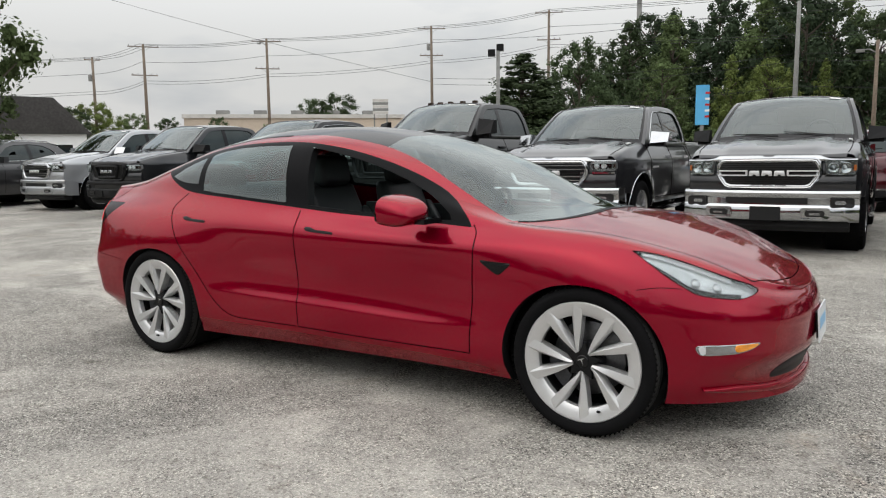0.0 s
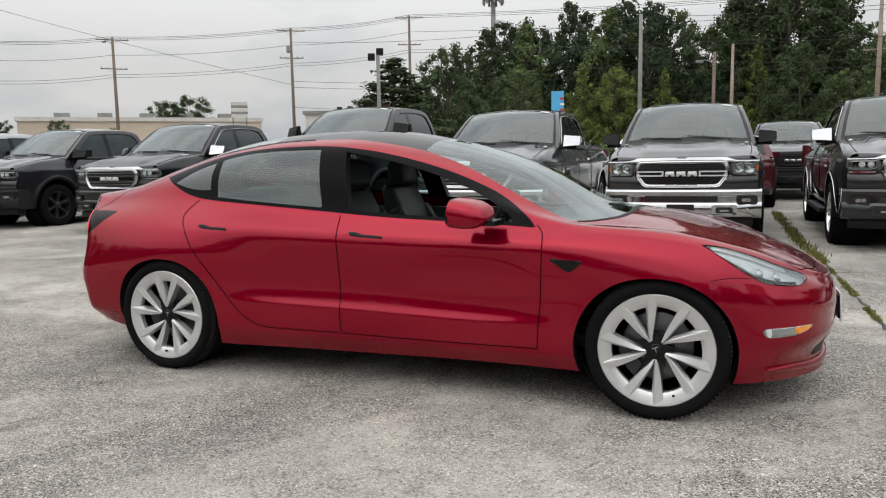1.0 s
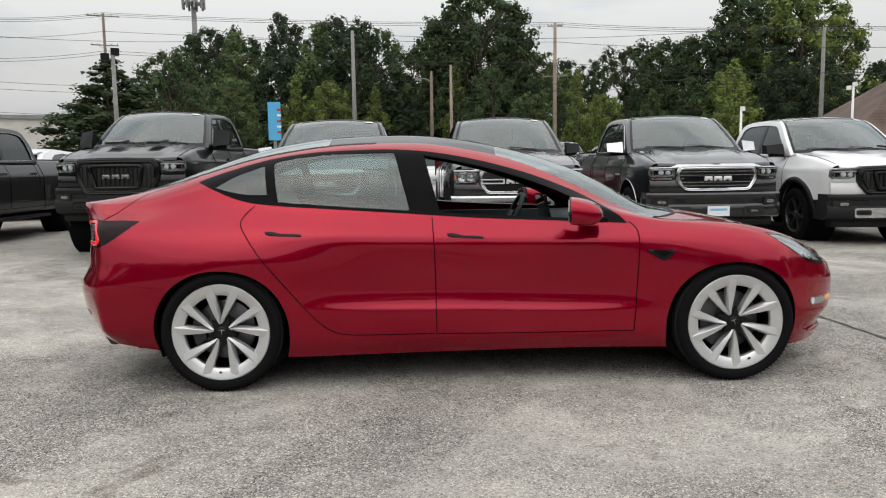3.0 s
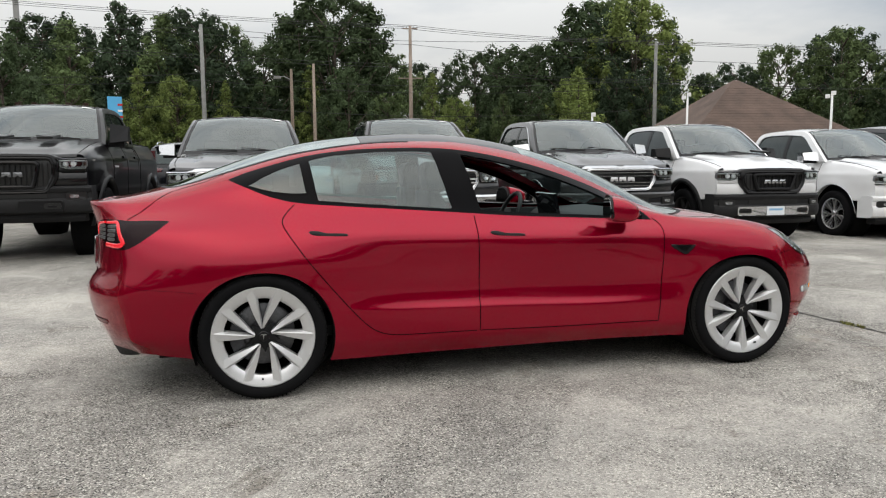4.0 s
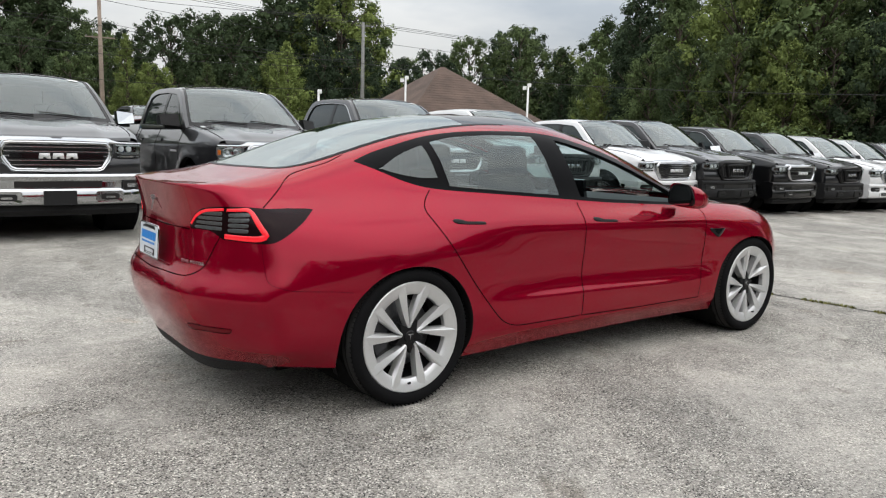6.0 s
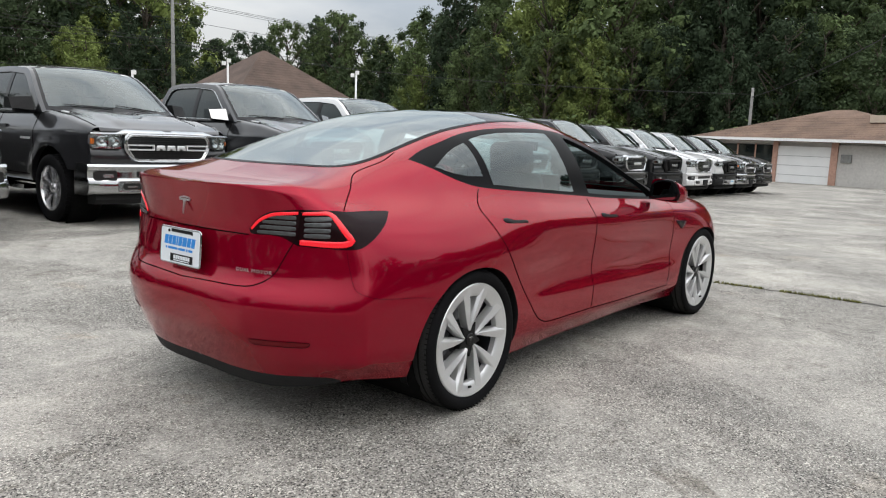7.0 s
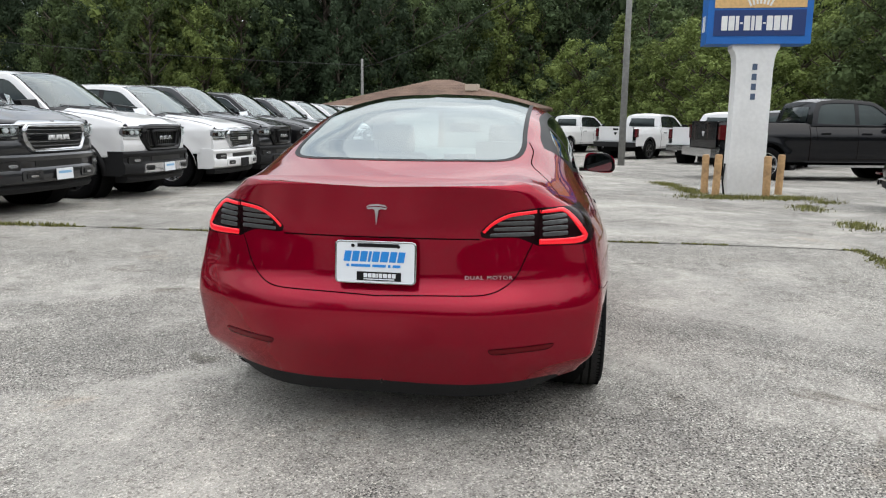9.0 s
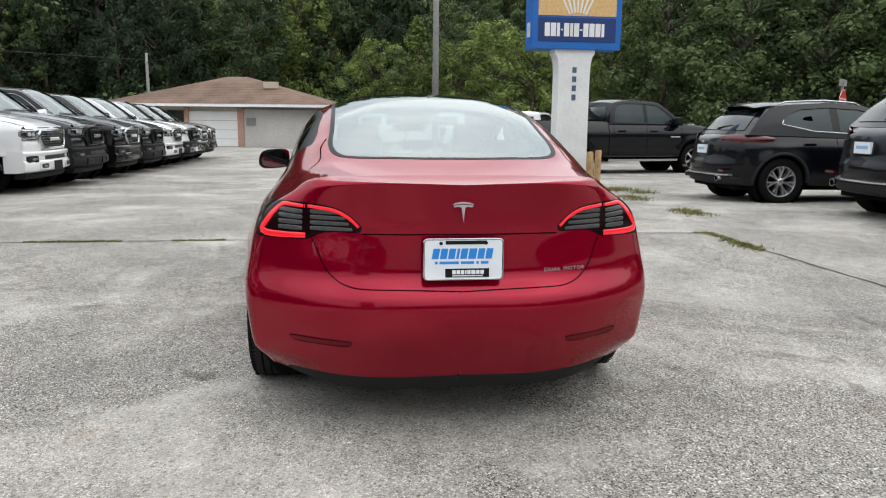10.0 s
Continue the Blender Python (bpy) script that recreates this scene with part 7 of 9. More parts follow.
def suv(colour, label, long=4.75, chrome=True):
    """A crossover, tail at the origin, looking along +x."""
    pm = PAINTS[colour]
    top = holder("crossover")
    put(top, label, "car")
    fa, ra, wr = long - 0.95, 0.98, 0.37
    reach, x0, x1 = wr + 0.055, 0.38, long - 0.45

    def flank(x, z):
        y = 0.93 - 0.05 * max(0.0, (0.72 - z) / 0.42) ** 2 - 0.105 * max(0.0, (z - 0.78) / 0.33) ** 2 + 0.014 * math.exp(-((z - 0.93) / 0.05) ** 2)
        y -= 0.10 * max(0.0, (1.0 - x) / 0.62) ** 2 + 0.13 * max(0.0, (x - 3.75) / 0.55) ** 2
        for cx in (fa, ra):
            y += 0.028 * math.exp(-(max(math.hypot(x - cx, z - wr) - reach, 0.0) / 0.11) ** 2)
        return y

    def low(x):
        z = 0.30
        for cx in (fa, ra):
            if abs(x - cx) < reach:
                z = max(z, wr + math.sqrt(max(reach ** 2 - (x - cx) ** 2, 0)))
        return z

    def belt(x):
        return float(np.interp(x, [0.38, 0.9, 2.4, 3.4, 4.0, 4.35], [1.10, 1.095, 1.055, 1.035, 0.975, 0.915]))
    xs = set(np.linspace(x0, x1, 70).tolist())
    for cx in (fa, ra):
        xs |= {cx + reach * math.cos(a) for a in np.linspace(0.03, math.pi - 0.03, 24)}
    xs = sorted(xs)
    body = bmesh.new()
    for s in (-1, 1):
        rows = []
        for x in xs:
            z0, z1 = low(x), belt(x)
            rows.append([(x, s * (flank(x, z0) - 0.06), z0 + 0.003)] + [(x, s * flank(x, z0 + (z1 - z0) * f), z0 + (z1 - z0) * f) for f in np.linspace(0, 1, 15)] + [(x, s * (flank(x, z1) - a), z1 + b) for a, b in ((0.02, 0.014), (0.06, 0.020))])
        sheet(rows, bm=body)
    tail = [(0.36, 0.14), (0.44, 0.055), (0.52, 0.012), (0.60, 0.0), (0.66, 0.012), (0.70, 0.05), (0.80, 0.065), (0.92, 0.075), (1.00, 0.10), (1.06, 0.15), (1.10, 0.24)]
    us = np.linspace(-1, 1, 25)
    sheet([[(xt * (1 - abs(u) ** 3) + x0 * abs(u) ** 3, u * flank(x0, z), z) for u in us] for z, xt in tail], bm=body)
    nose = [(0.34, 0.12), (0.45, 0.03), (0.60, 0.0), (0.75, 0.02), (0.86, 0.07), (0.915, 0.16)]
    sheet([[((long - xt) * (1 - abs(u) ** 3) + x1 * abs(u) ** 3, u * flank(x1, z), z) for u in us] for z, xt in nose], bm=body)
    sheet([[(x + (0.13 * (1 - u * u) if x > 4.2 else 0), u * (flank(x, belt(x)) - 0.058), belt(x) + 0.02 + 0.035 * (1 - u * u)) for u in us] for x in np.linspace(3.2, x1, 10)], bm=body)
    bmesh.ops.recalc_face_normals(body, faces=body.faces)
    body_ob = part("body", smooth(body, 42), pm, top)
    part("underbody", block(0.3, long - 0.3, -0.72, 0.72, 0.22, 0.55, 0.03), UNDER, top)
    for cx in (fa, ra):
        for s in (-1, 1):
            part("wheel_well", moved(lathe([(reach, 0.0), (reach, 0.32), (0.0, 0.32)], 26), pose(cx, s * 0.89, wr) @ Matrix.Diagonal((1, -s, 1, 1))), UNDER, top)
            rows = []
            for a in np.linspace(-0.05, math.pi + 0.05, 24):
                rows.append([(cx + (reach + r_) * math.cos(a), s * (flank(min(max(cx + (reach + r_) * math.cos(a), x0), x1), wr + (reach + r_) * math.sin(a)) + o), wr + (reach + r_) * math.sin(a)) for r_, o in ((-0.003, -0.03), (-0.003, 0.008), (0.03, 0.010), (0.045, 0.0))])
            fl = sheet(rows)
            bmesh.ops.recalc_face_normals(fl, faces=fl.faces)
            part("wheel_arch_trim", fl, BLACK_PLASTIC, body_ob)
    side_y = lambda z: 0.865 - 0.26 * (z - 1.05) - 0.30 * (z - 1.05) ** 2
    outer = [(0.40, 1.105), (0.60, 1.35), (0.80, 1.515), (1.10, 1.585), (1.80, 1.625), (2.40, 1.59), (2.78, 1.50), (3.12, 1.28), (3.50, 1.045), (2.40, 1.055), (1.30, 1.085)]
    light = [(0.99, 1.275), (1.02, 1.34), (1.13, 1.43), (1.35, 1.515), (1.80, 1.548), (2.36, 1.52), (2.64, 1.452), (2.93, 1.275), (3.18, 1.115), (2.40, 1.122), (1.50, 1.17)]
    at = lambda x, z, s, o=0.0: (x, s * (side_y(z) + o), z)
    cab = bmesh.new()
    for s in (-1, 1):
        sheet([[at(*a, s), at(*b, s, 0.003), at(*b, s, -0.018)] for a, b in zip(split_points(outer, 4), split_points(light, 4))], True, cab)
    arc = lambda u: 1 - abs(u) ** 2.3
    sheet([[(x, u * side_y(z), z + 0.055 * arc(u)) for u in us] for x, z in split_points(outer[2:7], 3, False)], bm=cab)
    back, front = split_points(outer[:3], 4, False), split_points(outer[6:9], 4, False)
    sheet([[(x - 0.14 * (1 - u * u) * (1 - 0.6 * k / 8), u * side_y(z), z + 0.055 * arc(u) * k / 8) for u in us] for k, (x, z) in enumerate(back)], bm=cab)
    for s in (-1, 1):
        sheet([[(x + 0.10 * (1 - u * u), s * u * side_y(z), z + 0.055 * arc(u) * (1 - k / 8)) for u in (1.0, 0.97, 0.93)] for k, (x, z) in enumerate(front)], bm=cab)
    bmesh.ops.remove_doubles(cab, verts=cab.verts, dist=0.0015)
    bmesh.ops.recalc_face_normals(cab, faces=cab.faces)
    cab_ob = part("cabin", smooth(cab, 42), pm, top)
    rear = [[(x - 0.14 * (1 - u * u) * (1 - 0.6 * k / 8) - 0.008, u * side_y(z), z + 0.055 * arc(u) * k / 8 + 0.006) for u in np.linspace(-0.84, 0.84, 17)] for k, (x, z) in enumerate(back) if 1 <= k <= 7]
    g = sheet(rear)
    bmesh.ops.recalc_face_normals(g, faces=g.faces)
    part("rear_window", g, TRUCK_GLASS, cab_ob)
    g = sheet([[(x + 0.10 * (1 - u * u) - 0.004, u * side_y(z), z + 0.055 * arc(u) * (1 - k / 8)) for u in np.linspace(-0.94, 0.94, 17)] for k, (x, z) in enumerate(front)])
    bmesh.ops.recalc_face_normals(g, faces=g.faces)
    part("windscreen", g, TRUCK_GLASS, cab_ob)
    part("rear_wiper", tube([(0.315, 0.02, 1.20), (0.36, -0.16, 1.235), (0.40, -0.34, 1.25)], 0.010, 6), BLACK_SATIN, cab_ob)
    sp = sheet([[(x - 0.05 * (1 - u * u), u * 0.60, z + 0.055 * arc(u)) for u in np.linspace(-1, 1, 13)] for x, z in ((1.02, 1.585), (0.80, 1.565), (0.60, 1.53), (0.60, 1.505), (0.80, 1.525))])
    bmesh.ops.recalc_face_normals(sp, faces=sp.faces)
    part("rear_spoiler", smooth(sp, 40), pm, cab_ob)
    for s in (-1, 1):
        for nm, poly in (("rear_side_window", light[:5] + [(1.86, 1.547), (1.90, 1.148), (1.50, 1.17)]), ("front_window", [(1.97, 1.146), (1.93, 1.543)] + light[5:9] + [(2.40, 1.122)])):
            ring = split_points(poly, 3)
            mx, mz = sum(p[0] for p in ring) / len(ring), sum(p[1] for p in ring) / len(ring)
            rows = [[at(mx + (p[0] - mx) * k, mz + (p[1] - mz) * k, s, -0.014) for k in (1.0, 0.6, 0.2)] for p in ring]
            g = sheet(rows, True)
            bmesh.ops.recalc_face_normals(g, faces=g.faces)
            part(nm, g, TRUCK_GLASS, cab_ob)
        part("window_pillar", sheet([[at(x, z, s, -0.010) for x in (1.85, 1.98)] for z in (1.145, 1.35, 1.546)]), BLACK_GLOSS, cab_ob)
        if chrome:
            part("window_strip", tube([at(x, z, s, 0.004) for x, z in split_points([light[1], light[0], (1.25, 1.222), light[10], light[9], light[8]], 4, False)], 0.011, 6), CHROME, cab_ob)
            part("roof_rail", tube([(1.0, s * 0.60, 1.585), (1.12, s * 0.61, 1.632), (1.8, s * 0.60, 1.662), (2.3, s * 0.60, 1.632), (2.42, s * 0.60, 1.585)], 0.014, 6), CHROME, cab_ob)
        for x in (1.42, 2.42):
            part("door_handle", block(x - 0.10, x + 0.10, s * flank(x, 0.96) - 0.022, s * flank(x, 0.96) + 0.022, 0.945, 0.978, 0.012), CHROME if chrome else pm, body_ob)
        for x in (1.90, 2.95):
            part("door_joint", tube([(x, s * (flank(x, z) + 0.0005), z) for z in np.linspace(1.05, 0.36, 9)], 0.004, 5), GAP, body_ob)
        path = [(0.12 * (1 - u ** 3) + x0 * u ** 3 - 0.012, u * flank(x0, 1.0) + 0.004) for u in np.linspace(0.56, 1, 8)] + [(x, flank(x, 1.0) + 0.010) for x in np.linspace(0.42, 0.84, 7)]
        rows = []
        for k, (x, y) in enumerate(path):
            h = 0.018 + 0.062 * math.sin(math.pi * min(max((k + 1.5) / 15, 0), 1)) ** 0.6
            zc = 1.015 + 0.03 * k / 14
            rows.append([(x, s * (y - 0.03), zc - h - 0.004), (x, s * y, zc - h), (x, s * y - s * 0.004, zc), (x, s * (y - 0.016), zc + h), (x, s * (y - 0.05), zc + h + 0.004)])
        lamp = sheet(rows)
        bmesh.ops.recalc_face_normals(lamp, faces=lamp.faces)
        part("tail_lamp", lamp, LENS_RED, top, "dark red tail lamp")
        part("reflector", block(0.075, 0.12, s * 0.66 - 0.09, s * 0.66 + 0.09, 0.515, 0.545, 0.008), LENS_RED, top)
        part("exhaust_tip", moved(lathe([(0.050, -0.06), (0.053, -0.07), (0.044, -0.07), (0.040, 0.0)], 20, "x"), pose(0.13, s * 0.56, 0.40)), CHROME, top)
        part("head_lamp", skewed(block(-0.16, 0.16, -0.12, 0.12, -0.045, 0.045, 0.03), lambda c: (long - 0.34 + c.x - 0.9 * (c.y + 0.12) ** 1.0 * 0.9, s * (0.66 + c.y), 0.79 + c.z)), LAMP_GREY, top)
        mir = part("door_mirror", block(2.98, 3.13, s * 1.0 - 0.11, s * 1.0 + 0.09, 1.08, 1.22, 0.05, segments=4), pm, top)
        part("mirror_arm", block(3.02, 3.10, min(s * 0.82, s * 0.96), max(s * 0.82, s * 0.96), 1.075, 1.11, 0.01), BLACK_SATIN, mir)
    pl = part("number_plate", block(0.045, 0.075, -0.155, 0.155, 0.79, 0.93, 0.004), PLATE, top, "white plate with plain bars")
    part("plate_bar", block(0.042, 0.0445, -0.11, 0.11, 0.845, 0.885, 0), PLATE_PALE_BLUE, pl)
    part("tail_mark", block(0.062, 0.085, -0.05, 0.05, 0.965, 1.0, 0.012), CHROME, top)
    bowed = lambda c: (c.x + (x0 - 0.02) * (abs(c.y) / 0.86) ** 3, c.y, c.z)

    def across_tail(sec, half):
        bm = prism(sec, 2 * half, "y", -half)
        bmesh.ops.subdivide_edges(bm, edges=[e for e in bm.edges if abs(e.verts[0].co.y - e.verts[1].co.y) > 0.5], cuts=18, use_grid_fill=True)
        return smooth(skewed(bm, bowed), 38)
    part("bumper_trim", across_tail([(0.02, 0.440), (-0.006, 0.450), (-0.008, 0.468), (0.02, 0.478), (0.10, 0.478), (0.10, 0.440)], 0.70), ALLOY, top, "silver bumper trim")
    part("rear_bumper", across_tail([(0.10, 0.30), (0.03, 0.33), (0.01, 0.40), (0.02, 0.435), (0.12, 0.435), (0.20, 0.30)], 0.78), BLACK_PLASTIC, top)
    part("front_grille", block(long - 0.04, long + 0.004, -0.36, 0.36, 0.50, 0.76, 0.02), GRILLE_BLACK, top)
    key = (0.37, "split")
    for cx in (fa, ra):
        for s in (-1, 1):
            m = pose(cx, s * 0.795, wr, 0, 0, 0 if s < 0 else 180)
            if key in TRUCK_WHEELS:
                w = copy_thing(TRUCK_WHEELS[key], m)
            else:
                w = TRUCK_WHEELS[key] = truck_wheel(wr, "split")
            w.matrix_basis = m
            w.parent = top
    return top


CROSS = {"black": suv("navy", "black crossover with chrome window strips, parked tail-on"), "white": suv("white", "white crossover parked in the back row", chrome=False),
         "maroon": suv("maroon", "dark maroon crossover parked in the back row", chrome=False), "grey": suv("granite", "dark grey crossover parked in the back row")}


def stand_suv(kind, x, y, heading, group):
    m = pose(x, y, ground_z(x), 0, 0, heading) @ Matrix.Scale(1.06, 4)
    key = "suv_" + kind
    if key in taken:
        ob = copy_thing(CROSS[kind], m)
    else:
        taken.add(key)
        ob = CROSS[kind]
        ob.matrix_basis = m
    return put(ob, group=group)


# across the aisle, tails towards the lot
stand_suv("black", 7.55, -5.85, -91, "crossovers across the aisle")
stand_suv("black", 4.15, -6.45, -93, "crossovers across the aisle")
stand("black_plain", 18.55, -11.4, -79, "pickups across the aisle")
for kind, x, y in (("dark_offroad", 23.2, -7.7), ("white_longhorn", 26.8, -6.2), ("white_offroad", 31.6, -3.4), ("white_longhorn", 38.4, 0.2), ("dark_offroad", 42.2, 2.0)):
    stand(kind, x + 5.1, y - 3.6, -35 + random.uniform(-2, 2), "pickups across the aisle")
# second row behind the pickups
for kind, x, y, hd in (("black", -3.3, 13.2, 90), ("white", 0.05, 12.6, 90), ("maroon", 1.75, 13.6, 90), ("grey", -6.9, 13.5, 90), ("grey", 5.6, 14.5, 90), ("white", -11.0, 14.0, 90), ("grey", 8.4, 15.0, 90)):
    stand_suv(kind, x, y, hd, "back row of parked cars")
for kind, x, y, hd in (("grey", -20.5, 9.8, -70), ("white", -23.5, 11.5, -70), ("grey", -27.0, 13.0, -70)):
    stand_suv(kind, x, y, hd, "cars at the end of the row")
stand("dark_offroad", 3.3, 17.5, -90, "back row of parked cars")
stand("granite_chrome", 5.2, 23.0, -90, "back row of parked cars")

# ---------------------------------------------------------------- buildings, sign, poles
SHINGLE = material("brown_shingles", (0.150, 0.096, 0.068), 0.85, grain=0.4, scale=14, stain=0.35, stain_scale=0.7, bump=0.3)
SHINGLE_DARK = material("dark_brown_shingles", (0.088, 0.058, 0.044), 0.85, grain=0.4, scale=14, stain=0.35, stain_scale=0.7, bump=0.3)
STUCCO = material("pale_wall_paint", (0.50, 0.48, 0.45), 0.8, grain=0.1, scale=8, stain=0.15, stain_scale=0.7)
SALMON = material("salmon_brick_pier", (0.42, 0.25, 0.19), 0.8, grain=0.2, scale=10)
WOOD_POLE = material("weathered_pole_wood", (0.16, 0.125, 0.095), 0.85, grain=0.3, scale=12, stain=0.25, stain_scale=0.6, bump=0.2)
GREY_POLE = material("grey_pole", (0.20, 0.20, 0.19), 0.7, grain=0.2, scale=8, stain=0.2, stain_scale=0.5)
POLE_TAN = material("grey_tan_pole", (0.25, 0.20, 0.16), 0.85, grain=0.3, scale=12, stain=0.25, stain_scale=0.6)
POST_WOOD = material("bollard_wood", (0.40, 0.25, 0.12), 0.75, grain=0.3, scale=18, stain=0.25, stain_scale=3, bump=0.2)
SIGN_BLUE = material("sign_blue", (0.012, 0.12, 0.42), 0.4, stain=0.08, stain_scale=2)
SIGN_NAVY = material("sign_navy", (0.012, 0.035, 0.14), 0.4, stain=0.08, stain_scale=2)
SIGN_GOLD = material("sign_gold", (0.62, 0.40, 0.17), 0.5, grain=0.15, scale=20)
SIGN_WHITE = material("post_white_paint", (0.70, 0.70, 0.69), 0.6, grain=0.06, scale=14, stain=0.10, stain_scale=1.2, bump=0.03)
GREY_INK = material("blue_grey_paint", (0.07, 0.10, 0.16), 0.6)
SKY_BLUE = material("light_blue_sign", (0.08, 0.36, 0.62), 0.5, stain=0.08)
STOP_RED = material("stop_sign_red", (0.45, 0.02, 0.02), 0.4)
BEIGE = material("beige_store_wall", (0.48, 0.40, 0.32), 0.9, stain=0.12, stain_scale=0.05, grain=0.05, scale=2)
WIRE = material("black_wire", (0.02, 0.02, 0.02), 0.6)
DARK_ROOF = material("dark_roof", (0.045, 0.042, 0.04), 0.85, grain=0.3, scale=6, stain=0.2, stain_scale=0.5)


def hip_roof(w, d, rise, over, ridge):
    """A hipped roof with eaves, over a w by d plan centred on the origin, eaves at z = 0."""
    bm = bmesh.new()
    x, y = w / 2 + over, d / 2 + over
    lo = [bm.verts.new(p) for p in ((-x, -y, -0.18), (x, -y, -0.18), (x, y, -0.18), (-x, y, -0.18))]
    e = [bm.verts.new(p) for p in ((-x, -y, 0), (x, -y, 0), (x, y, 0), (-x, y, 0))]
    r0, r1 = bm.verts.new((-ridge, 0, rise)), bm.verts.new((ridge, 0, rise))
    for i in range(4):
        bm.faces.new((lo[i], lo[(i + 1) % 4], e[(i + 1) % 4], e[i]))
    bm.faces.new(lo[::-1])
    bm.faces.new((e[0], e[1], r1, r0))
    bm.faces.new((e[1], e[2], r1))
    bm.faces.new((e[2], e[3], r0, r1))
    bm.faces.new((e[3], e[0], r0))
    bmesh.ops.recalc_face_normals(bm, faces=bm.faces)
    return bm


def low_house(x, y, z, turn, w, d, wall, rise, label, bays, shingle=SHINGLE):
    """A low hipped building; the facade towards local -y, with bays as (from, to, kind)."""
    h = holder("low_building", pose(x, y, z, 0, 0, turn))
    put(h, label, "building")
    part("wall", block(-w / 2, w / 2, -d / 2 + 0.25, d / 2, 0, wall, 0), STUCCO, h)
    for a, b, kind in bays:
        if kind == "pier":
            part("pier", block(a, b, -d / 2, -d / 2 + 0.26, 0, wall - 0.1, 0.02), SALMON, h)
        elif kind == "garage":
            door = part("garage_door", block(a, b, -d / 2 + 0.12, -d / 2 + 0.2, 0, wall - 0.45, 0.01), WHITE_PAINT, h)
            for k in range(1, 4):
                part("panel_joint", block(a, b, -d / 2 + 0.112, -d / 2 + 0.119, k * (wall - 0.45) / 4 - 0.01, k * (wall - 0.45) / 4 + 0.01, 0), GREY_POLE, door)
        elif kind == "window":
            win = part("window", block(a, b, -d / 2 + 0.16, -d / 2 + 0.24, 0.7, wall - 0.4, 0.01), TRUCK_GLASS, h)
            n = max(2, int((b - a) / 1.1))
            for k in range(n + 1):
                xx = a + (b - a) * k / n
                part("window_frame", block(xx - 0.05, xx + 0.05, -d / 2 + 0.13, -d / 2 + 0.2, 0.6, wall - 0.35, 0.005), SALMON, win)
        elif kind == "panel":
            part("wall_panel", block(a, b, -d / 2 + 0.1, -d / 2 + 0.2, 0, wall - 0.3, 0.01), STUCCO, h)
    roof = part("roof", moved(hip_roof(w, d, rise, 0.75, max((w - d) * 0.3, 0.4) / 2), pose(0, 0, wall)), shingle, h, "brown shingled hip roof")
    course = bmesh.new()
    for k in range(1, int(d / 2 / 0.32)):
        f = k * 0.32 / (d / 2 + 0.75)
        xx = (w / 2 + 0.75) + (max((w - d) * 0.3, 0.4) / 2 - w / 2 - 0.75) * f
        yy = -(d / 2 + 0.75) * (1 - f)
        box(course, -xx, xx, yy - 0.02, yy + 0.03, wall + rise * f - 0.004, wall + rise * f + 0.006)
    tagged(part("shingle_course", course, shingle, roof), kind="stuff")
    part("fascia", block(-w / 2 - 0.78, w / 2 + 0.78, -d / 2 - 0.79, -d / 2 - 0.755, wall - 0.15, wall + 0.02, 0), WHITE_PAINT, roof, "white fascia board")
    return roof, h


_, HOUSE = low_house(50.9, 8.1, -0.72, -100.1 + 180 - 180, 14.2, 9.5, 2.85, 2.05, "low white building with brown shingled hip roof and garage doors",
                     [(-7.1, -2.2, "window"), (-2.2, -1.9, "pier"), (-1.9, 1.4, "garage"), (1.4, 1.8, "pier"), (1.8, 6.8, "panel"), (6.8, 7.1, "pier")])
part("roof_vent", block(2.6, 3.5, -2.6, -2.0, 4.0, 4.45, 0.03), BEIGE, HOUSE)
part("meter_box", block(2.0, 2.6, -4.75, -4.5, 1.5, 2.0, 0.02), GREY_POLE, HOUSE)
low_house(37.0, 51.1, -0.3, -6.5, 14.2, 14.2, 2.95, 5.55, "low building with a large brown shingled hip roof", [(-5.5, -2, "window"), (1, 5, "window")], SHINGLE_DARK)

# white building with a dark roof, and a far store
wb = holder("white_building", pose(-55.5, 29.0, 0, 0, 0, 60))
put(wb, "white building with a dark pitched roof", "building")
part("wall", block(-3.4, 3.4, -3, 3, 0, 3.4, 0.02), WHITE_PAINT, wb)
part("roof", prism([(-3.8, 3.3), (3.8, 3.3), (1.3, 6.0), (-3.8, 6.1)], 6.6, "y", -3.3, 0.03), DARK_ROOF, wb)
for k in range(3):
    part("window", block(-2.4 + 1.9 * k, -1.4 + 1.9 * k, -3.04, -2.98, 1.2, 2.5, 0.01), TRUCK_GLASS, wb)
store = holder("far_store", pose(-100, 106, 0, 0, 0, 43))
put(store, "long low beige store building far off", "building")
part("wall", block(-20, 20, -8, 8, 0, 9.0, 0.05), BEIGE, store)
part("parapet", block(-20.3, 20.3, -8.3, 8.3, 8.8, 9.5, 0.05), STUCCO, store)
for k in range(5):
    part("roof_unit", block(-15 + 7 * k, -12.6 + 7 * k, -2, 1, 9.5, 10.6, 0.05), GREY_POLE, store)
for k in range(6):
    part("shop_window", block(-17 + 6 * k, -13 + 6 * k, -8.1, -7.95, 1.0, 4.5, 0.02), TRUCK_GLASS, store)
ware = holder("far_warehouse", pose(-52, 128, 0, 0, 0, 22))
put(ware, "pale flat-roofed warehouse far off", "building")
part("wall", block(-22, 22, -9, 9, 0, 9.6, 0.05), STUCCO, ware)
part("roof", block(-22.4, 22.4, -9.4, 9.4, 9.6, 10.2, 0.05), GREY_POLE, ware)


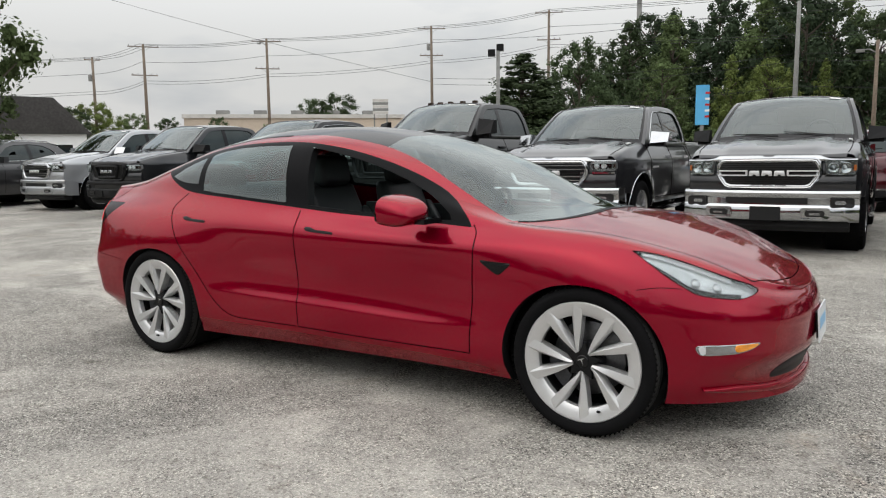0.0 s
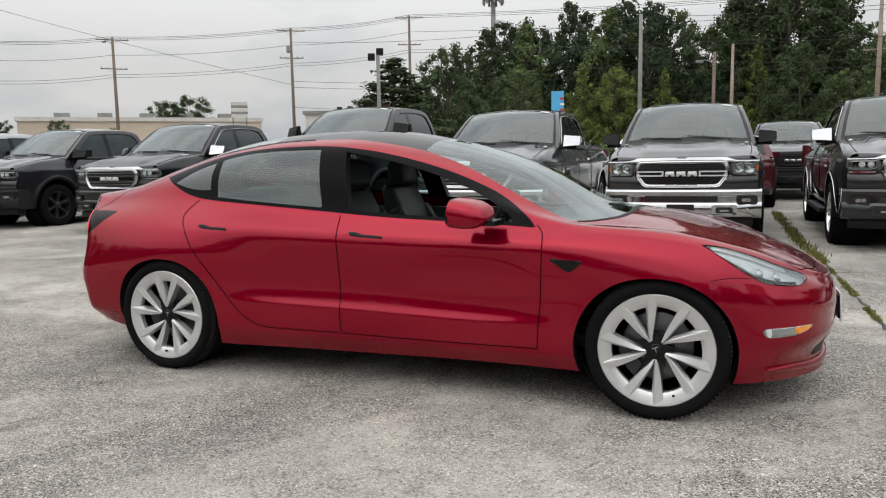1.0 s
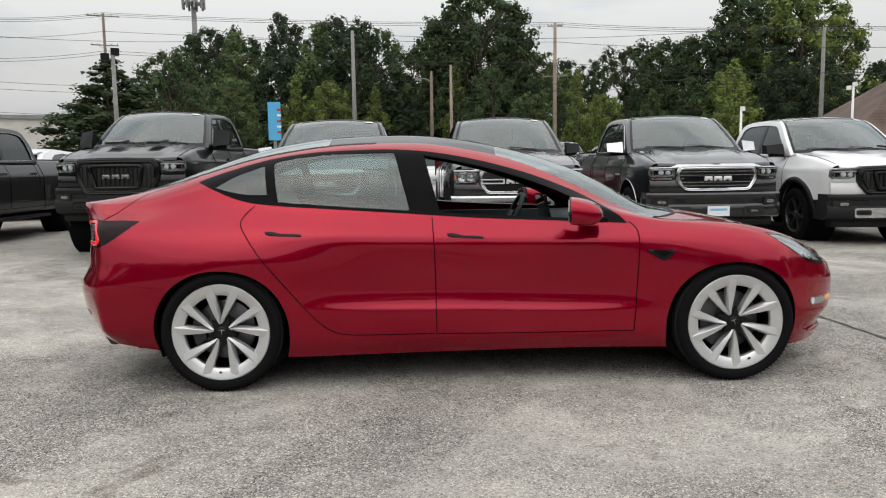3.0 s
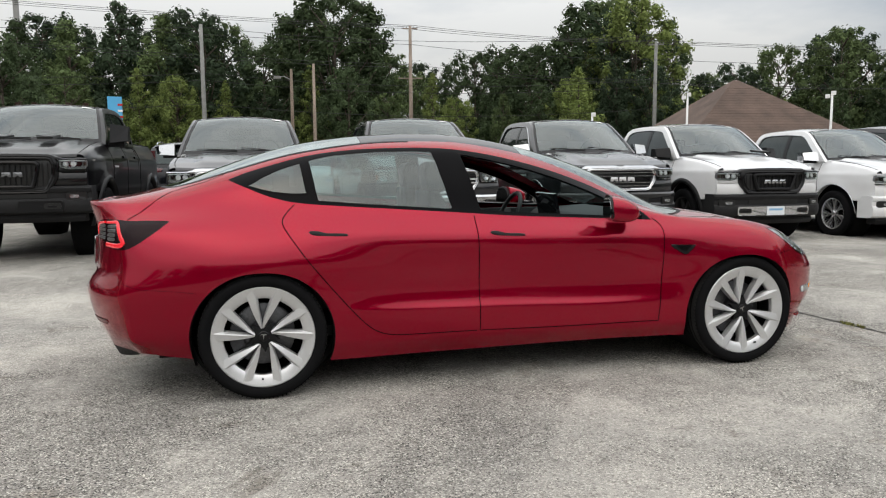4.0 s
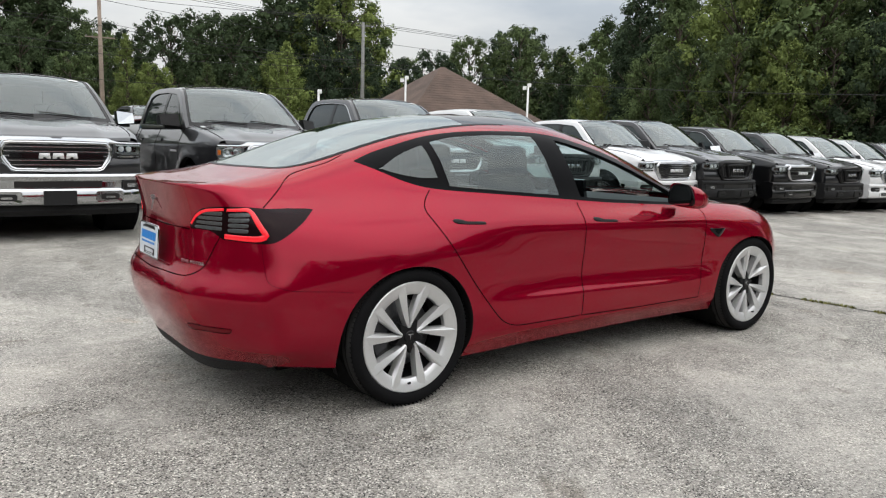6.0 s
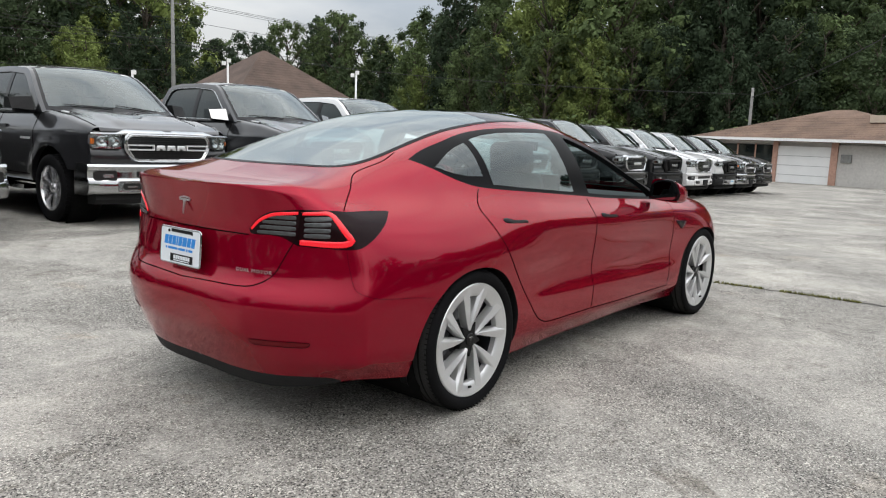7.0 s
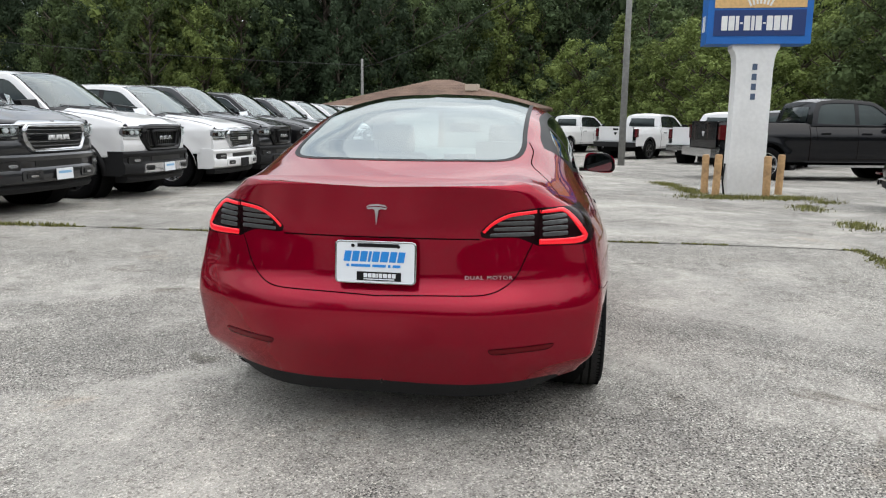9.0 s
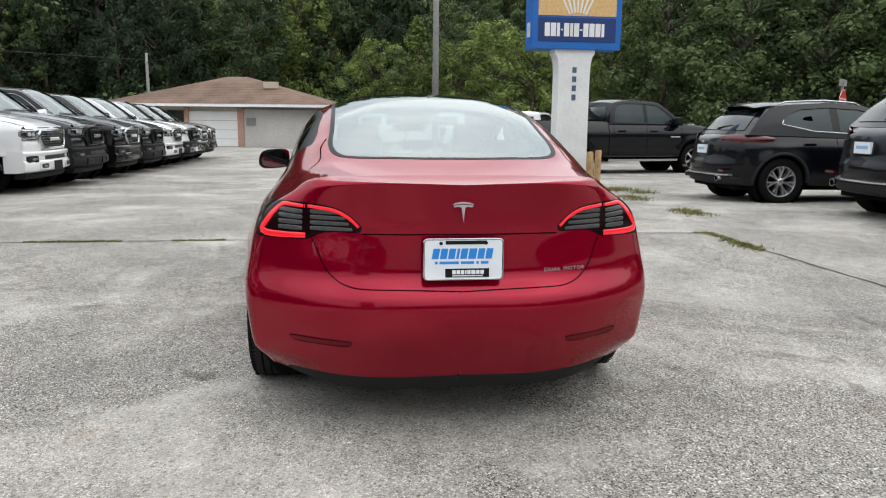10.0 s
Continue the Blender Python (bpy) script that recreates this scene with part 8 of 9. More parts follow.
def road_sign():
    """The lot's pylon sign: a white post under a blue box."""
    sx, gz = 10.75, ground_z(10.75)
    sg = holder("pylon_sign", pose(sx, -4.40, gz))
    put(sg, "white pylon sign post carrying a blue box sign", "sign")
    prof = [(-0.36, 0.0), (0.36, 0.0), (0.345, 1.4), (0.345, 2.45), (0.36, 2.68), (0.39, 2.80), (0.44, 2.87), (0.44, 2.95), (-0.44, 2.95), (-0.44, 2.87), (-0.39, 2.80), (-0.36, 2.68), (-0.345, 2.45), (-0.345, 1.4)]
    post = part("post", prism(prof, 0.46, "x", -0.23, 0.012), SIGN_WHITE, sg, "white painted sign post")
    for k in range(4):
        part("post_bar", block(-0.238, -0.2305, -0.045, 0.045, 2.52 - 0.19 * k - 0.06, 2.52 - 0.19 * k + 0.06, 0), GREY_INK, post)
    bx = part("sign_box", block(-0.30, 0.30, -0.96, 0.96, 2.95, 4.25, 0.05), SIGN_BLUE, sg, "blue sign box")
    part("lower_panel", block(-0.312, -0.301, -0.84, 0.84, 3.10, 3.58, 0.004), SIGN_NAVY, bx, "navy panel with pale bars")
    bars = (0.11, 0.11, 0.06, 0.0, 0.11, 0.06, 0.11, 0.0, 0.11, 0.11, 0.11, 0.06)
    y = 0.70
    for w in bars:
        if w:
            part("panel_bar", block(-0.318, -0.3125, y - w, y, 3.20, 3.47, 0), SIGN_WHITE, bx)
            y -= w + 0.022
        else:
            part("panel_bar", block(-0.318, -0.3125, y - 0.05, y, 3.32, 3.35, 0), SIGN_WHITE, bx)
            y -= 0.07
    part("upper_panel", block(-0.312, -0.301, -0.84, 0.84, 3.62, 4.12, 0.004), SIGN_GOLD, bx, "gold upper panel with pale rays")
    for k in range(17):
        a = radians(-70 + 140 * k / 16)
        m = pose(-0.3135, 0, 3.3, -math.degrees(a)) @ pose(0, 0, 0.55)
        part("ray", moved(block(-0.003, 0.0, -0.018, 0.018, -0.16, 0.22, 0), m), SIGN_WHITE, bx) if abs(0.77 * math.sin(a)) < 0.74 and 3.3 + 0.40 * math.cos(a) > 3.63 else None
    for k in range(4):
        part("side_bar", block(-0.10 + 0.07 * k, -0.06 + 0.07 * k, 0.961, 0.966, 3.2, 3.5, 0), SIGN_WHITE, bx)
    part("conduit", tube([(-0.05, 0.37, 0.0), (-0.02, 0.40, 0.25), (0.0, 0.38, 0.55), (0.02, 0.37, 0.62)], 0.018, 8), BLACK_SATIN, sg)
    return sg


road_sign()


def bollard(x, y, h, lean):
    b = part("bollard", lathe([(0.0, h), (0.05, h), (0.066, h - 0.012), (0.07, h - 0.04), (0.072, 0.1), (0.074, -0.05)], 20, "z"), POST_WOOD)
    b.matrix_basis = pose(x, y, ground_z(x), lean, lean * 0.5, 0)
    return put(b, "short weathered round wooden bollard beside the sign post", "bollard", "bollards at the sign")


for x, y, h, l in ((9.95, -3.72, 0.82, 1.5), (10.75, -3.66, 0.80, -1), (10.0, -4.67, 0.80, -1.5), (11.0, -5.17, 0.82, 1)):
    bollard(x, y, h, l)


def utility_pole(x, y, h, arms, base=0.0, mat=None, r=0.15, transformer=False, lamp=False):
    mat = mat or WOOD_POLE
    p = holder("utility_pole", pose(x, y, base, 0, 0, math.degrees(math.atan2(y, x)) + 90))
    put(p, "weathered utility pole with crossarms" if arms else "plain grey wooden pole", "utility pole", "utility poles")
    part("pole", tube([(0, 0, -0.5), (0, 0, h * 0.5), (0, 0, h)], [r * 1.15, r, r * 0.75], 12), mat, p)
    for z, half in arms:
        arm = part("crossarm", block(-half, half, -0.17, -0.05, h - z - 0.06, h - z + 0.06, 0.01), mat, p)
        for k in (-0.92, -0.5, 0.5, 0.92):
            part("insulator", moved(lathe([(0.0, 0.2), (0.035, 0.19), (0.05, 0.10), (0.03, 0.05), (0.03, 0.0)], 10, "z"), pose(k * half, -0.11, h - z + 0.06)), GREY_POLE, arm)
        part("brace", tube([(-half * 0.5, -0.12, h - z), (0, -0.13, h - z - 0.55), (half * 0.5, -0.12, h - z)], 0.02, 6), GREY_POLE, arm)
    if transformer:
        part("transformer", moved(lathe([(0.0, 0.9), (0.2, 0.88), (0.24, 0.8), (0.24, 0.05), (0.2, 0.0), (0.0, 0.0)], 20, "z"), pose(0.42, -0.1, h - 3.2)), GREY_POLE, p, "grey transformer can")
    if lamp:
        part("lamp_arm", tube([(0, 0, h - 0.8), (0.5, -0.3, h - 0.5), (0.9, -0.5, h - 0.5)], 0.04, 8), GREY_POLE, p)
        part("lamp_head", block(0.75, 1.25, -0.7, -0.35, h - 0.62, h - 0.45, 0.05), GREY_POLE, p)
    return p


POLES = [(-93.6, 59.1, 15.4), (-81.8, 58.6, 16.1), (-71.6, 70.3, 17.3), (-54.3, 84.4, 19.2), (-40.1, 92.0, 21.0)]
for i, (x, y, h) in enumerate(POLES):
    utility_pole(x, y, h, [(0.3, 1.9), (3.9, 1.6)] if i else [(0.3, 1.0)], r=0.21, transformer=i in (0, 3), lamp=i == 2)
utility_pole(15.9, 85.7, 18.1, [(0.3, 0.9), (6.2, 1.5)], mat=POLE_TAN, r=0.24)
utility_pole(-8.4, 86.6, 17.6, [], mat=GREY_POLE, r=0.26)
utility_pole(1.7, 45.0, 7.9, [], mat=POLE_TAN, r=0.11)
utility_pole(0.5, 52.0, 8.4, [], mat=WOOD_POLE, r=0.13, lamp=True)
utility_pole(44.6, 78.2, 16.0, [(0.4, 0.9)], mat=GREY_POLE, r=0.24)
utility_pole(24.6, -3.1, 9.5, [], -0.45, GREY_POLE, r=0.12)
utility_pole(56.0, 15.6, 6.9, [], -0.8, GREY_POLE, r=0.13)


def lamp_post(x, y, h, heads, mat, label):
    p = holder("lamp_post", pose(x, y, 0, 0, 0, math.degrees(math.atan2(y, x)) + 90))
    put(p, label, "street lamp", "lot lamps")
    part("pole", tube([(0, 0, 0), (0, 0, h)], [0.09, 0.07], 12), mat, p)
    for k in range(heads):
        hd = part("lamp_head", block(-0.22 + 0.34 * k, 0.06 + 0.34 * k, -0.24, 0.08, h - 0.20 - 0.2 * k, h + 0.05 - 0.2 * k, 0.05), BLACK_SATIN if mat is GREY_POLE else WHITE_PAINT, p)
        part("lamp_glass", block(-0.19 + 0.34 * k, 0.03 + 0.34 * k, -0.252, -0.242, h - 0.17 - 0.2 * k, h + 0.02 - 0.2 * k, 0), LAMP_WHITE, hd)
    return p


lamp_post(-11.4, 22.7, 5.6, 2, GREY_POLE, "grey lot lamp post with two dark flood lights")
lamp_post(27.6, 42.9, 6.2, 2, SIGN_WHITE, "white lot lamp post with flood lights")
lamp_post(34.9, 37.5, 5.9, 2, SIGN_WHITE, "white lot lamp post with flood lights")
lamp_post(19.5, 41.0, 4.6, 1, SIGN_WHITE, "white lot lamp post with flood lights")

tower = holder("cell_tower", pose(-44, 144, 0))
put(tower, "tall slim mobile phone mast with antenna panels", "mast")
part("mast", tube([(0, 0, 0), (0, 0, 34)], [0.7, 0.45], 12), GREY_POLE, tower)
for k in range(9):
    a = k * math.tau / 9
    part("antenna", block(-0.2, 0.2, 1.9, 2.2, 32.2, 34.8, 0.03, Matrix.Rotation(a, 4, "Z")), GREY_POLE, tower)
part("platform", moved(lathe([(0.4, 0), (2.0, 0), (2.0, 0.15), (0.4, 0.15)], 24, "z"), pose(0, 0, 33.2)), GREY_POLE, tower)

blue = holder("blue_pylon", pose(-17.5, 83.8, 0, 0, 0, 12) @ Matrix.Diagonal((2.2, 2.2, 1.92, 1)))
put(blue, "tall narrow light blue pylon sign with red and white bars", "sign")
part("panel", block(-0.36, 0.30, -0.12, 0.12, 2.4, 4.7, 0.02), SKY_BLUE, blue)
part("post", block(-0.12, 0.06, -0.08, 0.08, 0.0, 2.5, 0.02), GREY_POLE, blue)
for k in range(5):
    part("panel_bar", block(0.10, 0.32, -0.135, -0.122, 4.3 - 0.34 * k - 0.12, 4.3 - 0.34 * k, 0), STOP_RED if k % 2 == 0 else SIGN_WHITE, blue)
grey = holder("grey_pylon", pose(-60.2, 80.3, 0, 0, 0, 36) @ Matrix.Diagonal((1.75, 1.75, 1.6, 1)))
put(grey, "grey slatted pylon sign board on posts", "sign")
for s in (-0.5, 0.5):
    part("post", block(s - 0.06, s + 0.06, -0.06, 0.06, 0, 4.6, 0.01), GREY_POLE, grey)
for k in range(5):
    part("board", block(-0.62, 0.62, -0.10, 0.10, 4.6 + 0.26 * k, 4.82 + 0.26 * k, 0.01), GREY_POLE if k % 2 else STUCCO, grey)
stop = holder("stop_sign", pose(15.6, -14.2, ground_z(15.6), 0, 0, 40))
put(stop, "red octagonal STOP sign with a street name blade above", "sign")
part("post", block(-0.03, 0.03, -0.03, 0.03, 0, 2.75, 0.005), GREY_POLE, stop)
octo = [(0.36 * math.cos(radians(22.5 + 45 * k)), 2.2 + 0.36 * math.sin(radians(22.5 + 45 * k))) for k in range(8)]
part("border", prism([(0.0 + 1.07 * a, 2.2 + 1.07 * (b - 2.2)) for a, b in octo], 0.006, "x", -0.042), SIGN_WHITE, stop)
plate_red = part("plate", prism(octo, 0.006, "x", -0.05), STOP_RED, stop)
words = bpy.data.curves.new("stop_lettering", "FONT")
words.body, words.size, words.extrude, words.align_x, words.align_y = "STOP", 0.27, 0.002, "CENTER", "CENTER"
tmp = new("tmp_lettering", words)
me = bpy.data.meshes.new_from_object(tmp.evaluated_get(bpy.context.evaluated_depsgraph_get()))
bpy.data.objects.remove(tmp)
me.transform(pose(-0.054, 0, 2.2) @ Matrix(((0, 0, -1, 0), (-1, 0, 0, 0), (0, 1, 0, 0), (0, 0, 0, 1))))
part("lettering", me, SIGN_WHITE, plate_red)
part("name_blade", block(-0.01, 0.01, -0.38, 0.38, 2.66, 2.86, 0.003), GREY_POLE, stop)


def wires():
    runs = []
    ends = [(-150, 30, 15)] + POLES + [(15.9, 85.7, 18.1), (44.6, 78.2, 16.0), (130, 80, 17)]
    for dz, off in ((-0.1, 0.0), (-0.1, 0.9), (-0.15, -0.9), (-2.3, 0.6), (-4.6, 0.0), (-5.0, 0.3)):
        for a, b in zip(ends, ends[1:]):
            runs.append(((a[0] + off * 0.4, a[1] - off, a[2] + dz), (b[0] + off * 0.4, b[1] - off, b[2] + dz), 0.4))
    b0, c0, f0 = (-8.4, 86.6, 17.6), (15.9, 85.7, 18.1), (44.6, 78.2, 16.0)
    p4 = POLES[3]
    runs.append(((-120, 40, 34), (p4[0], p4[1], p4[2] - 7.5), 1.0))
    for dz in (-0.3, -5.5, -6.3, -9.0):
        runs.append(((p4[0], p4[1], p4[2] + dz - 1.5), (b0[0], b0[1], b0[2] + dz), 1.0))
        runs.append(((b0[0], b0[1], b0[2] + dz), (f0[0], f0[1], f0[2] + dz + 1), 1.2))
    runs.append(((f0[0], f0[1], f0[2] - 5), (56.0, 15.6, 5.6), 1.0))
    runs.append(((24.6, -3.1, 8.4), (56.0, 15.6, 5.4), 0.6))
    for a, b, sag in runs:
        pts = []
        for t in np.linspace(0, 1, 11):
            pts.append((a[0] + (b[0] - a[0]) * t, a[1] + (b[1] - a[1]) * t, a[2] + (b[2] - a[2]) * t - sag * 4 * t * (1 - t)))
        w = part("overhead_wire", tube(pts, 0.024, 5), WIRE)
        put(w, "thin black overhead wire strung between the poles", "wire", "overhead wires")


wires()

# ---------------------------------------------------------------- trees


def leaf_material(name, base, vary=0.26):
    mt = material(name, base, 0.7, spec=0.08, island=vary, stain=0.25, stain_scale=0.35, objects=0.14)
    nt = mt.node_tree
    b = nt.nodes["Principled BSDF"]
    b.inputs["Subsurface Weight"].default_value = 0.0
    tr, mx, out = nt.nodes.new("ShaderNodeBsdfTranslucent"), nt.nodes.new("ShaderNodeMixShader"), nt.nodes["Material Output"]
    src = b.inputs["Base Color"].links[0].from_socket
    nt.links.new(src, tr.inputs["Color"])
    mx.inputs[0].default_value = 0.28
    nt.links.new(b.outputs[0], mx.inputs[1])
    nt.links.new(tr.outputs[0], mx.inputs[2])
    nt.links.new(mx.outputs[0], out.inputs["Surface"])
    return mt


LEAF_DEEP = leaf_material("deep_green_leaves", (0.062, 0.088, 0.042))
LEAF_MID = leaf_material("green_leaves", (0.096, 0.130, 0.054))
LEAF_LIGHT = leaf_material("yellow_green_leaves", (0.160, 0.200, 0.062))
# darker copy of the leaf colour, with the wood's shade put into it
LEAF_DARK = leaf_material("painted_shade_leaves", (0.046, 0.067, 0.038))
NEEDLE = leaf_material("conifer_needles", (0.058, 0.080, 0.040))
BARK = material("tree_bark", (0.085, 0.068, 0.052), 0.9, grain=0.3, scale=6, stain=0.2, stain_scale=0.7, bump=0.3)


def leaf_cloud(centres, radii, per, size, seed, flat=1.0):
    """Many small leaf quads scattered near the surfaces of clumps."""
    rng = np.random.default_rng(seed)
    allv, allf, base = [], [], 0
    for (c, r) in zip(centres, radii):
        n = max(12, int(per * r * r))
        d = rng.normal(size=(n, 3))
        d /= np.linalg.norm(d, axis=1, keepdims=True)
        rad = r * (0.45 + 0.80 * rng.random(n) ** 0.8)
        p = np.asarray(c) + d * rad[:, None] * np.array([1, 1, flat])
        nrm = d + np.array([0, 0, 0.35]) + rng.normal(size=(n, 3)) * 0.33
        nrm /= np.linalg.norm(nrm, axis=1, keepdims=True)
        u = np.cross(nrm, rng.normal(size=(n, 3)))
        u /= np.linalg.norm(u, axis=1, keepdims=True)
        w = np.cross(nrm, u)
        s = size * (0.6 + 0.8 * rng.random(n))[:, None]
        quad = np.stack([p + u * s, p + w * s * 0.62, p - u * s * 0.9, p - w * s * 0.55], 1)
        allv.append(quad.reshape(-1, 3))
        allf.append((np.arange(n * 4).reshape(n, 4)) + base)
        base += n * 4
        # a few broad inner leaves close the clump's heart
        m = 9
        d = rng.normal(size=(m, 3))
        d /= np.linalg.norm(d, axis=1, keepdims=True)
        p = np.asarray(c) + d * r * 0.42 * np.array([1, 1, flat])
        u = np.cross(d, rng.normal(size=(m, 3)))
        u /= np.linalg.norm(u, axis=1, keepdims=True)
        w = np.cross(d, u)
        s = r * 0.42
        quad = np.stack([p + u * s, p + w * s, p - u * s, p - w * s], 1)
        allv.append(quad.reshape(-1, 3))
        allf.append(np.arange(m * 4).reshape(m, 4) + base)
        base += m * 4
    return np.vstack(allv), np.vstack(allf)


def tree_kind(kind, seed, leaf, height=14.0):
    """One tree, trunk at the origin, with limbs and a crown of separate leaves."""
    rng = random.Random(seed)
    t = holder("tree")
    limbs = bmesh.new()
    lean = rng.uniform(-0.4, 0.4)
    trunk = [(lean * f * f, 0.3 * lean * f, height * 0.86 * f) for f in (0, 0.15, 0.35, 0.6, 0.8, 1.0)]
    tube(trunk, [height * r for r in (0.022, 0.018, 0.015, 0.010, 0.006, 0.002)], 9, bm=limbs)
    centres, radii = [], []
    n = {"broad": 84, "tall": 78, "conifer": 84, "vine": 60, "airy": 66}[kind]
    for k in range(n):
        f = (k + rng.random()) / n
        a = k * 2.399 + rng.uniform(-0.5, 0.5)
        if kind == "conifer":
            z = height * (0.10 + 0.88 * f)
            out = height * 0.27 * (1 - f) ** 0.8 * rng.uniform(0.5, 1.05)
            r = height * (0.068 * (1 - f) + 0.022) * rng.uniform(0.8, 1.3)
        elif kind == "tall":
            z = height * (0.18 + 0.80 * f)
            out = height * 0.17 * math.sin(math.pi * min(0.96, 0.15 + 0.85 * f)) ** 0.7 * rng.uniform(0.3, 1.1)
            r = height * 0.064 * (1.15 - 0.7 * f) * rng.uniform(0.7, 1.3)
        elif kind == "vine":
            z = height * (0.04 + 0.92 * f)
            out = height * 0.22 * (1 - f) ** 0.6 * rng.uniform(0.2, 1.1)
            r = height * 0.075 * (1.1 - 0.75 * f) * rng.uniform(0.7, 1.3)
        elif kind == "airy":
            z = height * (0.30 + 0.68 * f)
            out = height * 0.26 * math.sin(math.pi * (0.2 + 0.75 * f)) ** 0.6 * rng.uniform(0.5, 1.15)
            r = height * 0.048 * rng.uniform(0.6, 1.4)
        else:
            z = height * (0.16 + 0.80 * f)
            out = height * 0.29 * math.sin(math.pi * (0.22 + 0.70 * f)) ** 0.6 * rng.uniform(0.35, 1.1)
            r = height * 0.069 * (1.15 - 0.55 * f) * rng.uniform(0.65, 1.35)
        c = Vector((lean * f + math.cos(a) * out, math.sin(a) * out, z))
        centres.append(c)
        radii.append(r)
        if k % 2 == 0 and out > r * 0.4:
            z0 = max(height * 0.08, z - out * (0.25 if kind == "conifer" else 0.9))
            tube([(lean * (z0 / height) ** 2, 0, z0), ((c.x) * 0.55, c.y * 0.55, z0 + (z - z0) * 0.55), c], [height * 0.006, height * 0.0045, height * 0.0015], 5, bm=limbs)
    part("trunk", limbs, BARK, t)
    if kind == "conifer":
        v, f = leaf_cloud(centres, radii, 300, 0.14, seed, 0.6)
    elif kind == "airy":
        v, f = leaf_cloud(centres, radii, 150, 0.14, seed, 0.8)
    else:
        v, f = leaf_cloud(centres, radii, 200, 0.14, seed, 0.85)
    me = bpy.data.meshes.new("crown")
    me.from_pydata(v.tolist(), [], f.tolist())
    part("crown", me, leaf, t)
    return t


FOREST = {
    "broad_a": (tree_kind("broad", 11, LEAF_DEEP), "deep green broadleaf tree with an uneven crown"),
    "broad_b": (tree_kind("broad", 12, LEAF_MID), "green broadleaf tree in the wood's edge"),
    "broad_c": (tree_kind("broad", 13, LEAF_LIGHT), "yellow-green broadleaf tree in the wood's edge"),
    "dark_a": (tree_kind("broad", 14, LEAF_DARK), "broadleaf tree with shade painted into its dark green leaves"),
    "dark_b": (tree_kind("tall", 24, LEAF_DARK), "tall tree with shade painted into its dark green leaves"),
    "tall_a": (tree_kind("tall", 21, LEAF_DEEP), "tall narrow deep green tree"),
    "tall_b": (tree_kind("tall", 22, LEAF_MID), "tall narrow green tree"),
    "airy_a": (tree_kind("airy", 31, LEAF_MID), "thin-crowned tree with sky showing through"),
    "vine_a": (tree_kind("vine", 41, LEAF_LIGHT), "vine-covered young tree at the wood's edge"),
    "conifer_a": (tree_kind("conifer", 51, NEEDLE), "dark green spreading conifer"),
}
used_trees = set()


def plant(kind, x, y, h, z=0.0, wide=1.0, group="trees along the lot"):
    src, label = FOREST[kind]
    s = h / 14.0
    turn = random.uniform(0, 360)
    if kind in used_trees:
        t = copy_thing(src, pose(0, 0, 0))
    else:
        used_trees.add(kind)
        t = src
    t.matrix_basis = pose(x, y, z - 0.15, 0, 0, turn) @ Matrix.Diagonal((s * wide, s * wide, s, 1))
    return put(t, label, "tree", group)


SKYLINE_AZ = [-21, -17, -12, -8, -4, -1, 1, 5, 8, 10, 13, 17, 20, 22, 27, 30, 32, 35, 38, 40, 44, 47, 50, 58, 70, 85, 98, 101.5, 104, 115, 140]
SKYLINE_UP = [0.10, 0.17, 0.195, 0.21, 0.20, 0.16, 0.21, 0.24, 0.215, 0.13, 0.145, 0.155, 0.165, 0.205, 0.225, 0.20, 0.125, 0.14, 0.14, 0.17, 0.14, 0.16, 0.215, 0.25, 0.27, 0.27, 0.26, 0.20, 0.26, 0.27, 0.27]


def wood_edge():
    az = -19.5
    k = 0
    kinds = ["broad_a", "tall_a", "broad_b", "tall_b", "broad_a", "airy_a", "broad_b", "tall_a", "broad_c"]
    while az < 138:
        far_d = 30 * (1 - min(max((az - 44) / 12, 0), 1))
        for layer, (d0, share) in enumerate(((80 + far_d, 1.0), (93 + far_d, 1.0), (72 + far_d, 0.62))):
            if layer == 2 and 200 < az:
                continue
            a = az + (1.3 if layer == 1 else 0.6 if layer == 2 else 0) + random.uniform(-0.7, 0.7)
            d = d0 + random.uniform(-3, 3)
            up = np.interp(a, SKYLINE_AZ, SKYLINE_UP) * share * random.uniform(0.91, 1.04)
            kind = kinds[(k * 5 + layer * 2 + random.randrange(3)) % len(kinds)]
            # a share of the wood takes the leaves with shade in their colour
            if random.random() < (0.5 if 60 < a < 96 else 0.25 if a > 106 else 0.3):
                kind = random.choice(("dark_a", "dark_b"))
            if layer == 2 and random.random() < (0.12 if 60 < a < 96 else 0.35):
                kind = random.choice(("vine_a", "broad_c"))
            x, y = -1 + d * math.sin(radians(a)), -4 + d * math.cos(radians(a))
            gz = ground_z(x) if x > 0 else 0
            plant(kind, x, y, 1.24 + up * d - gz, gz, random.uniform(0.85, 1.05), "wood behind the lot")
        k += 1
        az += random.uniform(2.6, 3.6)


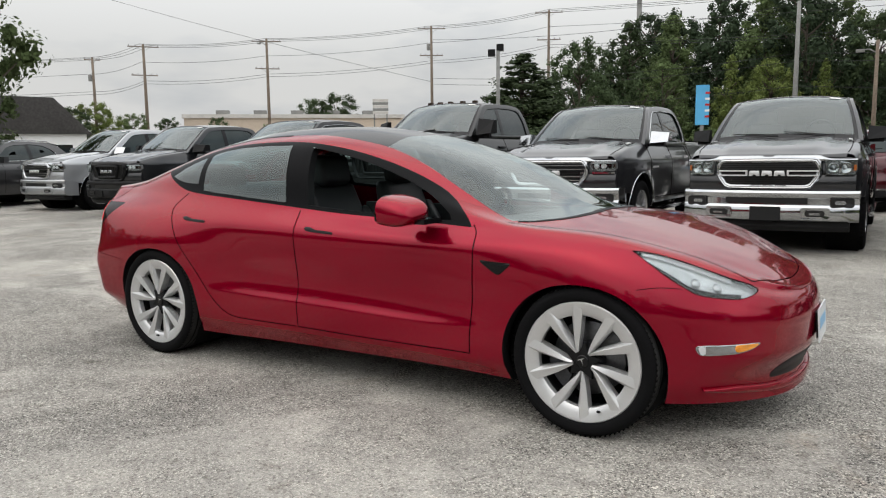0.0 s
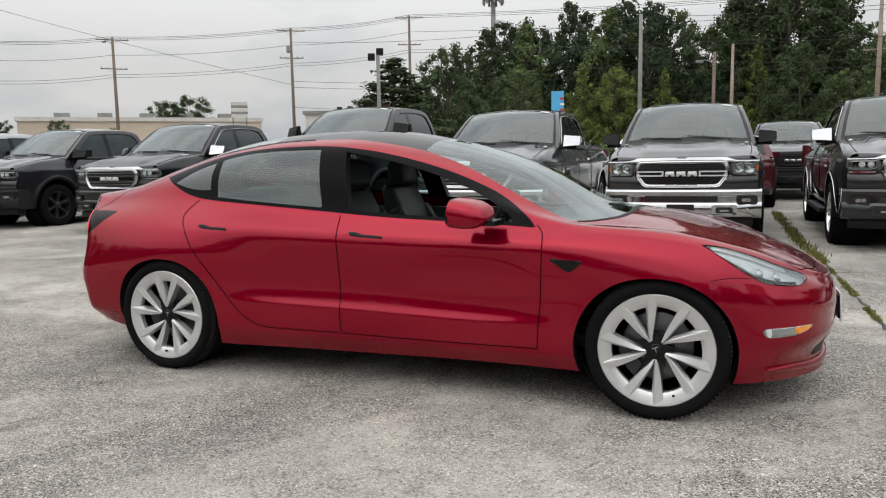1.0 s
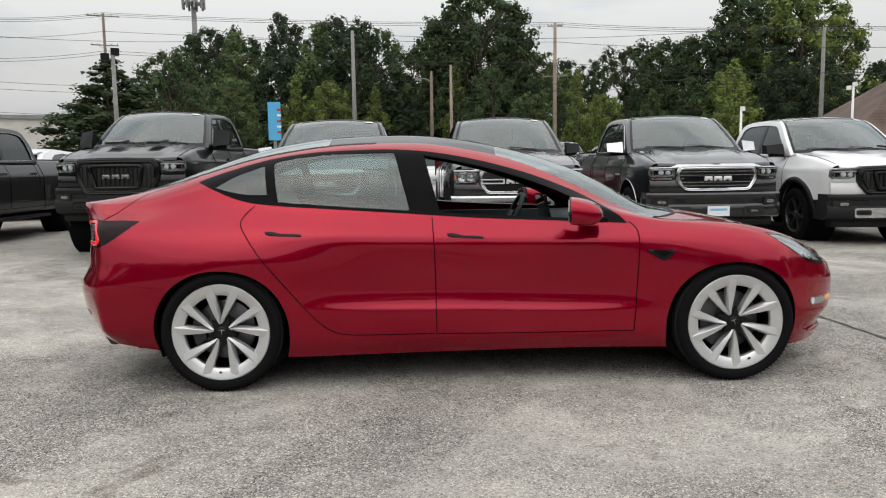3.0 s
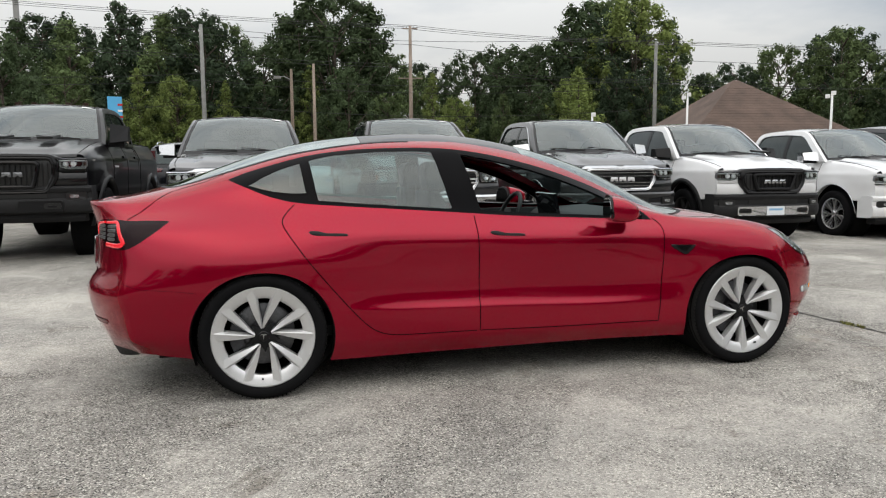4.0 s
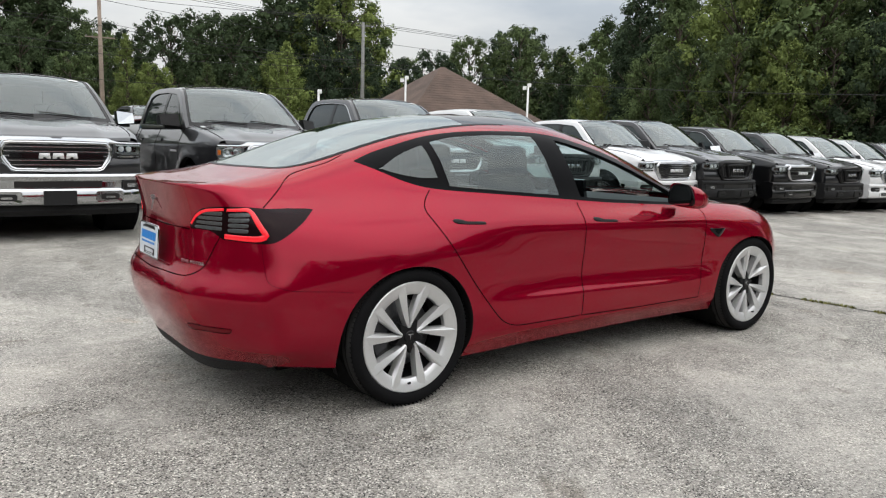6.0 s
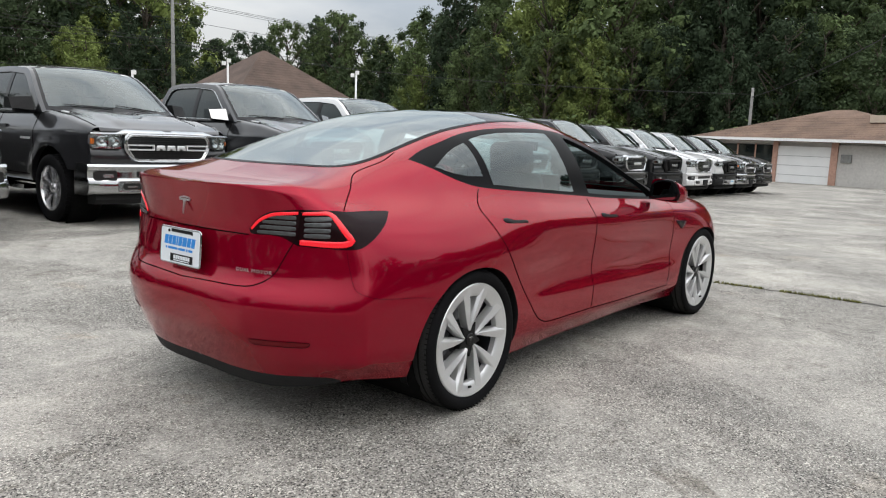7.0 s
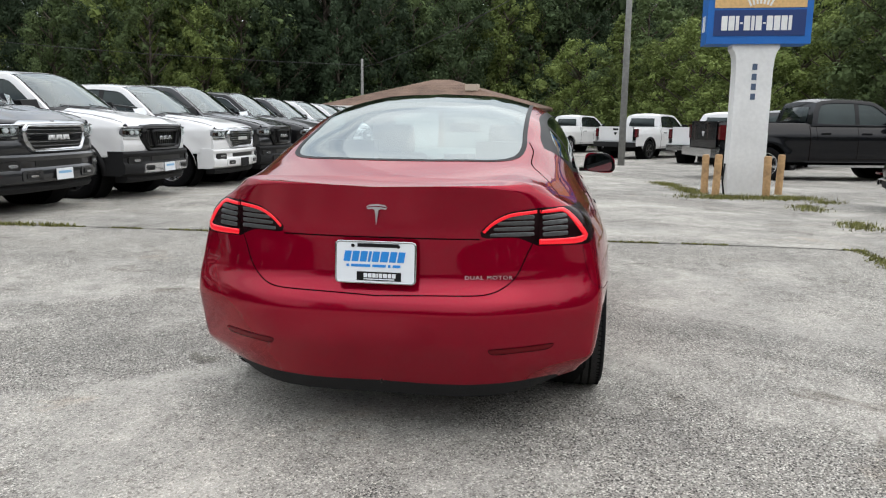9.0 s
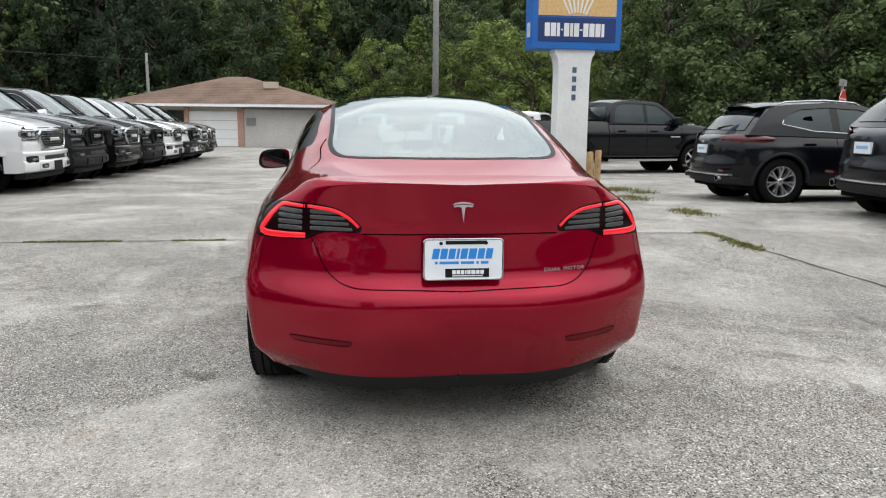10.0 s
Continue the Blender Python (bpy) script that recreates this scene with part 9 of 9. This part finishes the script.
wood_edge()
for kind, az, d, h, wide in (("conifer_a", -22.0, 46, 7.9, 2.3), ("broad_b", -21.0, 48, 6.4, 1.0), ("broad_a", -17.8, 50, 9.2, 0.9), ("broad_c", -21.8, 52, 5.5, 1.0), ("broad_b", -62.3, 28.6, 11.0, 0.82), ("broad_c", -55.5, 95, 8.5, 1.2),
                             ("broad_b", -53.2, 100, 7.5, 1.1), ("broad_a", -57.0, 90, 7.5, 1.1), ("broad_a", -51, 110, 7.5, 1), ("broad_a", -40.6, 150, 13.5, 1.1), ("broad_a", -38.9, 150, 14.5, 1.2), ("broad_a", -47.5, 120, 8.2, 0.8), ("broad_b", -44, 125, 7.4, 0.7),
                             ("vine_a", 12.4, 96, 14.0, 0.9), ("vine_a", 23.5, 96, 14.6, 1.1), ("broad_c", 88.0, 56, 8.5, 1.2), ("vine_a", 91.0, 50, 9.5, 1.2), ("broad_c", 94.0, 47, 7.5, 1.3), ("broad_c", 96.5, 44, 8.5, 1.2), ("broad_c", 99.5, 40, 7.5, 1.3), ("broad_b", 93, 52, 11, 1.1), ("broad_c", 106, 42, 8, 1.2), ("broad_b", 110, 38, 10.5, 1.1), ("broad_b", 116, 36, 10, 1.2), ("broad_a", 122, 38, 11, 1.2), ("broad_b", 128, 36, 11, 1.2), ("broad_a", 134, 36, 11, 1.2)):
    x, y = -1 + d * math.sin(radians(az)), -4 + d * math.cos(radians(az))
    gz = ground_z(x) if x > 0 else 0.0
    plant(kind, x, y, h, gz, wide)


# the wood goes on behind the camera, where the paint mirrors it
az_ = 142.0
while az_ < 292:
    d_ = 52 + random.uniform(-4, 6)
    x_, y_ = -1 + d_ * math.sin(radians(az_)), -4 + d_ * math.cos(radians(az_))
    plant(random.choice(("broad_a", "broad_b", "tall_a", "tall_b")), x_, y_, (12.5 if az_ < 285 else 8.0) * random.uniform(0.8, 1.15), 0.0, 1.25, "wood behind the camera")
    az_ += random.uniform(4.2, 6.0)


def undergrowth():
    """Bushes that close the foot of the wood."""
    rng = np.random.default_rng(5)
    centres, radii = [], []
    for az in list(np.arange(-20, 138, 0.75)) + list(np.arange(140, 292, 1.5)):
        d = 68 + rng.uniform(-2, 4) + 28 * (1 - min(max((az - 44) / 12, 0), 1))
        d = 50 if az > 139 else d
        a = radians(az)
        x, y = -1 + d * math.sin(a), -4 + d * math.cos(a)
        r = rng.uniform(1.3, 2.8)
        centres.append((x, y, (ground_z(x) if x > 0 else 0) + r * 0.7))
        radii.append(r)
    v, f = leaf_cloud(centres, radii, 75, 0.24, 6, 0.9)
    me = bpy.data.meshes.new("undergrowth")
    me.from_pydata(v.tolist(), [], f.tolist())
    put(part("undergrowth", me, LEAF_MID), "dense green bushes along the foot of the wood", "bushes", kind="stuff")


undergrowth()

# ---------------------------------------------------------------- grass in the joints
GRASS = leaf_material("joint_grass", (0.145, 0.145, 0.050), 0.5)
CRACK = material("dark_joint", (0.05, 0.047, 0.042), 0.95, grain=0.3, scale=25)
SEAM = [(2.66, 13.8), (2.68, 7.7), (2.76, 5.0), (2.78, 3.6), (2.80, 1.4), (2.86, 0.2), (2.92, -0.4), (3.0, -1.6), (3.02, -3.0), (2.95, -3.75)]
SEAM_SIDE = [(2.95, -3.75), (1.76, -3.78), (0.9, -3.8), (0.1, -3.83), (-2.0, -3.95), (-6.0, -4.1)]


def joint_strip(points, width, seed):
    rng = random.Random(seed)
    bm = bmesh.new()
    rows = []
    pts = curve(points, False, 0.08)
    for i, p in enumerate(pts):
        a, b = pts[max(i - 1, 0)], pts[min(i + 1, len(pts) - 1)]
        d = (b - a) / max(np.linalg.norm(b - a), 1e-9)
        n = np.array([-d[1], d[0]])
        q = p + n * rng.uniform(-0.012, 0.012)
        w = width * rng.uniform(0.5, 1.3)
        rows.append([bm.verts.new((*(q + n * w * u), ground_z(q[0]) + 0.004)) for u in (-0.5, 0.5)])
    for (a, b), (c, d) in zip(rows, rows[1:]):
        bm.faces.new((a, b, d, c))
    return put(part("paving_joint", bm, CRACK), "dark open joint between paving slabs", "paving joint", kind="structure")


joint_strip(SEAM, 0.035, 1)
joint_strip(SEAM_SIDE, 0.03, 2)


def grass(runs, seed):
    """Short blades in the joints and round the sign."""
    rng = np.random.default_rng(seed)
    vs, fs, base = [], [], 0
    for pts, width, per_m, tall, patchy in runs:
        c = curve(pts, False, 0.05)
        for p in c:
            dens = 0.5 + 0.5 * noise.noise((p[0] * 1.7, p[1] * 1.7, seed)) * 2
            if dens < patchy:
                continue
            for _ in range(rng.poisson(per_m * 0.05)):
                x, y = p[0] + rng.normal() * width, p[1] + rng.normal() * width
                z = ground_z(x) + 0.002
                h, a, l = tall * rng.uniform(0.4, 1.2), rng.uniform(0, 6.28), rng.uniform(-0.6, 0.6)
                w = 0.006 + 0.003 * rng.random()
                dx, dy = math.cos(a) * w, math.sin(a) * w
                vs += [(x - dx, y - dy, z), (x + dx, y + dy, z), (x + l * h + dx * 0.2, y + l * h * 0.6, z + h)]
                fs.append((base, base + 1, base + 2))
                base += 3
    me = bpy.data.meshes.new("grass")
    me.from_pydata(vs, [], fs)
    put(part("grass", me, GRASS), "short green grass growing in the paving joints", "grass", kind="stuff")


grass([(SEAM[:3], 0.045, 420, 0.05, 0.3), (SEAM[2:], 0.016, 420, 0.022, 0.45), (SEAM_SIDE, 0.04, 420, 0.03, 0.4), ([(2.4, -3.7), (1.0, -3.75), (-0.5, -3.85)], 0.05, 500, 0.03, 0.3), ([(9.6, -3.3), (9.7, -4.4), (9.9, -5.4)], 0.24, 1000, 0.07, 0.3),
       ([(10.4, -3.5), (12.6, -3.4), (14.5, -3.2)], 0.14, 500, 0.06, 0.45), ([(7.2, -4.6), (8.2, -4.9), (9.2, -5.6)], 0.14, 500, 0.05, 0.45), ([(4.6, -4.4), (5.4, -4.6)], 0.12, 500, 0.05, 0.3)], 9)
